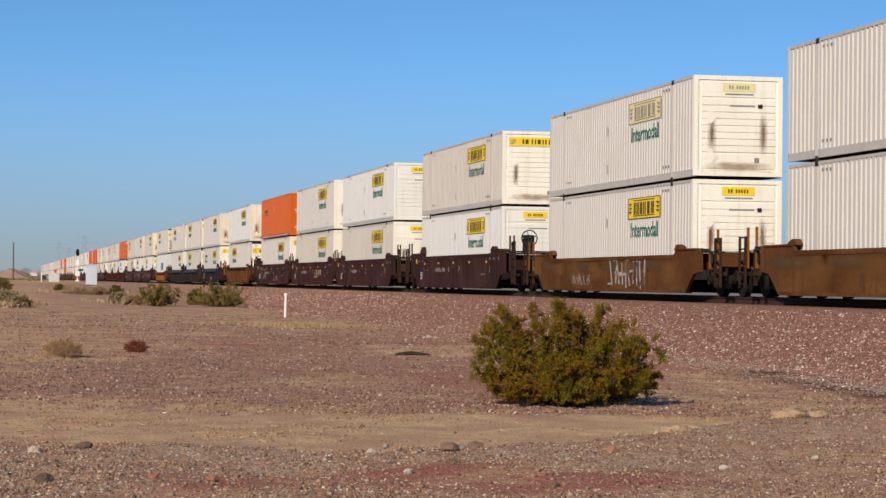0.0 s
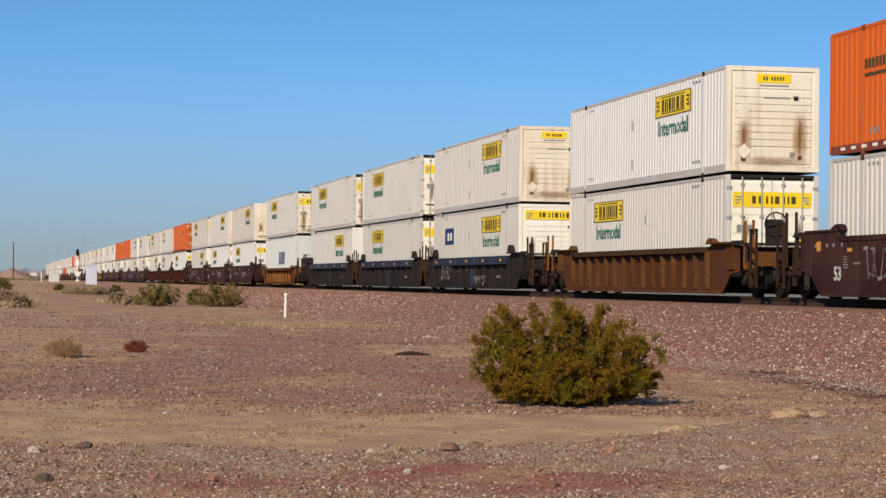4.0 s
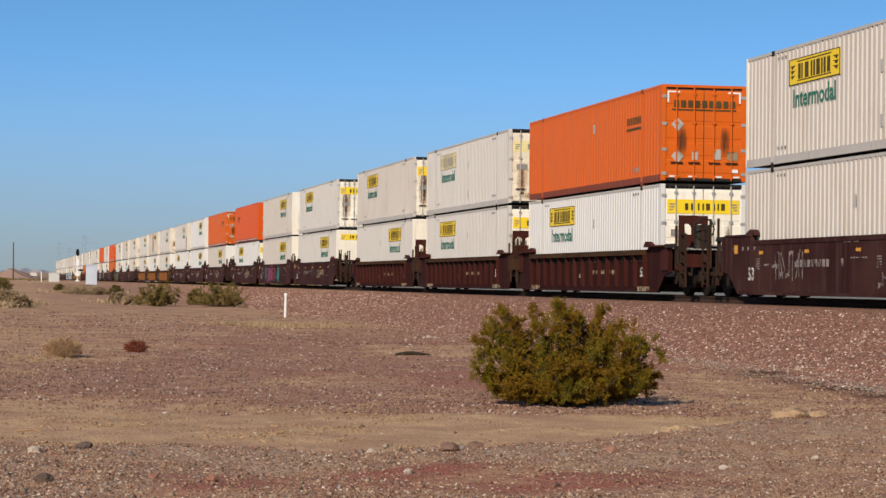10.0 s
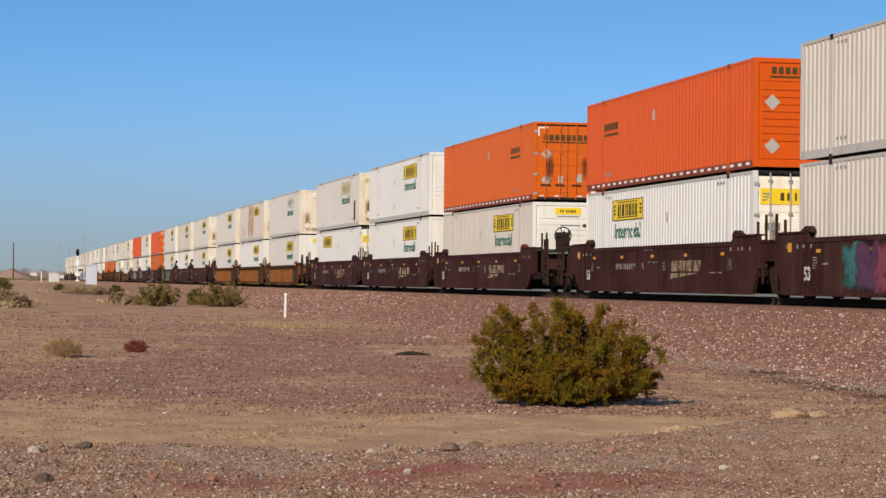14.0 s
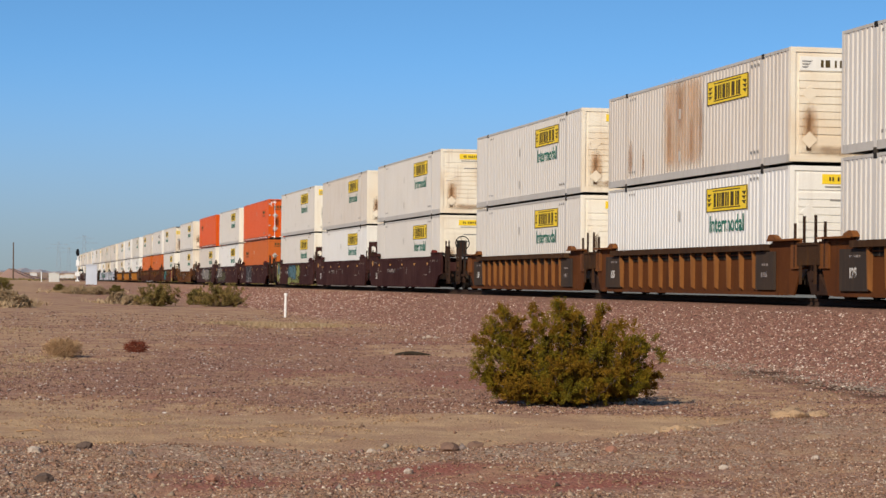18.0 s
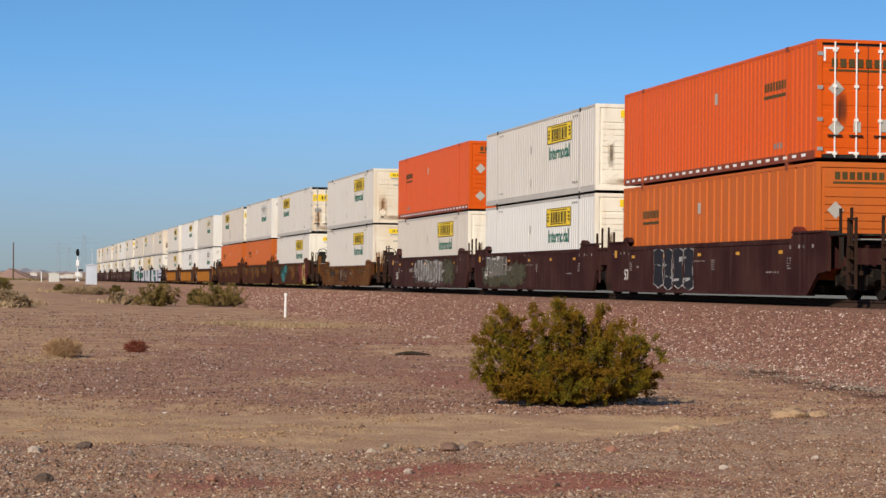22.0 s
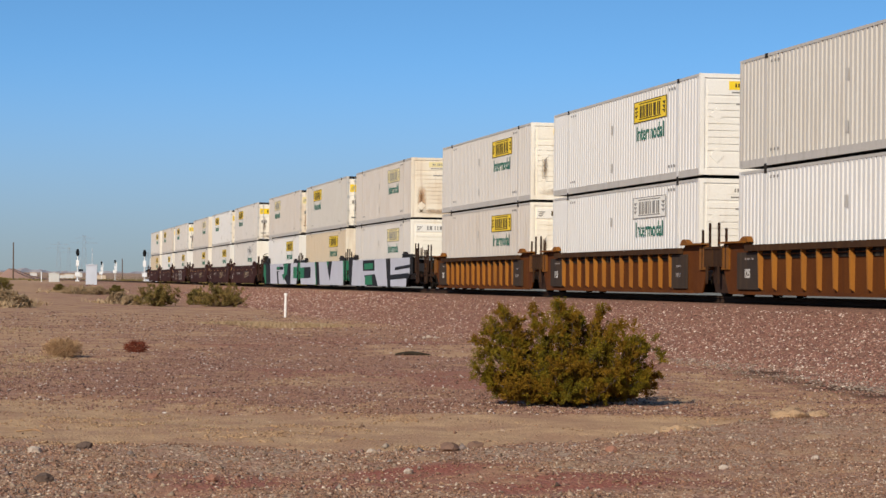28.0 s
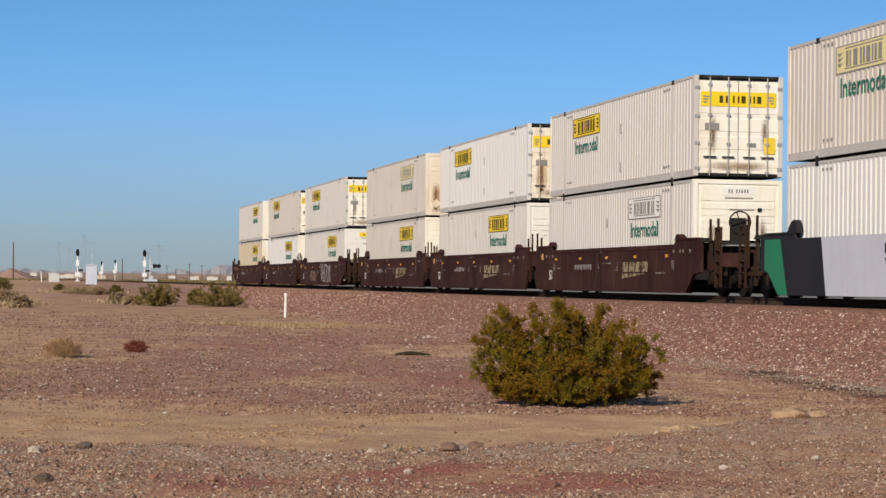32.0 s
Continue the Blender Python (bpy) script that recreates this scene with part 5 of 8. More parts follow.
def ground_material(m):
    n, l = m.node_tree.nodes, m.node_tree.links
    b = n["Principled BSDF"]
    geo = n.new("ShaderNodeNewGeometry")
    pos = geo.outputs["Position"]

    def tex(kind, sc, det=4):
        t = n.new("ShaderNodeTexNoise" if kind == "n" else "ShaderNodeTexVoronoi")
        t.inputs["Scale"].default_value = sc
        if kind == "n":
            t.inputs["Detail"].default_value = det
        l.new(pos, t.inputs["Vector"])
        return t

    def attr(nm):
        a = n.new("ShaderNodeAttribute"); a.attribute_name = nm
        return a.outputs["Fac"]

    def mix(fac, a, c):
        x = n.new("ShaderNodeMix"); x.data_type = "RGBA"
        for sock, val in ((x.inputs[0], fac), (x.inputs[6], a), (x.inputs[7], c)):
            if isinstance(val, tuple):
                sock.default_value = (*val, 1)
            elif isinstance(val, float):
                sock.default_value = val
            else:
                l.new(val, sock)
        return x.outputs[2]

    def rng(src, a, c, lo=0.0, hi=1.0):
        r = n.new("ShaderNodeMapRange")
        for k, v in (("From Min", a), ("From Max", c), ("To Min", lo), ("To Max", hi)):
            r.inputs[k].default_value = v
        l.new(src, r.inputs["Value"])
        return r.outputs[0]

    def op(o, a, c):
        q = n.new("ShaderNodeMath"); q.operation = o
        for sock, val in ((q.inputs[0], a), (q.inputs[1], c)):
            if isinstance(val, float):
                sock.default_value = val
            else:
                l.new(val, sock)
        return q.outputs[0]
    patch = tex("n", 0.35, 6).outputs["Fac"]
    mid = tex("n", 3.0, 6).outputs["Fac"]
    peb = tex("v", 26.0)
    fine = tex("n", 40.0, 3).outputs["Fac"]
    # pebbles of several reds and greys
    r = n.new("ShaderNodeValToRGB")
    r.color_ramp.elements[0].color, r.color_ramp.elements[0].position = (0.119, 0.052, 0.037, 1), 0.0
    r.color_ramp.elements[1].color, r.color_ramp.elements[1].position = (0.432, 0.281, 0.189, 1), 0.96
    for p, c in ((0.3, (0.232, 0.106, 0.069, 1)), (0.7, (0.335, 0.178, 0.117, 1))):
        e = r.color_ramp.elements.new(p); e.color = c
    sep = n.new("ShaderNodeSeparateColor")
    l.new(peb.outputs["Color"], sep.inputs[0])
    l.new(sep.outputs[0], r.inputs[0])
    gravel = mix(rng(patch, 0.42, 0.62), r.outputs[0], (0.302, 0.162, 0.103))
    grey = mix(sep.outputs[1], (0.205, 0.135, 0.086), (0.454, 0.346, 0.238))
    gravel = mix(op("MULTIPLY", attr("red"), rng(mid, 0.3, 0.6, 0.4, 0.95)), gravel, (0.259, 0.084, 0.056))
    gravel = mix(op("MULTIPLY", attr("grey"), rng(mid, 0.3, 0.6)), gravel, grey)
    dirt = mix(rng(mid, 0.35, 0.7), (0.508, 0.329, 0.178), (0.400, 0.243, 0.130))
    dirt = mix(rng(fine, 0.5, 0.8, 0.0, 0.4), dirt, (0.227, 0.140, 0.086))
    dirt = mix(rng(tex("n", 1.4, 7).outputs["Fac"], 0.44, 0.60, 0.0, 0.8), dirt, (0.340, 0.194, 0.113))
    dirt = mix(rng(tex("n", 8.0, 3).outputs["Fac"], 0.56, 0.70, 0.0, 0.5), dirt, (0.270, 0.157, 0.092))
    big = tex("n", 0.8, 5).outputs["Fac"]
    fac = op("ADD", attr("dirt"), rng(mid, 0.3, 0.7, -0.4, 0.4))
    fac = op("ADD", fac, rng(big, 0.38, 0.62, -0.45, 0.45))
    fac = rng(fac, 0.1, 0.75)
    col = mix(fac, gravel, dirt)
    # dark: brown fines at the toe, and the painted shade between the rails
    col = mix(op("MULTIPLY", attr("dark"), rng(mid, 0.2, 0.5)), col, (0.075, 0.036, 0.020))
    col = mix(op("MULTIPLY", attr("bank"), rng(mid, 0.25, 0.6, 0.55, 0.95)), col, mix(sep.outputs[1], (0.095, 0.047, 0.032), (0.28, 0.143, 0.098)))
    col = mix(attr("far"), col, mix(rng(mid, 0.3, 0.7), (0.155, 0.150, 0.125), (0.24, 0.225, 0.18)))
    l.new(col, b.inputs["Base Color"])
    b.inputs["Roughness"].default_value = 0.95
    b.inputs["Specular IOR Level"].default_value = 0.2
    bp = n.new("ShaderNodeBump")
    bp.inputs["Strength"].default_value = 0.7
    bp.inputs["Distance"].default_value = 0.03
    hgt = op("ADD", rng(peb.outputs["Distance"], 0.0, 0.7, 0.6, 0.0), rng(mid, 0.2, 0.8, 0.0, 0.5))
    l.new(hgt, bp.inputs["Height"])
    l.new(bp.outputs[0], b.inputs["Normal"])


ground_material(GROUND)


def make_ground():
    xs = grid_lines(-16.0, 27.0, 0.22, (-4600, 4600), 1.16)
    ys = grid_lines(10.0, 62.0, 0.22, (-1500, 4800), 1.06)
    X, Y = np.meshgrid(xs, ys)
    Z = ground_z(X, Y)
    nx, ny = len(xs), len(ys)
    co = np.stack([X, Y, Z], -1).reshape(-1, 3)
    idx = np.arange(nx * ny).reshape(ny, nx)
    f = np.stack([idx[:-1, :-1], idx[:-1, 1:], idx[1:, 1:], idx[1:, :-1]], -1).reshape(-1, 4)
    me = bpy.data.meshes.new("ground")
    me.vertices.add(len(co)); me.vertices.foreach_set("co", co.ravel())
    me.loops.add(f.size); me.loops.foreach_set("vertex_index", f.ravel().astype(np.int32))
    me.polygons.add(len(f)); me.polygons.foreach_set("loop_start", np.arange(0, f.size, 4, dtype=np.int32))
    me.update(calc_edges=True)
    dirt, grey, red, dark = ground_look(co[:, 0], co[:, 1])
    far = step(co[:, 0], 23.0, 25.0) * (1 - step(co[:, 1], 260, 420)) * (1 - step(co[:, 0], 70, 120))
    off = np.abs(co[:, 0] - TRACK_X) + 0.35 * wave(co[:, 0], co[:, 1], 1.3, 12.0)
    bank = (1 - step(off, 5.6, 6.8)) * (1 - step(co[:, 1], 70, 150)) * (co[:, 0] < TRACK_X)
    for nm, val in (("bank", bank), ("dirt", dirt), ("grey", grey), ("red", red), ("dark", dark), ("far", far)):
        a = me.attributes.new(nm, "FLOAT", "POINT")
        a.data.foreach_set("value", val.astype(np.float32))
    me.polygons.foreach_set("use_smooth", np.ones(len(f), bool))
    me.materials.append(GROUND)
    tagged(new("ground", me), "dry desert ground of reddish gravel and tan dirt", "ground", kind="structure")


make_ground()


def stone_material(name, colours):
    m = bpy.data.materials.new(name)
    m.use_nodes = True
    n, l = m.node_tree.nodes, m.node_tree.links
    b = n["Principled BSDF"]
    geo = n.new("ShaderNodeNewGeometry")
    r = n.new("ShaderNodeValToRGB")
    els = r.color_ramp.elements
    els[0].color, els[0].position = (*colours[0], 1), 0
    els[1].color, els[1].position = (*colours[-1], 1), 1
    for k, c in enumerate(colours[1:-1]):
        els.new((k + 1) / (len(colours) - 1)).color = (*c, 1)
    l.new(geo.outputs["Random Per Island"], r.inputs[0])
    t = n.new("ShaderNodeTexNoise"); t.inputs["Scale"].default_value = 30
    l.new(geo.outputs["Position"], t.inputs["Vector"])
    x = n.new("ShaderNodeMix"); x.data_type = "RGBA"; x.blend_type = "MULTIPLY"
    x.inputs[0].default_value = 0.5
    l.new(r.outputs[0], x.inputs[6]); l.new(t.outputs["Fac"], x.inputs[7])
    mul = n.new("ShaderNodeMix"); mul.data_type = "RGBA"; mul.blend_type = "MULTIPLY"; mul.inputs[0].default_value = 1
    mul.inputs[7].default_value = (1.3, 1.3, 1.3, 1)
    l.new(x.outputs[2], mul.inputs[6])
    l.new(mul.outputs[2], b.inputs["Base Color"])
    b.inputs["Roughness"].default_value = 0.9
    b.inputs["Specular IOR Level"].default_value = 0.15
    return m


def scatter(name, x, y, size, material, label, squash=0.7, category="gravel"):
    """Many angular stones in one mesh, half sunk in the ground."""
    rs = np.random.RandomState(len(x) + int(size[0] * 1e5))
    n = len(x)
    base = np.array([(1, 0, 0), (0, 1, 0), (-1, 0, 0), (0, -1, 0), (0.3, 0.2, 1), (0, 0, -0.8)], float)
    faces = np.array([(0, 1, 4), (1, 2, 4), (2, 3, 4), (3, 0, 4), (1, 0, 5), (2, 1, 5), (3, 2, 5), (0, 3, 5)])
    v = base[None] * rs.uniform(0.55, 1.25, (n, 6, 1)) + rs.uniform(-0.25, 0.25, (n, 6, 3))
    v *= size[:, None, None]
    v[:, :, 2] *= squash
    t = rs.uniform(0, 6.283, n)
    c, s = np.cos(t)[:, None], np.sin(t)[:, None]
    vx, vy = v[:, :, 0] * c - v[:, :, 1] * s, v[:, :, 0] * s + v[:, :, 1] * c
    z = ground_z(x, y)
    co = np.stack([vx + x[:, None], vy + y[:, None], v[:, :, 2] + (z + size * 0.18)[:, None]], -1).reshape(-1, 3)
    f = (faces[None] + (np.arange(n) * 6)[:, None, None]).reshape(-1, 3)
    me = bpy.data.meshes.new(name)
    me.vertices.add(len(co)); me.vertices.foreach_set("co", co.ravel())
    me.loops.add(f.size); me.loops.foreach_set("vertex_index", f.ravel().astype(np.int32))
    me.polygons.add(len(f)); me.polygons.foreach_set("loop_start", np.arange(0, f.size, 3, dtype=np.int32))
    me.update(calc_edges=True)
    me.materials.append(material)
    return tagged(new(name, me), label, category, kind="stuff")


BALLAST_STONE = stone_material("pink_ballast_stone", [(0.08, 0.042, 0.035), (0.25, 0.125, 0.095), (0.16, 0.075, 0.058), (0.32, 0.165, 0.12), (0.24, 0.12, 0.09), (0.11, 0.055, 0.044), (0.31, 0.16, 0.115), (0.27, 0.135, 0.10), (0.46, 0.31, 0.24), (0.68, 0.58, 0.49)])
PEBBLE = stone_material("mixed_desert_pebble", [(0.07, 0.04, 0.028), (0.26, 0.135, 0.088), (0.35, 0.205, 0.125), (0.13, 0.078, 0.052), (0.30, 0.18, 0.115), (0.20, 0.10, 0.068), (0.38, 0.25, 0.165), (0.54, 0.44, 0.345)])

CHIP = stone_material("mixed_gravel_chip", [(0.05, 0.028, 0.022), (0.24, 0.125, 0.09), (0.32, 0.19, 0.13), (0.09, 0.05, 0.038), (0.22, 0.115, 0.08), (0.28, 0.16, 0.115), (0.16, 0.08, 0.06), (0.58, 0.50, 0.43)])

CLOD = stone_material("tan_clod", [(0.25, 0.155, 0.085), (0.40, 0.26, 0.145), (0.30, 0.18, 0.10), (0.46, 0.31, 0.175), (0.20, 0.115, 0.07)])
COARSE = stone_material("coarse_mixed_stone", [(0.06, 0.042, 0.032), (0.24, 0.17, 0.12), (0.33, 0.25, 0.18), (0.28, 0.12, 0.075), (0.20, 0.17, 0.15), (0.40, 0.31, 0.22), (0.12, 0.08, 0.06)])

TOE_STONE = stone_material("grey_toe_stone", [(0.09, 0.07, 0.055), (0.27, 0.21, 0.165), (0.36, 0.30, 0.235), (0.19, 0.13, 0.10), (0.45, 0.37, 0.29), (0.14, 0.105, 0.085), (0.30, 0.22, 0.17)])


def gravel_everywhere():
    rs = np.random.RandomState(3)
    # ballast bank beside the rails, thinning out with distance
    n = 120000
    y = 26 + 150 * rs.random_sample(n) ** 1.9
    x = TRACK_X - (1.5 + 5.2 * rs.random_sample(n) ** 0.9 + 1.2 * np.abs(rs.normal(0, 1, n)) * rs.random_sample(n))
    ok = rs.random_sample(n) > 0.9 * ground_look(x, y)[3]
    x, y, n = x[ok], y[ok], int(ok.sum())
    scatter("ballast_stones", x, y, (0.012 + 0.027 * rs.random_sample(n) ** 1.6) * (1 + 0.5 * (y > 90)), BALLAST_STONE, "pinkish crushed ballast stones beside the rails", category="ballast")
    # washed-out grey stones along the toe of the bank
    n = 9000
    y = 25 + 24 * rs.random_sample(n) ** 1.3
    x = TRACK_X - 6.75 + 0.42 * rs.normal(0, 1, n)
    ok = wave(x, y, 1.6, 41.0) + 0.5 * wave(x, y, 0.6, 42.0) > rs.uniform(-0.9, 0.5, n) + 0.06 * np.maximum(y - 36, 0)
    scatter("toe_stones", x[ok], y[ok], 0.010 + 0.026 * rs.random_sample(int(ok.sum())) ** 2.0, TOE_STONE, "grey washed-out stones along the toe of the ballast bank", category="stones")
    # pebbles on the flat: fine ones close by, chips and flakes farther out
    for n, d0, reach, power, s0, s1, m, nm, lab in (
            (110000, 13.0, 14.0, 1.25, 0.0045, 0.0135, PEBBLE, "pebbles", "small reddish and grey pebbles strewn over the dirt"),
            (82000, 25.0, 65.0, 1.7, 0.009, 0.019, CHIP, "gravel_chips", "pale and dark gravel chips strewn over the flat")):
        d = d0 + reach * rs.random_sample(n) ** power
        r = d * rs.uniform(-0.215, 0.215, n)
        x, y = r * math.cos(YAW) + d * math.sin(YAW), -r * math.sin(YAW) + d * math.cos(YAW)
        dirt, _, red, _ = ground_look(x, y)
        keep = (rs.random_sample(n) > np.maximum(0.985 * np.clip(dirt * 1.0, 0, 1), 0.6 * red)) & (x < TRACK_X - 6.5)
        x, y, d = x[keep], y[keep], d[keep]
        size = (s0 + s1 * rs.random_sample(len(x)) ** 2.4) * np.maximum(d / 32.0, 1.0) ** 0.7
        scatter(nm, x, y, size, m, lab, category="pebbles")
    # crumbled clods on the bare dirt
    n = 95000
    d = 19.0 + 22.0 * rs.random_sample(n) ** 1.5
    r = d * rs.uniform(-0.215, 0.215, n)
    x, y = r * math.cos(YAW) + d * math.sin(YAW), -r * math.sin(YAW) + d * math.cos(YAW)
    dirt = ground_look(x, y)[0]
    drift = wave(x, y, 0.9, 31.0) + 0.6 * wave(x, y, 0.35, 32.0)
    keep = (rs.random_sample(n) < np.where(dirt > 1.05, 0.12, dirt) * step(drift, -0.1, 0.9)) & (x < TRACK_X - 7.5)
    x, y, d = x[keep], y[keep], d[keep]
    scatter("dirt_clods", x, y, 0.006 + 0.020 * rs.random_sample(len(x)) ** 2.6, CLOD, "crumbled clods of tan dirt", 0.6, category="clods")
    # stones along the lip of the berm
    n = 420
    r = rs.uniform(-1.2, 5.2, n)
    d = 19.3 + 5.6 * step(r, -1.0, 5.5) - 0.15 + rs.normal(0, 0.22, n)
    x, y = r * math.cos(YAW) + d * math.sin(YAW), -r * math.sin(YAW) + d * math.cos(YAW)
    scatter("berm_stones", x, y, 0.010 + 0.038 * rs.random_sample(n) ** 2.8, COARSE, "grey and brown stones along the lip of the gravel berm", 0.85, category="stones")
    # coarser grey and brown stones where the gravel is turned up
    n = 900
    d = 14.2 + 5.2 * rs.random_sample(n)
    r = -0.205 * d + d * 0.30 * rs.random_sample(n) ** 2.2
    x, y = r * math.cos(YAW) + d * math.sin(YAW), -r * math.sin(YAW) + d * math.cos(YAW)
    scatter("coarse_stones", x, y, 0.008 + 0.024 * rs.random_sample(n) ** 3.0, COARSE, "coarse grey, tan and brown stones in turned-up gravel", 0.8, category="stones")
    # litter of dark bark and pale flakes on the flat
    n = 2600
    d = rs.uniform(27, 48, n)
    r = (-0.205 + 0.10 * np.abs(rs.normal(0, 0.8, n))) * d
    x, y = r * math.cos(YAW) + d * math.sin(YAW), -r * math.sin(YAW) + d * math.cos(YAW)
    scatter("litter", x, y, 0.010 + 0.022 * rs.random_sample(n) ** 2, CHIP, "dark and pale litter on the dirt", 0.5, category="litter")
    n = 420
    d = 14.5 + 60 * rs.random_sample(n) ** 1.6
    r = d * rs.uniform(-0.215, 0.215, n)
    x, y = r * math.cos(YAW) + d * math.sin(YAW), -r * math.sin(YAW) + d * math.cos(YAW)
    ok = x < TRACK_X - 7
    scatter("loose_stones", x[ok], y[ok], rs.uniform(0.014, 0.034, int(ok.sum())), PEBBLE, "fist-sized stones lying about", category="stones")


gravel_everywhere()


# ---------------------------------------------------------------- track
def track():
    root = new("railway_track")
    tagged(root, "straight railway track on a ballast bank", "track", kind="structure")
    steel = mat("rail_steel", (0.05, 0.032, 0.024), (0.08, 0.045, 0.03), rough=0.8, metal=0.0)
    wood = mat("dark_tie", (0.04, 0.028, 0.02), (0.065, 0.045, 0.032), rough=0.95)
    prof = [(-0.036, 0), (0.036, 0), (0.036, -0.045), (0.009, -0.06), (0.009, -0.14), (0.07, -0.16), (0.07, -0.175), (-0.07, -0.175), (-0.07, -0.16), (-0.009, -0.14), (-0.009, -0.06), (-0.036, -0.045)]
    for s in (-1, 1):
        g = Geo().slab_y([(TRACK_X + s * 0.755 + a, RAIL + b) for a, b in prof], -60, 1500)
        part("rail", fix(g.mesh("rail", steel)), root)
    tie = fix(Geo().box(-1.3, 1.3, -0.115, 0.115, -0.18, 0).mesh("tie", wood))
    for k in range(30):
        part("tie", tie, root, at=Matrix.Translation((TRACK_X, 24 + k * 0.5, RAIL - 0.172)))
    g = Geo()
    for k in range(1605):
        g.box(TRACK_X - 1.3, TRACK_X + 1.3, 39 + k * 0.6, 39.25 + k * 0.6, RAIL - 0.35, RAIL - 0.172)
    tagged(part("ties", g.mesh("ties", wood), root), "far ties", kind="stuff")


track()

# ---------------------------------------------------------------- the train
NEAR, LONG = 19.445, 23.485       # from unit to unit across a shared truck, and across couplers
J, D = "j", "d"                   # nose or doors towards the camera

# one row a unit: upper box, lower box, car colour, style, marks.
# A box is its kind, the end towards the camera, tone, end tone and options.


def wb(face=J, tone=0, end=0, **opt):
    return ("white", face, tone, end, opt)


def ob_(face=J, tone=0, **opt):
    return ("orange", face, tone, 0, opt)


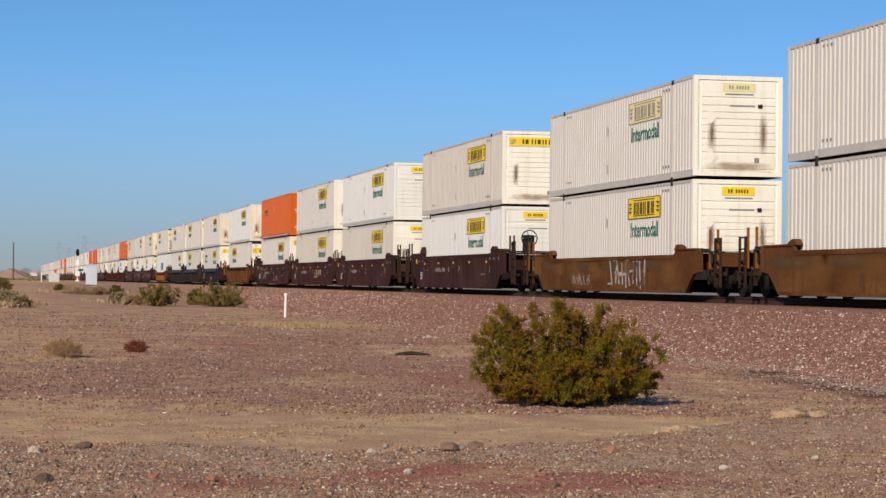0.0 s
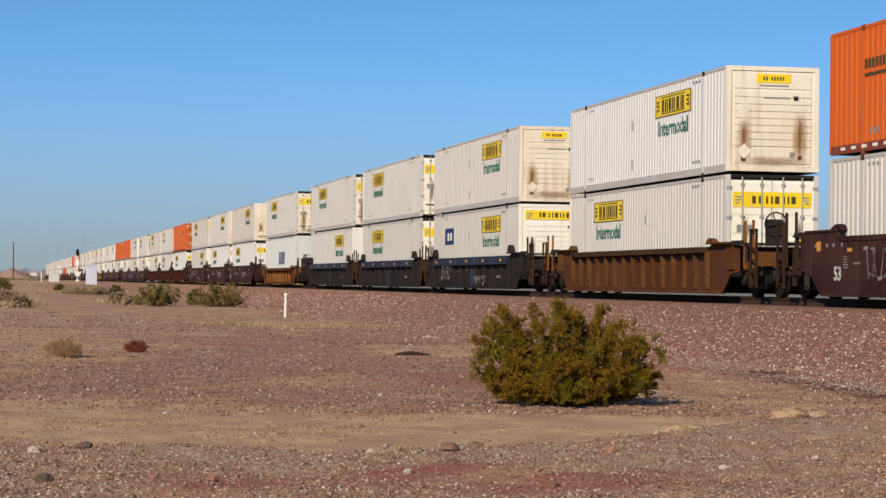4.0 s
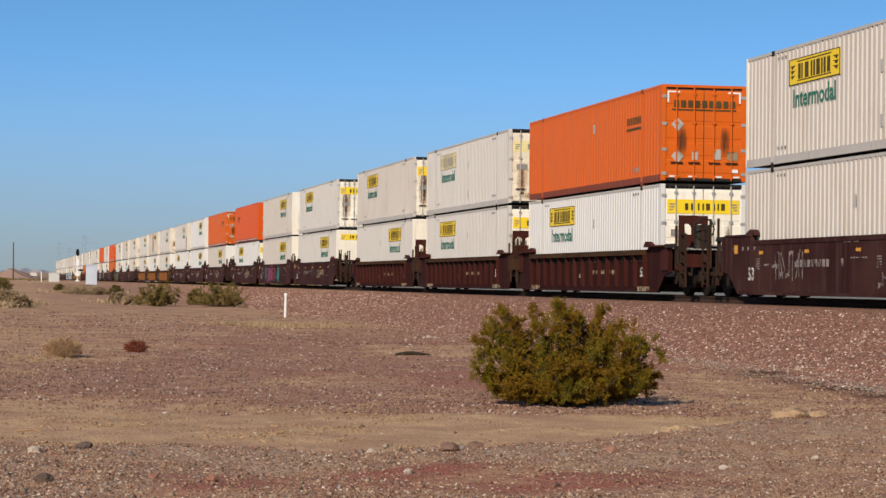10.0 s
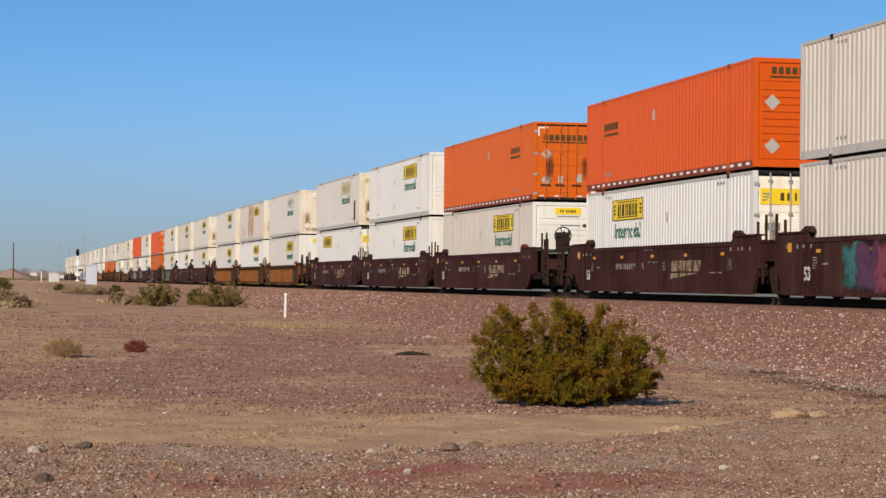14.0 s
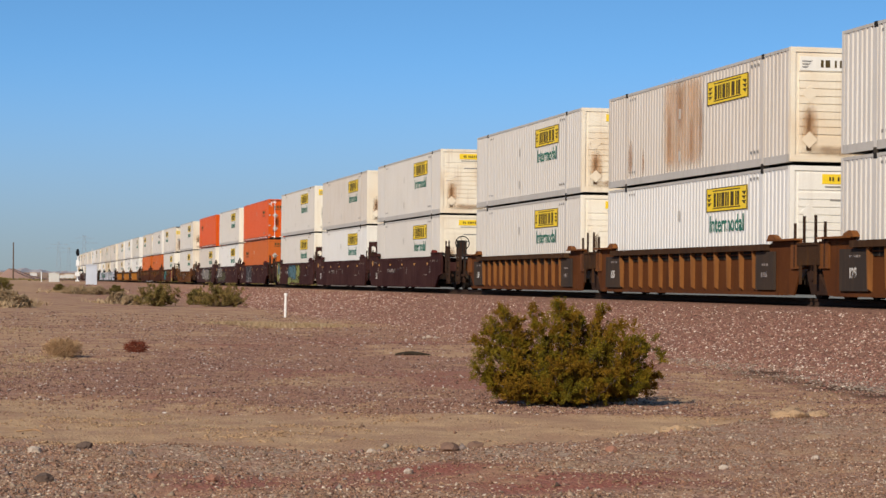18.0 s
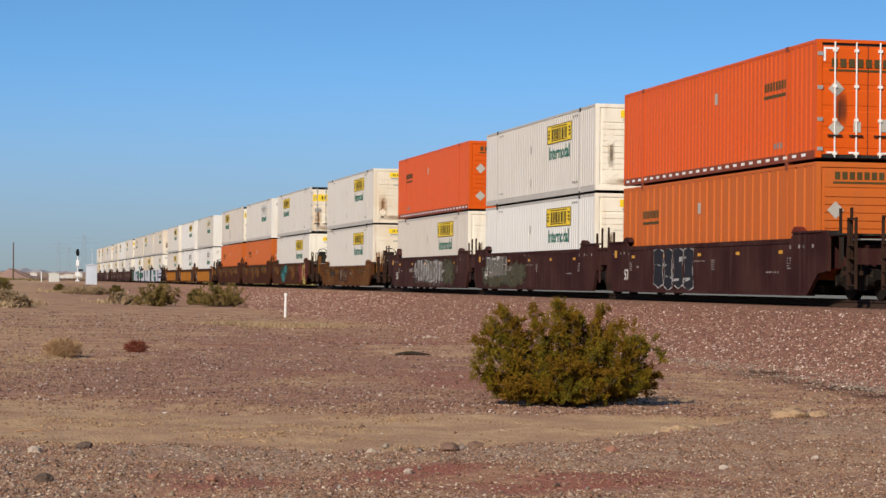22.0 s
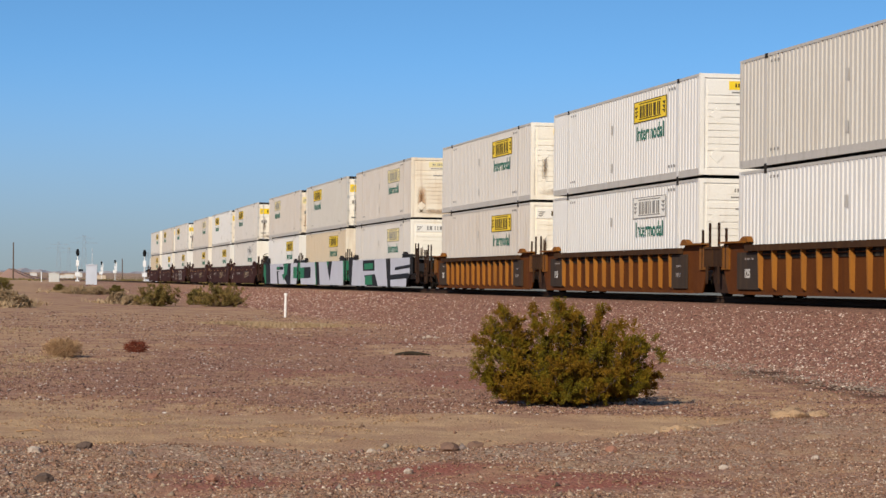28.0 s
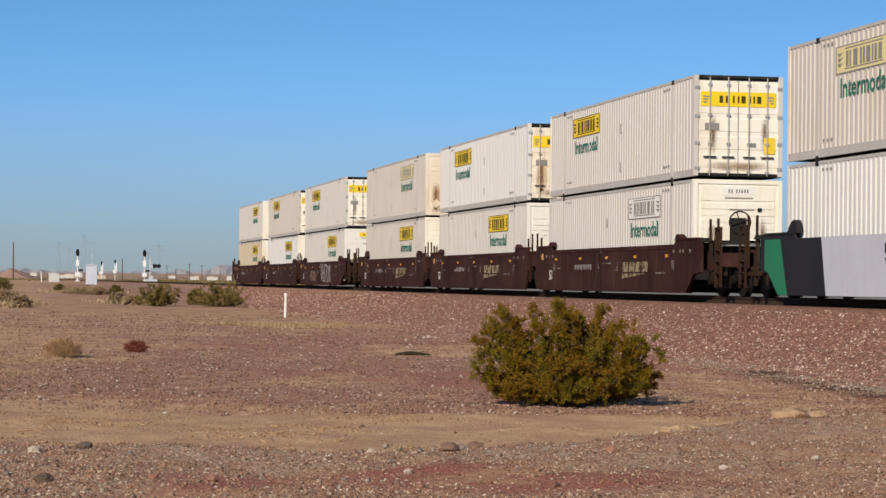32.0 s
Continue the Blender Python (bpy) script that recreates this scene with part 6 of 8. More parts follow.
BAN = dict(nose_logo="wide")
FAD = dict(logo=LOGO_WHITE)
PAL = dict(logo=YELLOW_PALE)
TRAIN = [
    [(wb(), wb(), "rust", "plate", "plain")],
    [(wb(J, 0, 0, **PAL), wb(), "rust", "plate", "grey")],
    [(wb(J, 1, 0, logo=YELLOW, nose_logo="wide"), wb(J, 2, 2), "dark", "plate", "plain")],
    [(wb(J, 2, 2), wb(J, 1, 0), "dark", "plate", "plain"), (wb(J, 0, 0), wb(J, 1, 0), "brown", "plate", "gold"), (ob_(J, 0, tape=True), wb(J, 0, 0, **BAN), "brown", "plate", "scrawl")],
    [(wb(J, 2, 1), wb(D, 0, 0), "rust", "ribs", "plain")],
    [(wb(J, 0, 1), wb(J, 3, 0, nose_logo="wide", extra="navy"), "blue", "ribs", "scrawl"), (wb(D, 0, 0), wb(D, 3, 0), "blue", "ribs", "plain"), (wb(D, 0, 1), wb(J, 0, 2), "blue", "ribs", "plain")],
    [(wb(D, 0, 1), ("grey", J, 0, 0, {}), "tan", "ribs", "plain")],
    [(wb(J, 1, 1), wb(D, 2, 2), "brown", "plate", "gold"), (wb(J, 0, 1), wb(D, 2, 0), "brown", "plate", "gold"), (wb(D, 1, 3), wb(J, 1, 0), "brown", "plate", "scrawl")],
    [(ob_(D, 0), wb(D, 2, 0), "red", "ribs", "plain"), (wb(D, 0, 1, **PAL), wb(D, 0, 0), "red", "ribs", "plain"), (wb(D, 1, 3), wb(J, 0, 0), "red", "ribs", "plain")],
    [(wb(D, 0, 3), wb(J, 0, 0, logo=YELLOW, nose_logo="wide"), "brown", "plate", "gold"), (wb(J, 1, 0), wb(J, 1, 0), "brown", "plate", "pink"), (ob_(J, 1, tape=True), wb(D, 2, 0), "brown", "plate", "gold")],
    [(ob_(D, 0, tape=True), wb(J, 1, 2), "brown", "plate", "gold"), (wb(J, 2, 2), wb(J, 2, 2), "brown", "plate", "gold"), (wb(J, 0, 1, logo=YELLOW_PALE, nose_logo="wide", extra="patch"), wb(D, 2, 0, word=False), "brown", "plate", "gold")],
    [(wb(J, 0, 1, **FAD), wb(J, 0, 2), "tan", "ribs", "plain"), (wb(J, 1, 1, nose_logo="wide", banner=LOGO_WHITE, word=False, extra="streaks"), wb(J, 2, 2), "tan", "ribs", "plain"), (wb(J, 0, 1), wb(J, 0, 0), "tan", "ribs", "plain")],
    [(wb(J, 0, 1), wb(J, 0, 1), "brown", "plate", "plain"), (wb(J, 1, 1), wb(J, 2, 2), "brown", "plate", "plain"), (wb(J, 0, 0, **BAN), wb(J, 0, 0), "brown", "plate", "bluepiece")],
    [(ob_(D, 1, tape=True), ob_(J, 2, ribs=True), "brown", "plate", "outline"), (wb(J, 0, 0), wb(J, 2, 0), "brown", "plate", "silver"), (ob_(J, 1, tape=True), wb(J, 1, 0), "dark", "plate", "zigzag")],
    [(wb(J, 0, 1), wb(J, 0, 1), "rust", "plate", "maroon")],
    [(wb(D, 0, 1), wb(J, 0, 0), "russet", "plate", "teal"), (wb(J, 0, 2, logo=LOGO_WHITE, nose_logo="wide"), ob_(J, 2, ribs=True), "russet", "plate", "plain"), (wb(D, 1, 0, extra="grey_patch"), ob_(J, 2), "russet", "plate", "plain")],
    [(wb(J, 3, 2, **PAL), wb(J, 2, 2, logo=LOGO_WHITE, nose_logo="wide"), "yellow", "ribs", "plain"), (wb(J, 2, 2), wb(J, 2, 2, **FAD), "yellow", "ribs", "plain"), (wb(J, 0, 0), wb(J, 1, 0, nose_logo="wide", banner=LOGO_WHITE), "yellow", "ribs", "plain")],
    [(wb(J, 1, 1, **PAL), wb(J, 0, 0, logo=YELLOW_PALE, nose_logo="wide", banner=LOGO_WHITE), "painted", "plate", "big"), (wb(D, 3, 0), wb(J, 4, 1), "painted", "plate", "big"), (wb(D, 1, 1, **PAL), wb(J, 2, 2), "painted", "plate", "big")],
    [(wb(D, 0, 0), wb(J, 0, 0, **FAD), "dark", "plate", "gold"), (wb(D, 2, 1), wb(J, 0, 2), "dark", "plate", "gold"), (wb(J, 1, 1, **PAL), wb(J, 1, 0), "dark", "plate", "gold")],
    [(wb(D, 0, 0), wb(J, 0, 2), "dark", "plate", "grey"), (wb(D, 1, 0), wb(J, 2, 0), "dark", "plate", "plain"), (wb(J, 0, 0), wb(J, 4, 0), "dark", "plate", "plain")],
]
LOOKS = {"rust": "rusty orange-brown", "russet": "rust-brown weathered", "brown": "oxide-brown", "dark": "dark brown", "red": "dark red", "blue": "blue-topped grimy", "tan": "weathered orange-tan", "yellow": "faded yellow-orange", "painted": "black-painted"}
MARKS = {"grey": "with grey sprayed strokes", "scrawl": "with thin white scrawls", "pink": "with pink and teal graffiti", "teal": "with a teal graffiti figure", "bluepiece": "with blue and yellow graffiti",
         "outline": "with black outlined graffiti", "silver": "with silver graffiti letters", "zigzag": "with pale zigzag graffiti", "maroon": "with dark red sprayed letters", "big": "with huge white graffiti letters", "gold": "with a gold name", "plain": "with a deep well"}


def travelled(t):
    """Metres that the train has run since the start."""
    return 28.187 * t - 0.03956 * t * t + 0.000142 * t ** 3


MOVING = []      # thing, x, y at the start, z, turn


def build_box(spec):
    kind, face, tone, end, opt = spec
    if kind == "white":
        return white_box(tone, end, -1 if face == J else 1, **opt)
    if kind == "orange":
        return orange_box(tone, -1 if face == J else 1, **opt)
    return grey_box()


def train():
    y = 34.1 + 0.20 + HL
    count = 0
    for n, pack in enumerate(TRAIN):
        y += {11: 0.2, 12: 0.06, 14: -0.18, 15: 0.1}.get(n, 0.0)       # couplings drawn out by slack
        for k, (up, low, colour, style, marks) in enumerate(pack):
            first, last = k == 0, k == len(pack) - 1
            label = "%s %s-sided well car %s" % (LOOKS[colour], "rib" if style == "ribs" else "smooth", MARKS[marks])
            car = well_car(colour, style, first, last, label, marks, count)
            car.location = (TRACK_X, y, RAIL)
            if marks == "big":
                big_letters(car, k)
            MOVING.append((car, TRACK_X, y, RAIL, 0))
            for spec, z in ((low, 0.361), (up, 0.361 + CH)):
                b = build_box(spec)
                turn = 180 if spec[1] == D else 0
                MOVING.append((b, TRACK_X, y, RAIL + z, turn))
            count += 1
            y += LONG if last else NEAR


def big_letters(car, k):
    """White block letters with green and black, sprayed over three wells; k counts from the leading one."""
    x = -SILL_X - 0.022
    z0, z1 = SILL_LOW + 0.0, TOPS["plate"] + 0.012

    def shape(colour, polys, lift=0.0):
        for p in polys:
            g = Geo().slab([(yy, z0 + (z1 - z0) * zz) for yy, zz in p], x - 0.005 - lift, x - lift)
            part("graffiti", fix(g.mesh("graffiti", SPRAY[colour])), car, "%s sprayed letter shape" % colour)
    if k == 0:      # the last two letters
        shape("white", [[(7.9, 0), (7.5, 1), (-2.7, 1), (-3.2, 0)], [(-4.1, 0), (-4.0, 1), (-9.1, 1), (-9.1, 0.45), (-8.3, 0.3), (-8.2, 0)]])
        shape("black", [[(4.1, 0.57), (4.2, 0.97), (0.6, 0.97), (0.5, 0.57)], [(3.7, 0.40), (2.9, 0), (-0.5, 0), (0.4, 0.44)], [(-5.3, 0.68), (-9.2, 0.76), (-9.2, 0.65), (-5.3, 0.57)], [(-3.3, 0.40), (-8.9, 0.47), (-9.1, 0.30), (-4.0, 0.23)]], 0.005)
        shape("green", [[(3.4, 0.04), (3.4, 0.36), (1.4, 0.40), (1.1, 0.05)], [(3.6, 0.62), (3.7, 0.84), (1.0, 0.86), (1.0, 0.64)]], 0.010)
    elif k == 1:
        shape("white", [[(8.6, 0), (9.0, 0.46), (9.0, 1), (2.4, 1), (1.9, 0)], [(0.9, 1), (0.3, 0), (-8.6, 0), (-8.5, 1)]])
        shape("green", [[(9.0, 0.28), (9.0, 0.78), (7.2, 0.78), (7.2, 0.28)], [(2.5, 1), (1.9, 0), (1.6, 0), (2.1, 1)], [(-8.5, 1), (-8.7, 0.2), (-9.04, 0.2), (-9.04, 1)]], 0.005)
        shape("black", [[(7.2, 0.28), (7.2, 0.79), (4.3, 0.79), (4.3, 0.30)], [(-2.3, 1), (-3.6, 0.20), (-4.5, 1)]], 0.005)
        shape("green", [[(-2.4, 1), (-2.8, 0.70), (-3.2, 1)]], 0.009)
    else:
        shape("green", [[(8.05, 0), (8.75, 0.40), (9.0, 0.44), (9.0, 1), (7.9, 1), (7.4, 0)]])
        shape("black", [[(7.4, 0), (7.9, 1), (5.2, 1), (4.9, 0)]])
        shape("white", [[(4.9, 0), (5.2, 1), (-1.9, 1), (-2.6, 0.6), (-1.9, 0.4), (-3.9, 0)], [(-5.8, 0), (-5.8, 1), (-9.0, 1), (-9.0, 0.46), (-8.6, 0)]])
        shape("black", [[(1.5, 0.62), (0.0, 0.64), (0.7, 0.54), (0.2, 0), (0.9, 0)], [(1.5, 0.70), (1.5, 0.86), (-2.0, 0.86), (-2.0, 0.70)], [(-4.6, 1), (-5.9, 1), (-5.3, 0.5), (-5.7, 0), (-4.2, 0), (-3.8, 0.45)]], 0.005)
        shape("green", [[(1.4, 0.72), (1.4, 0.85), (-0.2, 0.85), (-0.2, 0.72)], [(-2.5, 1), (-4.6, 1), (-3.9, 0.44), (-2.4, 0.52)], [(-1.4, 0.48), (-3.6, 0.48), (-2.2, 0.18)], [(-7.2, 0.28), (-7.2, 0.82), (-9.0, 0.82), (-9.0, 0.28)]], 0.008)


train()

# ---------------------------------------------------------------- places on the ground, by bearing and distance
def spot(px, d):
    """A point of the ground: px is its bearing across the view's width of 1568, d its distance along the view."""
    d = d * 0.9941
    r = (px - 784) / F_PIX * d
    x, y = r * math.cos(YAW) + d * math.sin(YAW), -r * math.sin(YAW) + d * math.cos(YAW)
    return x, y, float(ground_z(x, y))


# ---------------------------------------------------------------- plants
def leaf_material(name, colours):
    m = stone_material(name, colours)
    b = m.node_tree.nodes["Principled BSDF"]
    b.inputs["Roughness"].default_value = 0.8
    return m


DULL_OLIVE = leaf_material("dusty_shrub_leaf", [(0.085, 0.068, 0.020), (0.145, 0.110, 0.028), (0.195, 0.142, 0.042), (0.115, 0.088, 0.024), (0.25, 0.18, 0.07)])
DRY_OLIVE = leaf_material("dry_shrub_leaf", [(0.16, 0.11, 0.032), (0.22, 0.15, 0.045), (0.27, 0.18, 0.06), (0.18, 0.12, 0.034)])
STRAW = leaf_material("dry_grass_blade", [(0.27, 0.185, 0.10), (0.37, 0.26, 0.15), (0.31, 0.22, 0.125), (0.43, 0.32, 0.20)])
RED_TWIG = leaf_material("dry_red_twig", [(0.14, 0.032, 0.018), (0.20, 0.052, 0.026), (0.10, 0.024, 0.014)])
TAN_TWIG = leaf_material("dry_tan_twig", [(0.34, 0.21, 0.105), (0.42, 0.265, 0.14), (0.28, 0.16, 0.08)])
DARK_BARK = mat("dark_shrub_bark", (0.10, 0.075, 0.055), (0.06, 0.045, 0.035), rough=0.9)
BARK = mat("grey_shrub_bark", (0.20, 0.155, 0.115), (0.12, 0.09, 0.07), rough=0.9)


def flat_mesh(name, quads, material):
    """Many small four-cornered leaves in one mesh; quads is an array n x 4 x 3."""
    n = len(quads)
    co = np.asarray(quads, np.float32).reshape(-1, 3)
    me = bpy.data.meshes.new(name)
    me.vertices.add(len(co)); me.vertices.foreach_set("co", co.ravel())
    me.loops.add(n * 4); me.loops.foreach_set("vertex_index", np.arange(n * 4, dtype=np.int32))
    me.polygons.add(n); me.polygons.foreach_set("loop_start", np.arange(0, n * 4, 4, dtype=np.int32))
    me.update(calc_edges=True)
    me.materials.append(material)
    return me


def leaves(points, dirs, length, width, rs):
    """Slim folded leaves at the points, pointing roughly along dirs."""
    n = len(points)
    d = dirs + rs.normal(0, 0.55, (n, 3))
    d /= np.linalg.norm(d, axis=1)[:, None]
    side = np.cross(d, rs.normal(0, 1, (n, 3)))
    side /= np.linalg.norm(side, axis=1)[:, None] + 1e-9
    ln = length * rs.uniform(0.6, 1.4, (n, 1))
    w = width * rs.uniform(0.6, 1.4, (n, 1))
    return np.stack([points, points + d * ln * 0.5 + side * w, points + d * ln, points + d * ln * 0.45 - side * w], 1)


def shrub(name, label, at, wide, high, clumps, twigs, per, leaf, size, seed, lean=(0.0, 0.0), stem=0.012, gap=0.0):
    """A shrub: stems fan out of one root to leafy clumps, with gaps between them."""
    rs = np.random.RandomState(seed)
    root = new(name)
    root.location = at
    tagged(root, label, "bush")
    g = Geo()
    pts, dirs = [], []
    centres = []
    tries = 0
    while len(centres) < clumps and tries < 4000:
        tries += 1
        t, h = rs.uniform(0, 2 * math.pi), rs.uniform(0.05, 1.0)
        rad = (0.95 if h < 0.6 else 0.95 * (1 - (h - 0.6) / 0.55)) * math.sqrt(rs.uniform(0.05, 1))
        c = (rad * math.cos(t) * wide / 2, rad * math.sin(t) * wide / 2 * 0.85, h * high * 0.88)
        if all((c[0] - q[0]) ** 2 + (c[1] - q[1]) ** 2 + (c[2] - q[2]) ** 2 > (0.13 * wide * (1 + gap)) ** 2 for q in centres):
            centres.append(c)
    for c in centres:
        c = np.array(c) + np.array([lean[0], lean[1], 0]) * c[2]
        base = rs.normal(0, 0.05 * wide, 3) * (1, 1, 0)
        mid = base * 0.5 + c * np.array([0.42, 0.42, 0.55]) + rs.normal(0, 0.03 * wide, 3)
        mid[2] = max(mid[2], 0.04)
        a = tuple(base)
        for p, r in ((mid, stem), (c, stem * 0.6)):
            g.tube(a, tuple(p), r, r * 0.7, sides=5, cap=False)
            a = tuple(p)
        size_c = rs.uniform(0.075, 0.125) * wide
        for k in range(twigs):
            v = rs.normal(0, 1, 3)
            v /= np.linalg.norm(v)
            v[2] = abs(v[2]) * 0.9 + 0.15 if rs.random_sample() < 0.75 else v[2] * 0.5
            out = c / (np.linalg.norm(c) + 1e-6)
            v = v * 0.8 + out * 0.45
            tip = c + v * size_c * rs.uniform(0.5, 1.15)
            tip[2] = max(tip[2], 0.03)
            start = c + (mid - c) * rs.uniform(0, 0.35)
            if k % 2 == 0:
                g.tube(tuple(start), tuple(tip), stem * 0.3, stem * 0.15, sides=3, cap=False)
            u = rs.random_sample((per, 1)) ** 0.7
            pts.append(start + (tip - start) * u + rs.normal(0, 0.011 * wide, (per, 3)))
            dirs.append(np.repeat((v / np.linalg.norm(v))[None], per, 0))
    part("branchwork", g.mesh("branchwork", BARK), root, "bare grey stems")
    P, Dv = np.concatenate(pts), np.concatenate(dirs)
    P[:, 2] = np.maximum(P[:, 2], 0.015)
    part("foliage", flat_mesh("foliage", leaves(P, Dv, size, size * 0.3, rs), leaf), root)
    return root


GREEN_LEAF = leaf_material("creosote_leaf", [(0.073, 0.061, 0.006), (0.122, 0.095, 0.007), (0.159, 0.117, 0.007), (0.098, 0.077, 0.006), (0.140, 0.105, 0.007)])
OLIVE_LEAF = leaf_material("olive_creosote_leaf", [(0.102, 0.072, 0.005), (0.162, 0.110, 0.006), (0.204, 0.134, 0.007), (0.126, 0.088, 0.005), (0.180, 0.120, 0.006)])
BROWN_LEAF = leaf_material("browned_creosote_leaf", [(0.101, 0.054, 0.004), (0.168, 0.090, 0.006), (0.207, 0.110, 0.007), (0.134, 0.069, 0.004), (0.185, 0.092, 0.007)])


def creosote_bush(label, at, tips, count, wide, high, twigs, per, leaf, tones, seed):
    """Wiry stems fan out of one crown and end in upright sprays of tiny leaves.
    tips: ends of the main stems, in metres to the side, towards the back and up; more are added up to count."""
    rs = np.random.RandomState(seed)
    root = new("creosote_bush")
    root.location = at
    root.rotation_euler = (0, 0, -YAW)
    tagged(root, label, "bush")
    tips = list(tips)
    while len(tips) < count:
        t, h = rs.uniform(0, 2 * math.pi), rs.uniform(0.14, 0.9)
        rad = math.sqrt(rs.uniform(0.05, 1)) * (0.95 if h < 0.6 else 0.95 - 0.55 * (h - 0.6) / 0.35)
        tips.append((rad * math.cos(t) * wide / 2, rad * math.sin(t) * wide * 0.42, h * high))
    k_ = wide / 2.0
    g = Geo()
    sprigs = []
    for tip in tips:
        tip = np.array(tip)
        base = np.array([tip[0] * 0.10 + rs.normal(0, 0.06), tip[1] * 0.1 + rs.normal(0, 0.05), 0.0])
        out = np.array([tip[0], tip[1], 0.0])
        knee = base + (tip - base) * 0.5 + out * 0.10 + np.array([0, 0, -0.05 * (tip[2] < 0.6)]) + rs.normal(0, 0.03, 3)
        knee[2] = max(knee[2], 0.05)
        line = [base + (knee - base) * 2 * u if u <= 0.5 else knee + (tip - knee) * (2 * u - 1) for u in np.linspace(0, 1, 7)]
        line = [p + rs.normal(0, 0.012, 3) for p in line]
        thick = np.linspace(0.008, 0.0025, 7) * k_
        for k in range(6):
            g.tube(tuple(line[k]), tuple(line[k + 1]), thick[k], thick[k + 1], sides=4, cap=False)
        grow = (tip - knee) / (np.linalg.norm(tip - knee) + 1e-6)
        for j in range(twigs):
            u = 1.0 if j == 0 else rs.uniform(0.36, 1.0)
            k = min(int(u * 6), 5)
            p = line[k] + (line[k + 1] - line[k]) * (u * 6 - k)
            d = grow * 0.6 + rs.normal(0, 0.55, 3) + np.array([0, 0, 0.25])
            d /= np.linalg.norm(d)
            q = p + d * rs.uniform(0.07, 0.19) * k_
            q[2] = max(q[2], 0.04)
            g.tube(tuple(p), tuple(q), 0.0035 * k_, 0.0015 * k_, sides=3, cap=False)
            tone = noise.noise(Vector(q) * 2.4 / k_ + Vector((5.0, seed, 0))) + rs.normal(0, 0.22)
            for m in range(6):
                o = p + (q - p) * rs.uniform(0.25, 1.0)
                e = d * 0.5 + rs.normal(0, 0.6, 3) + np.array([0, 0, 0.3])
                e /= np.linalg.norm(e)
                sprigs.append((o, e, rs.uniform(0.04, 0.10) * k_, tone + rs.normal(0, 0.10)))
    part("branchwork", g.mesh("branchwork", DARK_BARK), root, "dark wiry stems")
    O, E, L, tone = (np.array([q[k] for q in sprigs]) for k in range(4))
    for (lo, hi, lab), m in zip(((-9, -0.32, "green leaves"), (-0.32, 0.06, "olive leaves"), (0.06, 9, "yellow-brown leaves")), tones):
        idx = np.repeat(np.nonzero((tone >= lo) & (tone < hi))[0], per)
        P = O[idx] + E[idx] * L[idx][:, None] * rs.random_sample((len(idx), 1)) + rs.normal(0, 0.011 * k_, (len(idx), 3))
        P[:, 2] = np.maximum(P[:, 2], 0.012)
        part("foliage", flat_mesh("foliage", leaves(P, E[idx], leaf, leaf * 0.21, rs), m), root, lab)


def tumbleweed(label, at, wide, high, material, n, seed):
    """A loose ball of thin dry twigs that curl round it."""
    rs = np.random.RandomState(seed)
    v = rs.normal(0, 1, (n, 3))
    v /= np.linalg.norm(v, axis=1)[:, None]
    v *= rs.uniform(0.25, 1.0, (n, 1)) ** 0.6 * (1 + 0.12 * rs.normal(0, 1, (n, 1)))
    P = v * (wide / 2, wide / 2, high / 2) + (0, 0, high / 2)
    P[:, 2] = np.maximum(P[:, 2], 0.01)
    D = np.cross(v, rs.normal(0, 1, (n, 3))) + v * 0.7
    D /= np.linalg.norm(D, axis=1)[:, None]
    root = new("tumbleweed")
    root.location = at
    tagged(root, label, "bush")
    g = Geo()
    for k in range(9):
        a = 2 * math.pi * k / 9
        g.tube((0, 0, 0), (0.3 * wide * math.cos(a), 0.3 * wide * math.sin(a), high * rs.uniform(0.2, 0.7)), 0.006, 0.003, sides=4, cap=False)
    part("branchwork", g.mesh("branchwork", material), root, "bent dry stems")
    part("twig_ball", flat_mesh("twig_ball", leaves(P, D, 0.16 * wide, 0.0055, rs), material), root)


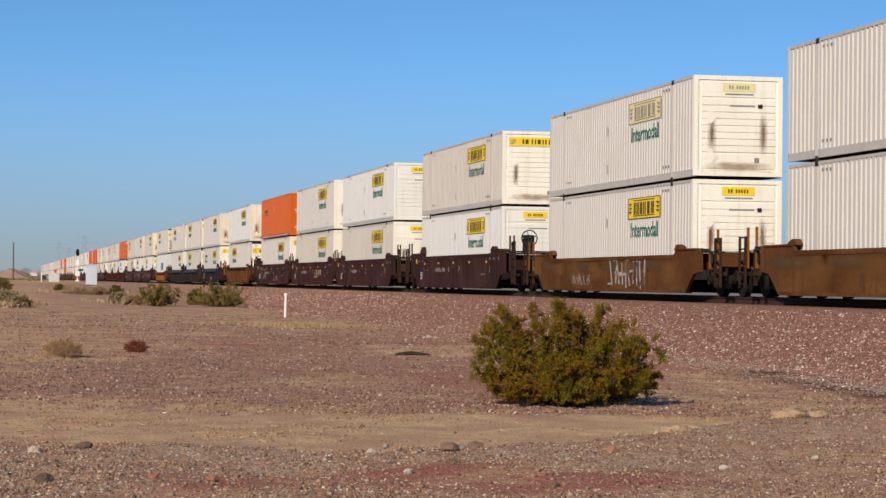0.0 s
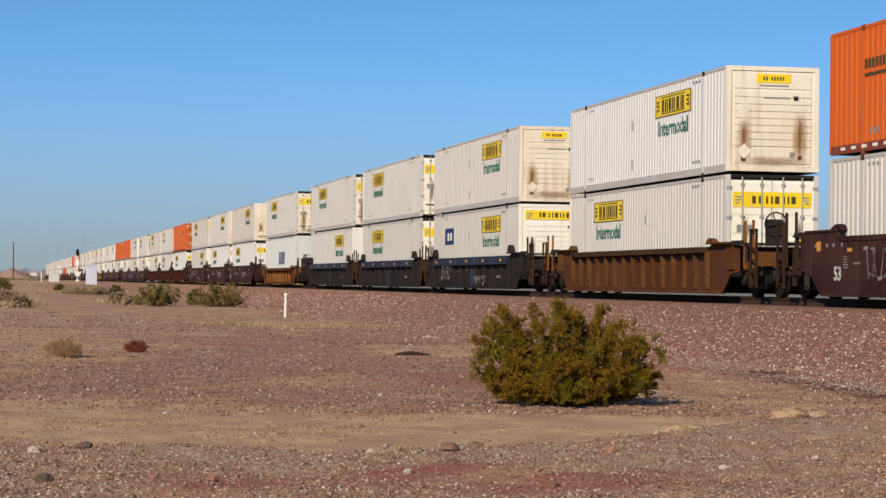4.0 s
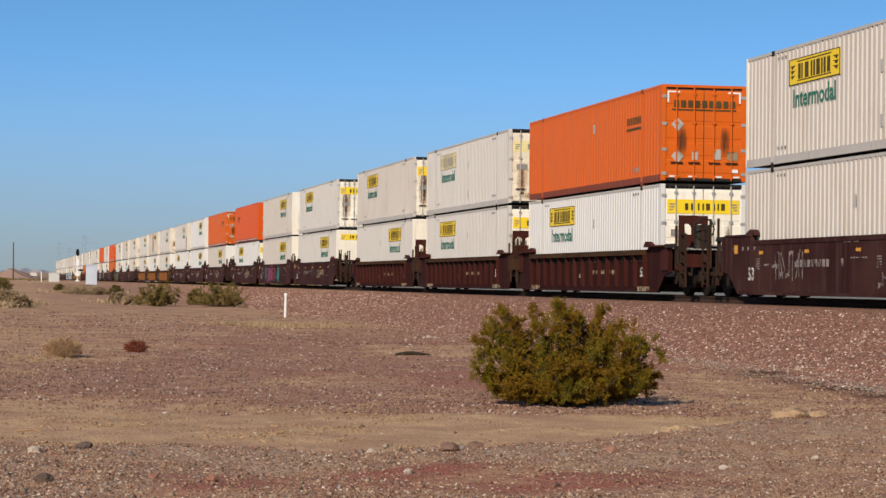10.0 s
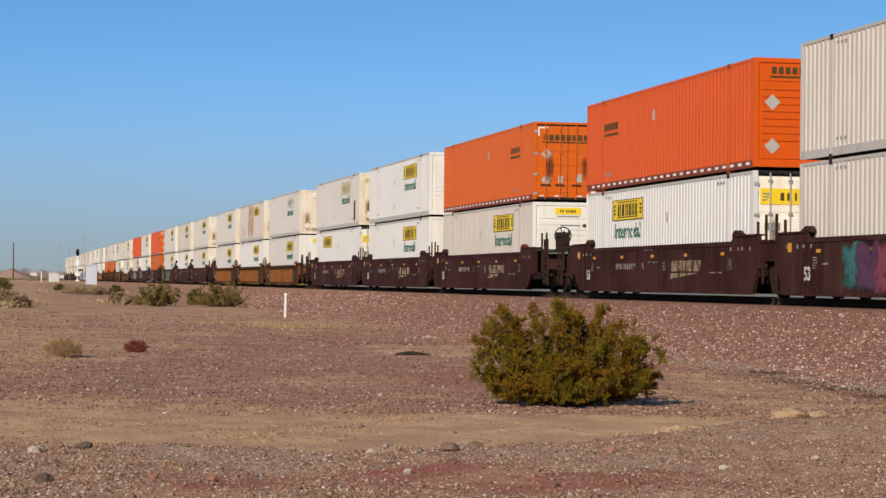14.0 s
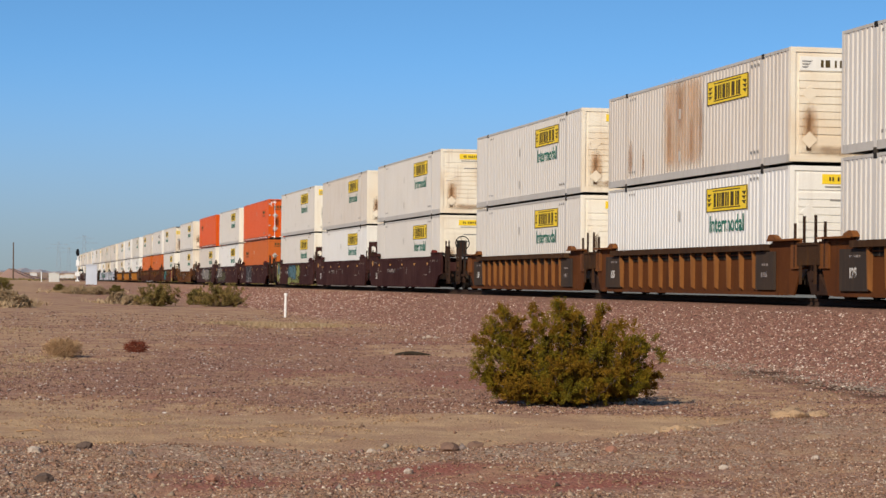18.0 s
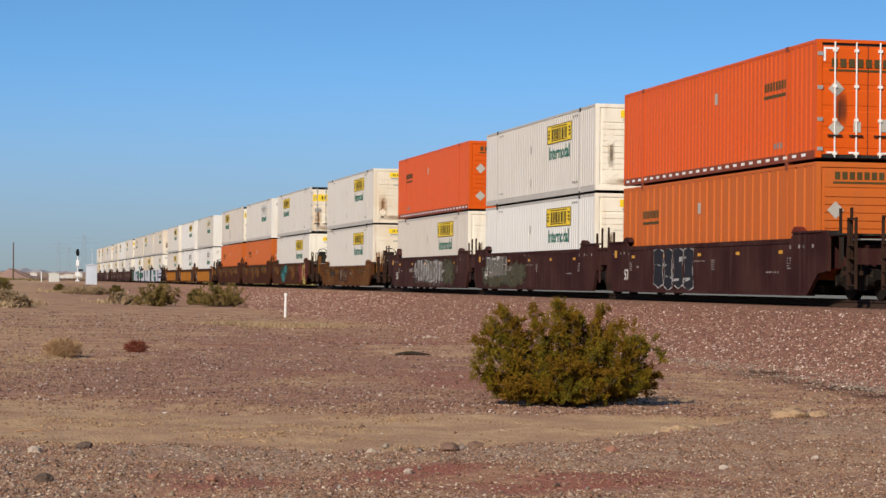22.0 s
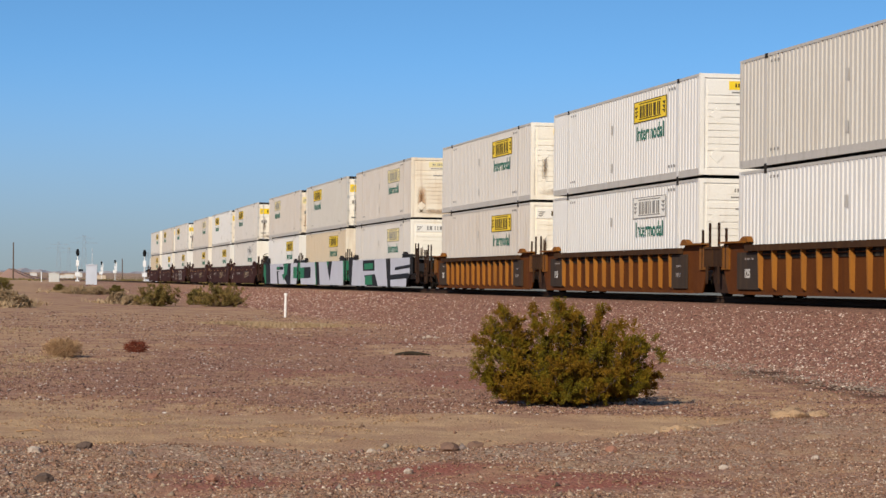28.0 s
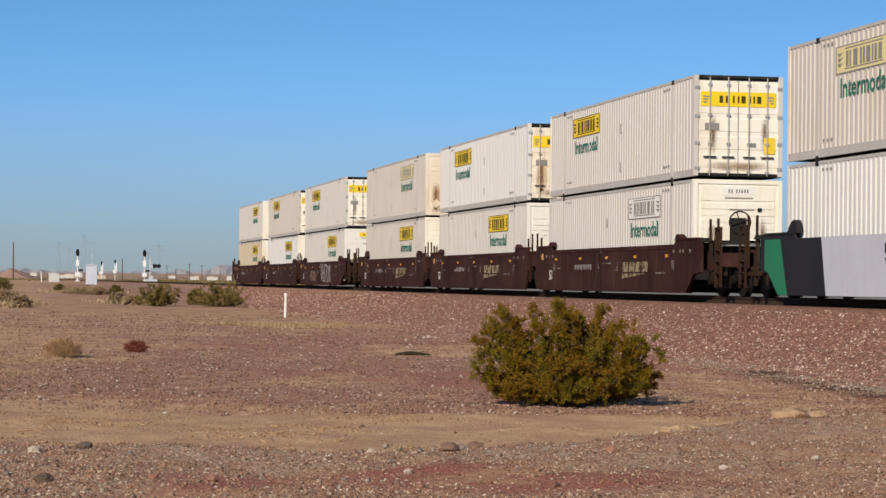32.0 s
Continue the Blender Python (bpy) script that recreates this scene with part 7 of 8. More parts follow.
def plants():
    # the bush in front of the bank
    tips = [(-1.00, 0.25, 0.93), (-0.86, 0.10, 1.24), (-0.78, -0.15, 1.12), (-0.93, -0.1, 1.05), (-1.12, 0.0, 0.82), (-1.14, -0.1, 0.62), (-1.10, -0.25, 0.38), (-0.98, -0.3, 0.30), (-0.84, 0.2, 0.98), (-0.70, 0.3, 1.02), (-0.80, -0.4, 0.62),
            (-0.46, 0.1, 1.20), (-0.40, -0.2, 1.10), (-0.18, 0.1, 1.30), (-0.12, -0.1, 1.24), (-0.02, 0.2, 1.22), (0.05, -0.2, 1.14), (0.20, 0.2, 1.10), (0.42, 0.1, 1.20), (0.30, -0.1, 1.06), (0.62, 0.2, 1.08), (0.52, -0.2, 0.90),
            (0.84, 0.0, 0.90), (0.72, -0.3, 0.78), (1.06, 0.1, 0.78), (0.94, -0.2, 0.66), (1.12, 0.0, 0.55), (1.08, 0.15, 0.34), (0.95, -0.25, 0.34), (0.92, 0.1, 0.14), (-0.72, -0.2, 0.14), (-0.58, -0.45, 0.42), (-0.62, 0.0, 0.80)]
    own = random.Random(7)
    tips += [(a * 0.97 + own.gauss(0, 0.05), b + own.gauss(0, 0.12), c * 0.95 + own.gauss(0, 0.04)) for a, b, c in tips]
    tips += [(own.uniform(-0.75, 0.75), own.uniform(-0.85, -0.35), own.uniform(0.14, 0.62)) for _ in range(16)]
    creosote_bush("wide olive-green creosote bush on the open dirt", spot(1008, 27.2), [(a, b, c * 0.905) for a, b, c in tips], 106, 1.96, 1.04, 12, 34, 0.024, (GREEN_LEAF, OLIVE_LEAF, BROWN_LEAF), 77)
    for px, d, w, h, seed, label in ((279, 110, 2.5, 1.15, 21, "dusty olive creosote bush at the foot of the bank"), (390, 110, 3.0, 1.12, 22, "low spreading creosote bush at the foot of the bank")):
        creosote_bush(label, spot(px, d), [], 52, w, h, 7, 8, 0.07, (DULL_OLIVE, DULL_OLIVE, DRY_OLIVE), seed)
    far = [
        ("desert_bush", 350, 118, 1.3, 0.8, DULL_OLIVE, 27, "small dusty shrub beside the bank"),
        ("desert_bush", 207, 150, 1.0, 0.7, DULL_OLIVE, 23, "small dusty shrub near the dirt road"),
        ("desert_bush", 106, 165, 0.9, 0.6, DULL_OLIVE, 24, "small dusty shrub near the dirt road"),
        ("desert_bush", 4, 150, 1.5, 1.1, DULL_OLIVE, 25, "dark olive shrub beside the dirt road"),
    ]
    for nm, px, d, w, h, leaf, seed, label in far:
        shrub(nm, label, spot(px, d), w, h, 60, 14, 15, leaf, 0.055, seed, gap=-0.6, stem=0.006)
    tumbleweed("round tan tumbleweed on the gravel", spot(113, 42.2), 0.70, 0.33, TAN_TWIG, 2600, 31)
    tumbleweed("small dark red dry tumbleweed", spot(243, 46.5), 0.48, 0.24, RED_TWIG, 1500, 32)
    shrub("tumbleweed", "scrap of dark red dry twigs", spot(130, 43.0), 0.2, 0.14, 8, 8, 10, RED_TWIG, 0.03, 33, stem=0.003)

    for px, d, w, h, seed in ((18, 106, 1.7, 0.75, 41), (36, 104, 1.3, 0.5, 42), (-2, 108, 1.4, 0.8, 43), (150, 152, 2.2, 0.5, 44), (175, 150, 1.8, 0.45, 45), (128, 156, 1.6, 0.4, 46), (212, 116, 1.3, 0.55, 47), (236, 113, 1.1, 0.45, 48)):
        shrub("dry_bush", "pale straw-coloured dry desert brush", spot(px, d), w, h, 46, 14, 22, STRAW, 0.06, seed, gap=-0.5, stem=0.006)
    # tufts and mats of dry grass
    rs = np.random.RandomState(9)
    quads = []
    zones = [(18, 108, 42, 5, 0.34, 2600), (150, 165, 60, 7, 0.22, 2400), (225, 118, 50, 5, 0.22, 2200), (30, 62, 60, 4, 0.05, 500), (430, 72.5, 60, 0.8, 0.13, 2600), (530, 70.5, 70, 0.7, 0.13, 2600), (490, 68, 60, 0.9, 0.12, 500), (60, 40, 80, 3.0, 0.05, 1200), (40, 33, 90, 2.0, 0.035, 600),
             (300, 22.5, 160, 1.4, 0.03, 400), (560, 33, 90, 2.0, 0.025, 350), (1290, 41, 120, 1.5, 0.03, 300), (640, 73, 60, 1.0, 0.04, 300)]
    for px, d, spread, deep, tall, n in zones:
        px_ = px + rs.normal(0, spread * 0.5, n)
        dd = d + rs.normal(0, deep * 0.5, n)
        r = (px_ - 784) / F_PIX * dd
        x, y = r * math.cos(YAW) + dd * math.sin(YAW), -r * math.sin(YAW) + dd * math.cos(YAW)
        p = np.stack([x, y, ground_z(x, y)], 1)
        v = rs.normal(0, 0.6, (n, 3)); v[:, 2] = np.abs(v[:, 2]) + (0.5 if tall > 0.1 else 0.05)
        quads.append(leaves(p, v, tall, max(0.006, tall * 0.05, d * 0.0002), rs))
    tagged(new("dry_grass", flat_mesh("dry_grass", np.concatenate(quads), STRAW)), "straw-coloured dry grass in tufts and flattened mats", "grass", kind="stuff")


plants()


# ---------------------------------------------------------------- loose things on the dirt
def rock(at, size, label, material, seed, squash=0.75):
    bm = bmesh.new()
    bmesh.ops.create_icosphere(bm, subdivisions=4 if squash < 0.5 else 2, radius=1)
    rnd = random.Random(seed)
    off = Vector((rnd.uniform(0, 50), rnd.uniform(0, 50), 0))
    for v in bm.verts:
        k = 1 + 0.45 * noise.noise(v.co * 1.3 + off) + 0.15 * noise.noise(v.co * 3.5 + off) + (0.12 * noise.noise(v.co * 8 + off) if squash < 0.5 else 0)
        v.co = Vector((v.co.x * k * rnd.choice((1, 1.1)), v.co.y * k, v.co.z * k * squash)) * size
    me = bpy.data.meshes.new("rock")
    bm.to_mesh(me)
    bm.free()
    me.materials.append(material)
    if squash < 0.5:
        me.polygons.foreach_set("use_smooth", [True] * len(me.polygons))
    ob = new("rock", me)
    ob.location = (at[0], at[1], at[2] + size * squash * (0.45 if squash > 0.5 else 0.1))
    tagged(ob, label, "rock")


def loose_things():
    dark = mat("dark_rock", (0.10, 0.07, 0.055), (0.16, 0.11, 0.085), rough=0.9, fine=30, bump=0.6, random_shift=False)
    red = mat("red_rock", (0.25, 0.12, 0.08), (0.30, 0.17, 0.12), rough=0.9, fine=30, bump=0.6, random_shift=False)
    brown = mat("brown_rock", (0.17, 0.10, 0.07), (0.25, 0.16, 0.11), rough=0.9, fine=30, bump=0.6, random_shift=False)
    pale = mat("pale_rock", (0.42, 0.34, 0.27), (0.33, 0.26, 0.20), rough=0.9, fine=30, bump=0.6, random_shift=False)
    sandy = mat("sandy_clod", (0.39, 0.262, 0.155), (0.30, 0.195, 0.115), rough=0.95, scale=9.0, fine=40, amount=1.0, fine_amount=0.4, bump=1.0, random_shift=False)
    for k, (px, d, size, m, lab) in enumerate([
            (154, 18.4, 0.062, dark, "dark angular rock on the dirt"), (799, 19.3, 0.085, brown, "brown angular rock at the gravel's edge"), (845, 19.8, 0.07, brown, "brown angular rock at the gravel's edge"),
            (1447, 18.0, 0.035, pale, "pale stone on the gravel"), (1284, 17.0, 0.035, pale, "flat pale stone on the gravel"), (1085, 18.2, 0.05, red, "orange-brown stone on the gravel"), (726, 16.2, 0.035, pale, "pale stone on the gravel"),
            (676, 28.6, 0.03, pale, "small pale stone on the dirt"), (474, 20.4, 0.06, sandy, "tan clod of dry dirt"), (1200, 22.2, 0.15, sandy, "low tan hump of dirt"), (1225, 22.6, 0.13, sandy, "low tan hump of dirt"),
            (1400, 23.0, 0.19, sandy, "low tan hump of dirt"), (1448, 23.3, 0.11, sandy, "low tan hump of dirt"), (915, 20.0, 0.03, dark, "small dark stone on the gravel"), (660, 19.2, 0.035, pale, "greyish stone lying on the gravel"), (66, 17.6, 0.05, pale, "greyish stone lying on the gravel"),
            (275, 15.6, 0.04, red, "reddish stone lying on the gravel"), (380, 15.4, 0.045, red, "reddish stone lying on the gravel"), (85, 15.3, 0.06, dark, "dark stone lying on the gravel"), (760, 60.0, 0.07, pale, "white stone beside the ballast bank"), (772, 59.5, 0.06, pale, "white stone beside the ballast bank"), (752, 59.0, 0.05, pale, "white stone beside the ballast bank")]):
        rock(spot(px, d), size, lab, m, 60 + k, 0.46 if m is sandy else 0.75)
    # white marker post by the bank
    x, y, z = spot(506, 87.0)
    root = new("marker_post")
    root.location = (x, y, z)
    tagged(root, "white marker post in the gravel at the foot of the bank", "post")
    white = mat("white_post_paint", (0.78, 0.76, 0.72), (0.66, 0.62, 0.55), DUST, 0.5, streak=0.2)
    part("post", fix(Geo().tube((0, 0, -0.1), (0.015, 0, 0.86), 0.048, 0.046, sides=10).mesh("post", white)), root)
    part("cap", fix(Geo().tube((0.015, 0, 0.86), (0.016, 0, 0.95), 0.075, 0.07, sides=10).mesh("cap", white)), root, "wider white cap")
    # a dark strip of wood or rubber
    x, y, z = spot(733, 44.5)
    g = Geo()
    bend = [(-0.36, 0.02, 0.02), (-0.2, -0.02, 0.035), (-0.02, 0.03, 0.045), (0.17, 0.0, 0.03), (0.36, 0.04, 0.012)]
    for k in range(4):
        g.tube(bend[k], bend[k + 1], (0.018, 0.034, 0.042, 0.03)[k], (0.034, 0.042, 0.03, 0.012)[k], sides=7)
    ob = new("debris_strip", g.mesh("debris_strip", mat("dark_debris", (0.035, 0.028, 0.02), (0.06, 0.045, 0.03), rough=0.9)))
    ob.matrix_world = pose(x, y, z, 0, 0, -8)
    tagged(ob, "dark flat strip of debris on the gravel", "debris")
    x, y, z = spot(58, 21.6)
    g = Geo().tube((-0.14, 0, 0.02), (0.05, 0.05, 0.035), 0.009, 0.008, sides=5).tube((0.05, 0.05, 0.035), (0.12, 0.0, 0.01), 0.008, 0.005, sides=5)
    ob = new("stick", g.mesh("stick", TAN_TWIG))
    ob.location = (x, y, z)
    tagged(ob, "pale bent stick on the dirt", "stick")


loose_things()


# ---------------------------------------------------------------- signals and buildings far along the line
SIGNAL_WHITE = mat("signal_silver_paint", (0.74, 0.74, 0.72), (0.62, 0.62, 0.60), rough=0.4)
SIGNAL_BLACK = mat("signal_black", (0.015, 0.015, 0.016), rough=0.6)
POLE_WOOD = mat("weathered_pole", (0.11, 0.075, 0.055), (0.16, 0.12, 0.09), rough=0.9)
CABINET = mat("cabinet_aluminium", (0.52, 0.55, 0.60), (0.44, 0.47, 0.52), rough=0.45, metal=0.2)
TOWER = mat("tower_steel", (0.25, 0.29, 0.33), (0.2, 0.24, 0.28), rough=0.6)


def signal_mast(px, d, high, label, arm=True):
    x, y, z = spot(px, d)
    root = new("signal_mast")
    root.location = (x, y, z)
    tagged(root, label, "signal")
    part("mast", fix(Geo().tube((0, 0, -0.2), (0, 0, high), 0.09, 0.08, sides=8).mesh("mast", SIGNAL_WHITE)), root, "silver mast")
    part("base", fix(Geo().box(-0.35, 0.35, -0.35, 0.35, -0.2, 0.25).mesh("base", SIGNAL_WHITE)), root)
    hd = part("signal_head", fix(Geo().slab_y([(0.32 * math.cos(t), high - 0.7 + 0.68 * math.sin(t)) for t in np.arange(0, 6.28, 0.35)], -0.12, 0.08).mesh("signal_head", SIGNAL_BLACK)), root, "black oval signal head")
    for k in range(2):
        part("hood", fix(Geo().tube((0, -0.12, high - 0.4 - 0.65 * k), (0, -0.4, high - 0.45 - 0.65 * k), 0.13, 0.13, sides=10).mesh("hood", SIGNAL_BLACK)), hd)
    part("relay_box", fix(Geo().box(-0.28, 0.28, -0.25, 0.05, high - 3.2, high - 2.1).mesh("relay_box", SIGNAL_WHITE)), root, "white box on the mast")
    part("ladder", fix(Geo().box(0.16, 0.19, 0.25, 0.28, 0.3, high - 0.5).box(0.44, 0.47, 0.25, 0.28, 0.3, high - 0.5).mesh("ladder", SIGNAL_WHITE)), root)
    if not arm:
        part("equipment_box", fix(Geo().box(-0.75, 0.35, -0.3, 0.2, high - 4.6, high - 3.6).box(0.3, 0.6, -0.2, 0.2, high - 4.4, high - 0.9).mesh("equipment_box", SIGNAL_WHITE)), root)
    if arm:
        part("small_head", fix(Geo().box(0.25, 1.0, -0.2, 0.1, high - 4.1, high - 3.75).box(0.0, 0.3, -0.05, 0.05, high - 3.98, high - 3.88).mesh("small_head", SIGNAL_BLACK)), root)
        part("low_box", fix(Geo().box(-0.4, 0.4, -0.4, 0.0, 1.0, 1.7).mesh("low_box", SIGNAL_WHITE)), root)


def utility_pole(px, d, high, label, cross=True):
    x, y, z = spot(px, d)
    root = new("utility_pole")
    root.location = (x, y, z)
    tagged(root, label, "pole")
    part("pole", fix(Geo().tube((0, 0, -0.3), (-0.05, 0, high), 0.19, 0.13, sides=8).mesh("pole", POLE_WOOD)), root)
    if cross:
        part("crossarm", fix(Geo().box(-1.1, 1.1, -0.06, 0.06, high - 0.7, high - 0.56).mesh("crossarm", POLE_WOOD)), root)


def box_thing(name, px, d, wide, deep, high, material, label, category, roof=None, door=True):
    x, y, z = spot(px, d)
    root = new(name)
    root.matrix_world = pose(x, y, z, 0, 0, -4)
    tagged(root, label, category)
    part("body", fix(Geo().box(-wide / 2, wide / 2, -deep / 2, deep / 2, -0.15, high).mesh("body", material)), root)
    part("roof", fix(Geo().slab_y([(-wide / 2 - 0.06, high), (wide / 2 + 0.06, high), (wide / 2 + 0.04, high + 0.06 * wide), (0, high + 0.1 * wide), (-wide / 2 - 0.04, high + 0.06 * wide)], -deep / 2 - 0.06, deep / 2 + 0.06).mesh("roof", roof or material)), root)
    if door:
        part("door", fix(Geo().box(-wide * 0.22, wide * 0.22, -deep / 2 - 0.03, -deep / 2, 0.1, high * 0.84).mesh("door", material)), root)


def crossing_signal(px, d):
    x, y, z = spot(px, d)
    root = new("crossing_signal")
    root.location = (x, y, z)
    tagged(root, "road crossing signal with two round black lamps", "signal")
    part("mast", fix(Geo().tube((0, 0, -0.2), (0, 0, 4.6), 0.07, sides=8).mesh("mast", SIGNAL_WHITE)), root)
    part("lamp_arm", fix(Geo().tube((0, -0.05, 3.0), (1.7, -0.05, 3.1), 0.06, sides=6).mesh("lamp_arm", SIGNAL_WHITE)), root)
    for xx in (0.9, 1.7):
        part("lamp", fix(Geo().tube((xx, -0.15, 3.1), (xx, 0.05, 3.1), 0.42, sides=14).mesh("lamp", SIGNAL_BLACK)), root, "round black lamp target")
    part("gate_stand", fix(Geo().box(-0.9, 1.4, -0.4, 0.4, -0.1, 0.5).box(-0.2, 0.6, -0.3, 0.3, 0.5, 1.2).mesh("gate_stand", CABINET)), root)


def tower(px, d, high, wide):
    x, y, z = spot(px, d)
    root = new("transmission_tower")
    root.location = (x, y, z)
    tagged(root, "distant steel lattice power pylon", "pylon")
    r = 0.15
    g = Geo()
    w0, w1 = wide * 0.10, wide * 0.035
    lev = [0, 0.25, 0.45, 0.62, 0.78, 1.0]
    for sx in (-1, 1):
        for sy in (-1, 1):
            for a, b in zip(lev[:-1], lev[1:]):
                wa, wb_ = w0 + (w1 - w0) * a, w0 + (w1 - w0) * b
                g.tube((sx * wa, sy * wa, a * high), (sx * wb_, sy * wb_, b * high), r, sides=4)
                g.tube((sx * wa, sy * wa, a * high), (-sx * wb_, sy * wb_, b * high), r * 0.6, sides=4)
    part("lattice", g.mesh("lattice", TOWER), root)
    for h, k in ((0.80, 1.0), (0.92, 0.7)):
        part("crossarm", Geo().tube((-wide / 2 * k, 0, h * high), (wide / 2 * k, 0, h * high), r, sides=4).tube((-wide / 2 * k, 0, h * high), (0, 0, (h + 0.05) * high), r * 0.6, sides=4)
             .tube((wide / 2 * k, 0, h * high), (0, 0, (h + 0.05) * high), r * 0.6, sides=4).mesh("crossarm", TOWER), root)


def along_the_line():
    signal_mast(137.5, 400, 6.0, "silver signal mast with a black head beside the track")
    signal_mast(256, 400, 6.0, "silver signal mast with a black head across the track")
    signal_mast(180, 760, 6.6, "far silver signal mast with equipment boxes", False)
    signal_mast(204, 760, 7.2, "far silver signal mast with equipment boxes", False)
    crossing_signal(266, 430)
    box_thing("equipment_cabinet", 162.5, 258, 1.28, 1.3, 2.3, CABINET, "tall blue-grey aluminium equipment cabinet beside the track", "cabinet")
    box_thing("utility_box", 96.5, 350, 1.65, 1.4, 1.3, mat("dusty_white_sheet", (0.50, 0.50, 0.47), (0.40, 0.39, 0.36), DUST, 0.6, streak=0.4), "low white utility box beside the dirt road", "cabinet")
    utility_pole(24, 520, 8.9, "tall weathered wooden utility pole", False)
    utility_pole(217, 700, 7.0, "thin far wooden pole", False)
    for px, d, h in ((336, 900, 7.2), (358, 940, 7.0), (390, 990, 7.2), (440, 1060, 7.0), (312, 860, 5.0), (296, 1200, 8.0)):
        utility_pole(px, d, h, "far wooden utility pole beyond the track")
    x, y, z = spot(74, 352)
    ob = new("marker_stake", fix(Geo().tube((0, 0, -0.1), (0, 0, 1.55), 0.09, 0.08, sides=8).mesh("marker_stake", SIGNAL_WHITE)))
    ob.location = (x, y, z)
    tagged(ob, "white marker stake beside the dirt road", "post")
    x, y, z = spot(164, 262)
    ob = new("antenna_pole", fix(Geo().tube((0, 0.9, -0.1), (0, 0.9, 4.3), 0.035, 0.02, sides=6).mesh("antenna_pole", SIGNAL_WHITE)))
    ob.location = (x, y, z)
    tagged(ob, "thin white antenna pole behind the cabinet", "antenna")
    tan_wall = mat("tan_stucco", (0.50, 0.40, 0.30), (0.44, 0.35, 0.26), rough=0.9)
    shed = mat("faded_shed_paint", (0.52, 0.51, 0.48), (0.44, 0.42, 0.38), rough=0.8)
    for px, d, w, h, m in ((343, 1150, 6, 3, shed), (349, 1180, 4, 4, tan_wall), (374, 1150, 7, 3.2, shed), (381, 1190, 5, 3, shed), (406, 1100, 4, 4, shed),
                           (123, 1300, 9, 4, shed), (130, 1350, 6, 3.5, tan_wall), (112, 1300, 7, 3, shed), (60, 1700, 9, 4, shed), (140, 1500, 8, 5, shed), (180, 1200, 8, 3, tan_wall), (305, 1500, 8, 3, shed)):
        box_thing("shed", px, d, w * 0.6, w * 0.5, h * 0.55, m, "far small pale building on the plain", "building", roof=tan_wall)
    for px, d, h, w in ((104, 2600, 37, 30), (122, 2800, 33, 26), (149, 2300, 41, 30), (281, 2600, 36, 28), (262, 3000, 30, 24)):
        tower(px, d, h, w)
    # another line climbs away over a reddish bank
    bank = mat("far_red_bank", (0.36, 0.22, 0.16), (0.30, 0.18, 0.13), rough=0.95, scale=0.1, fine=1.0, amount=0.7)
    rail_dark = mat("far_rail_dark", (0.06, 0.045, 0.04), rough=0.7)
    root = new("branch_line")
    tagged(root, "far railway branch climbing over a reddish bank", "track", kind="structure")
    path = []
    for k in range(13):
        t = k / 12
        px, d = 72 - 52 * t, 640 + 900 * t
        x, y, z = spot(px, d)
        path.append((x, y, z + 0.1 + 4.2 * t * t + 1.2 * t))
    g, r1 = Geo(), Geo()
    for a, b in zip(path[:-1], path[1:]):
        i = len(g.v)
        for x, y, z in (a, b):
            zz = float(ground_z(x, y)) - 0.5
            g.v += [(x - 9, y, zz), (x - 2, y, z), (x + 2, y, z), (x + 9, y, zz)]
        for m_ in range(3):
            g.f.append((i + m_, i + m_ + 1, i + m_ + 5, i + m_ + 4))
        for off in (-1.6, 1.4):
            r1.tube((a[0] + off, a[1], a[2] + 0.25), (b[0] + off, b[1], b[2] + 0.2), 0.13, sides=4)
    part("bank", g.mesh("bank", bank), root)
    part("rail", r1.mesh("rail", rail_dark), root)
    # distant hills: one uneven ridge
    # rock colour paled and greyed, with the haze of distance mixed into it
    hill = mat("hazed_hill_rock", (0.36, 0.325, 0.315), (0.42, 0.37, 0.35), rough=1.0, scale=0.004, fine=0.05, bump=0.0, amount=0.8)
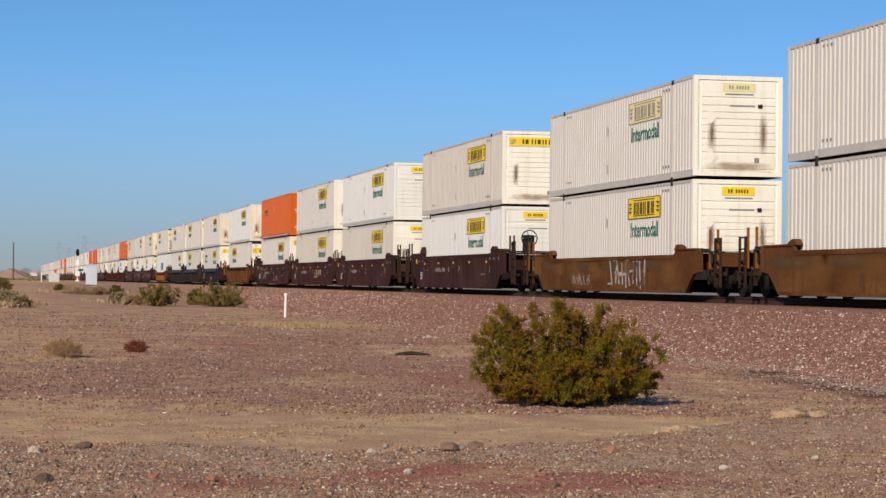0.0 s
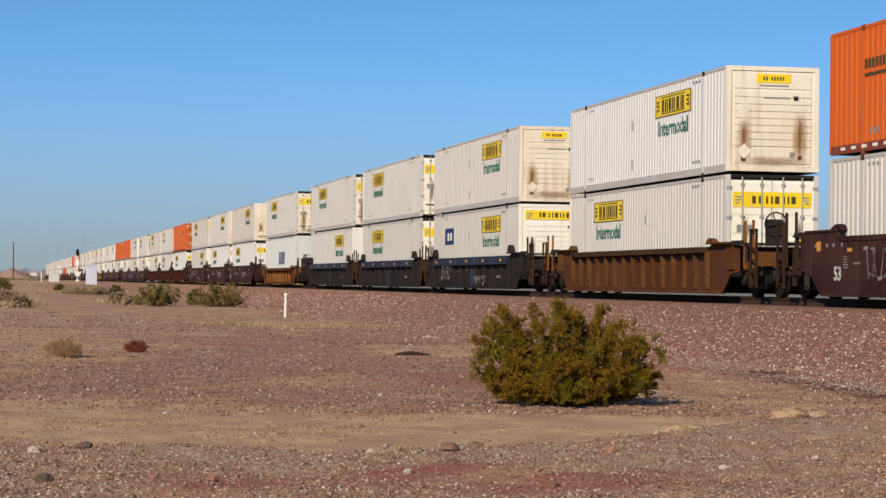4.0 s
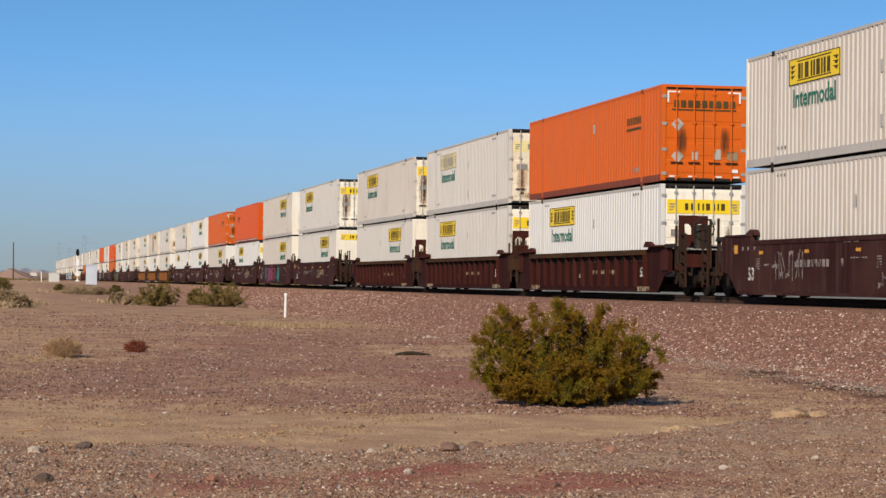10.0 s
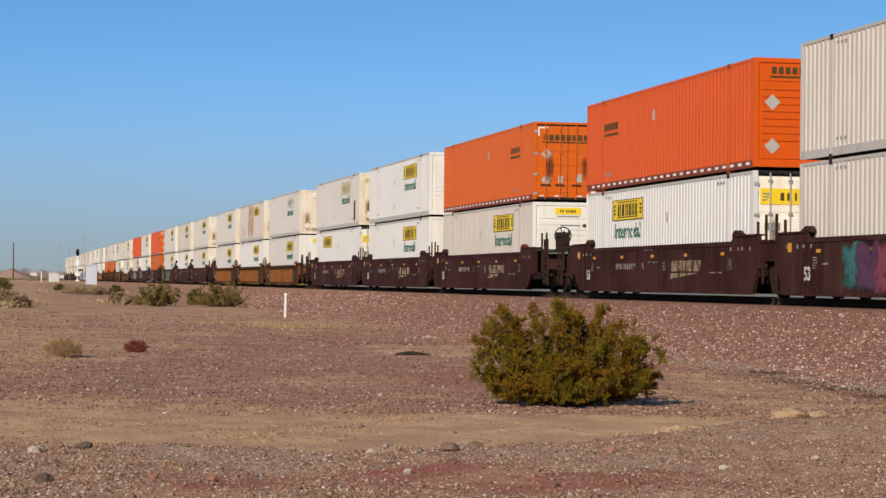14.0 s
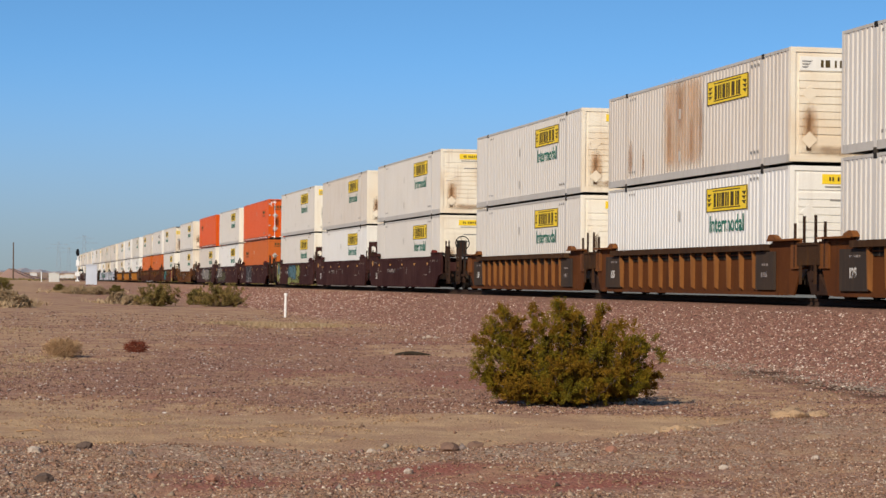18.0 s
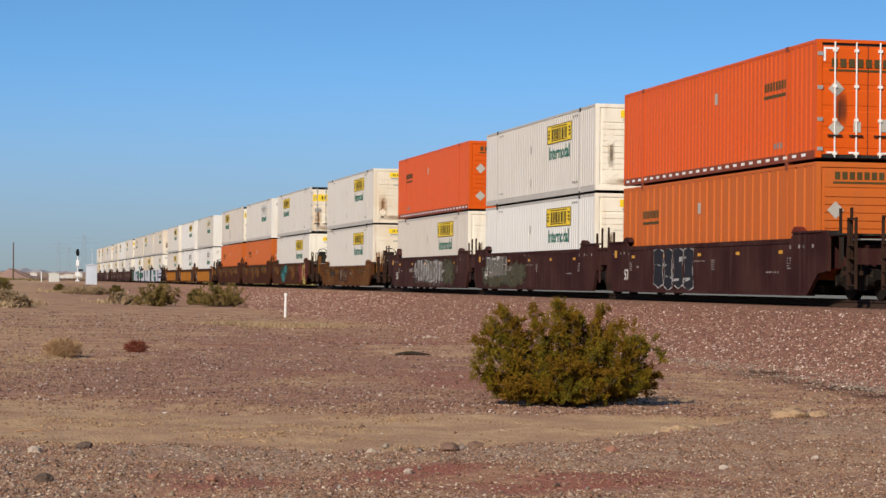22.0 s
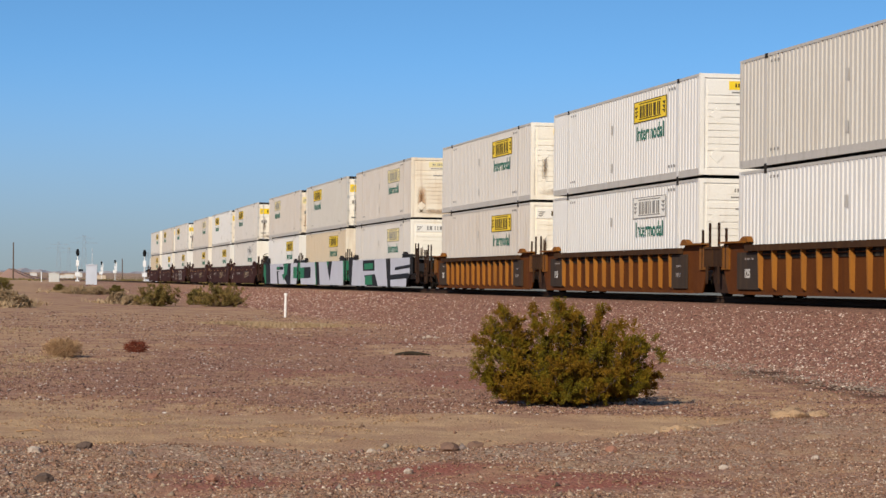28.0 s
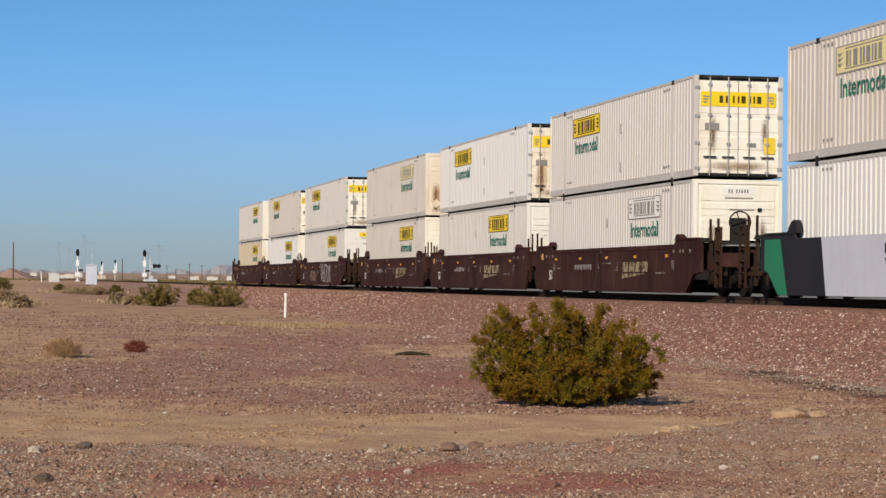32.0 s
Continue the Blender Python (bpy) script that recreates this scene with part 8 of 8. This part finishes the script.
    xs = np.linspace(-220, 1900, 240)
    bm = bmesh.new()
    rows = []
    for lay in range(3):
        row = []
        for px in xs:
            h = 6 + 7 * noise.noise(Vector((px * 0.018, 3.3, 0))) + 3 * noise.noise(Vector((px * 0.06, 8.1, 0))) + 1.5 * noise.noise(Vector((px * 0.2, 1.7, 0)))
            h += 15 * math.exp(-((px - 400) / 34.0) ** 2) + 6 * math.exp(-((px - 318) / 20.0) ** 2) + 4 * math.exp(-((px - 60) / 60.0) ** 2)
            d = 4150 + 180 * lay
            r = (px - 784) / F_PIX * d
            x, y = r * math.cos(YAW) + d * math.sin(YAW), -r * math.sin(YAW) + d * math.cos(YAW)
            gz = float(ground_z(x, y))
            row.append(bm.verts.new((x, y, gz + (-6, 0.45, 1.0)[lay] * (h if lay else 1) + (3 * math.sin(px * 0.9) if lay == 1 else 0))))
        rows.append(row)
    for a, b in zip(rows[:-1], rows[1:]):
        for k in range(len(xs) - 1):
            bm.faces.new((a[k], a[k + 1], b[k + 1], b[k]))
    me = bpy.data.meshes.new("backdrop_hills")
    bm.to_mesh(me)
    bm.free()
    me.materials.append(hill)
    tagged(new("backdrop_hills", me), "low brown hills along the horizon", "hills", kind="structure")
    # scattered scrub over the far plain
    rs = np.random.RandomState(21)
    n = 3000
    d = 260 + 1500 * rs.random_sample(n) ** 1.5
    px = rs.uniform(-60, 560, n)
    r = (px - 784) / F_PIX * d
    x, y = r * math.cos(YAW) + d * math.sin(YAW), -r * math.sin(YAW) + d * math.cos(YAW)
    ok = np.abs(x - TRACK_X) > 9
    ok &= ~((x > -8) & (x < 11) & (y < 420))
    scatter("far_scrub", x[ok], y[ok], rs.uniform(0.2, 0.5, int(ok.sum())), DULL_OLIVE, "low scrub dotted over the far plain", 0.8, "shrubs")


along_the_line()

def motions():
    """The whole train rolls past at the same pace, slowing a little."""
    times = [2.0 * k for k in range(17)]
    for thing, x, y, z, turn in MOVING:
        walk(thing, [(t, pose(x, y - travelled(t), z, 0, 0, turn)) for t in times])


motions()
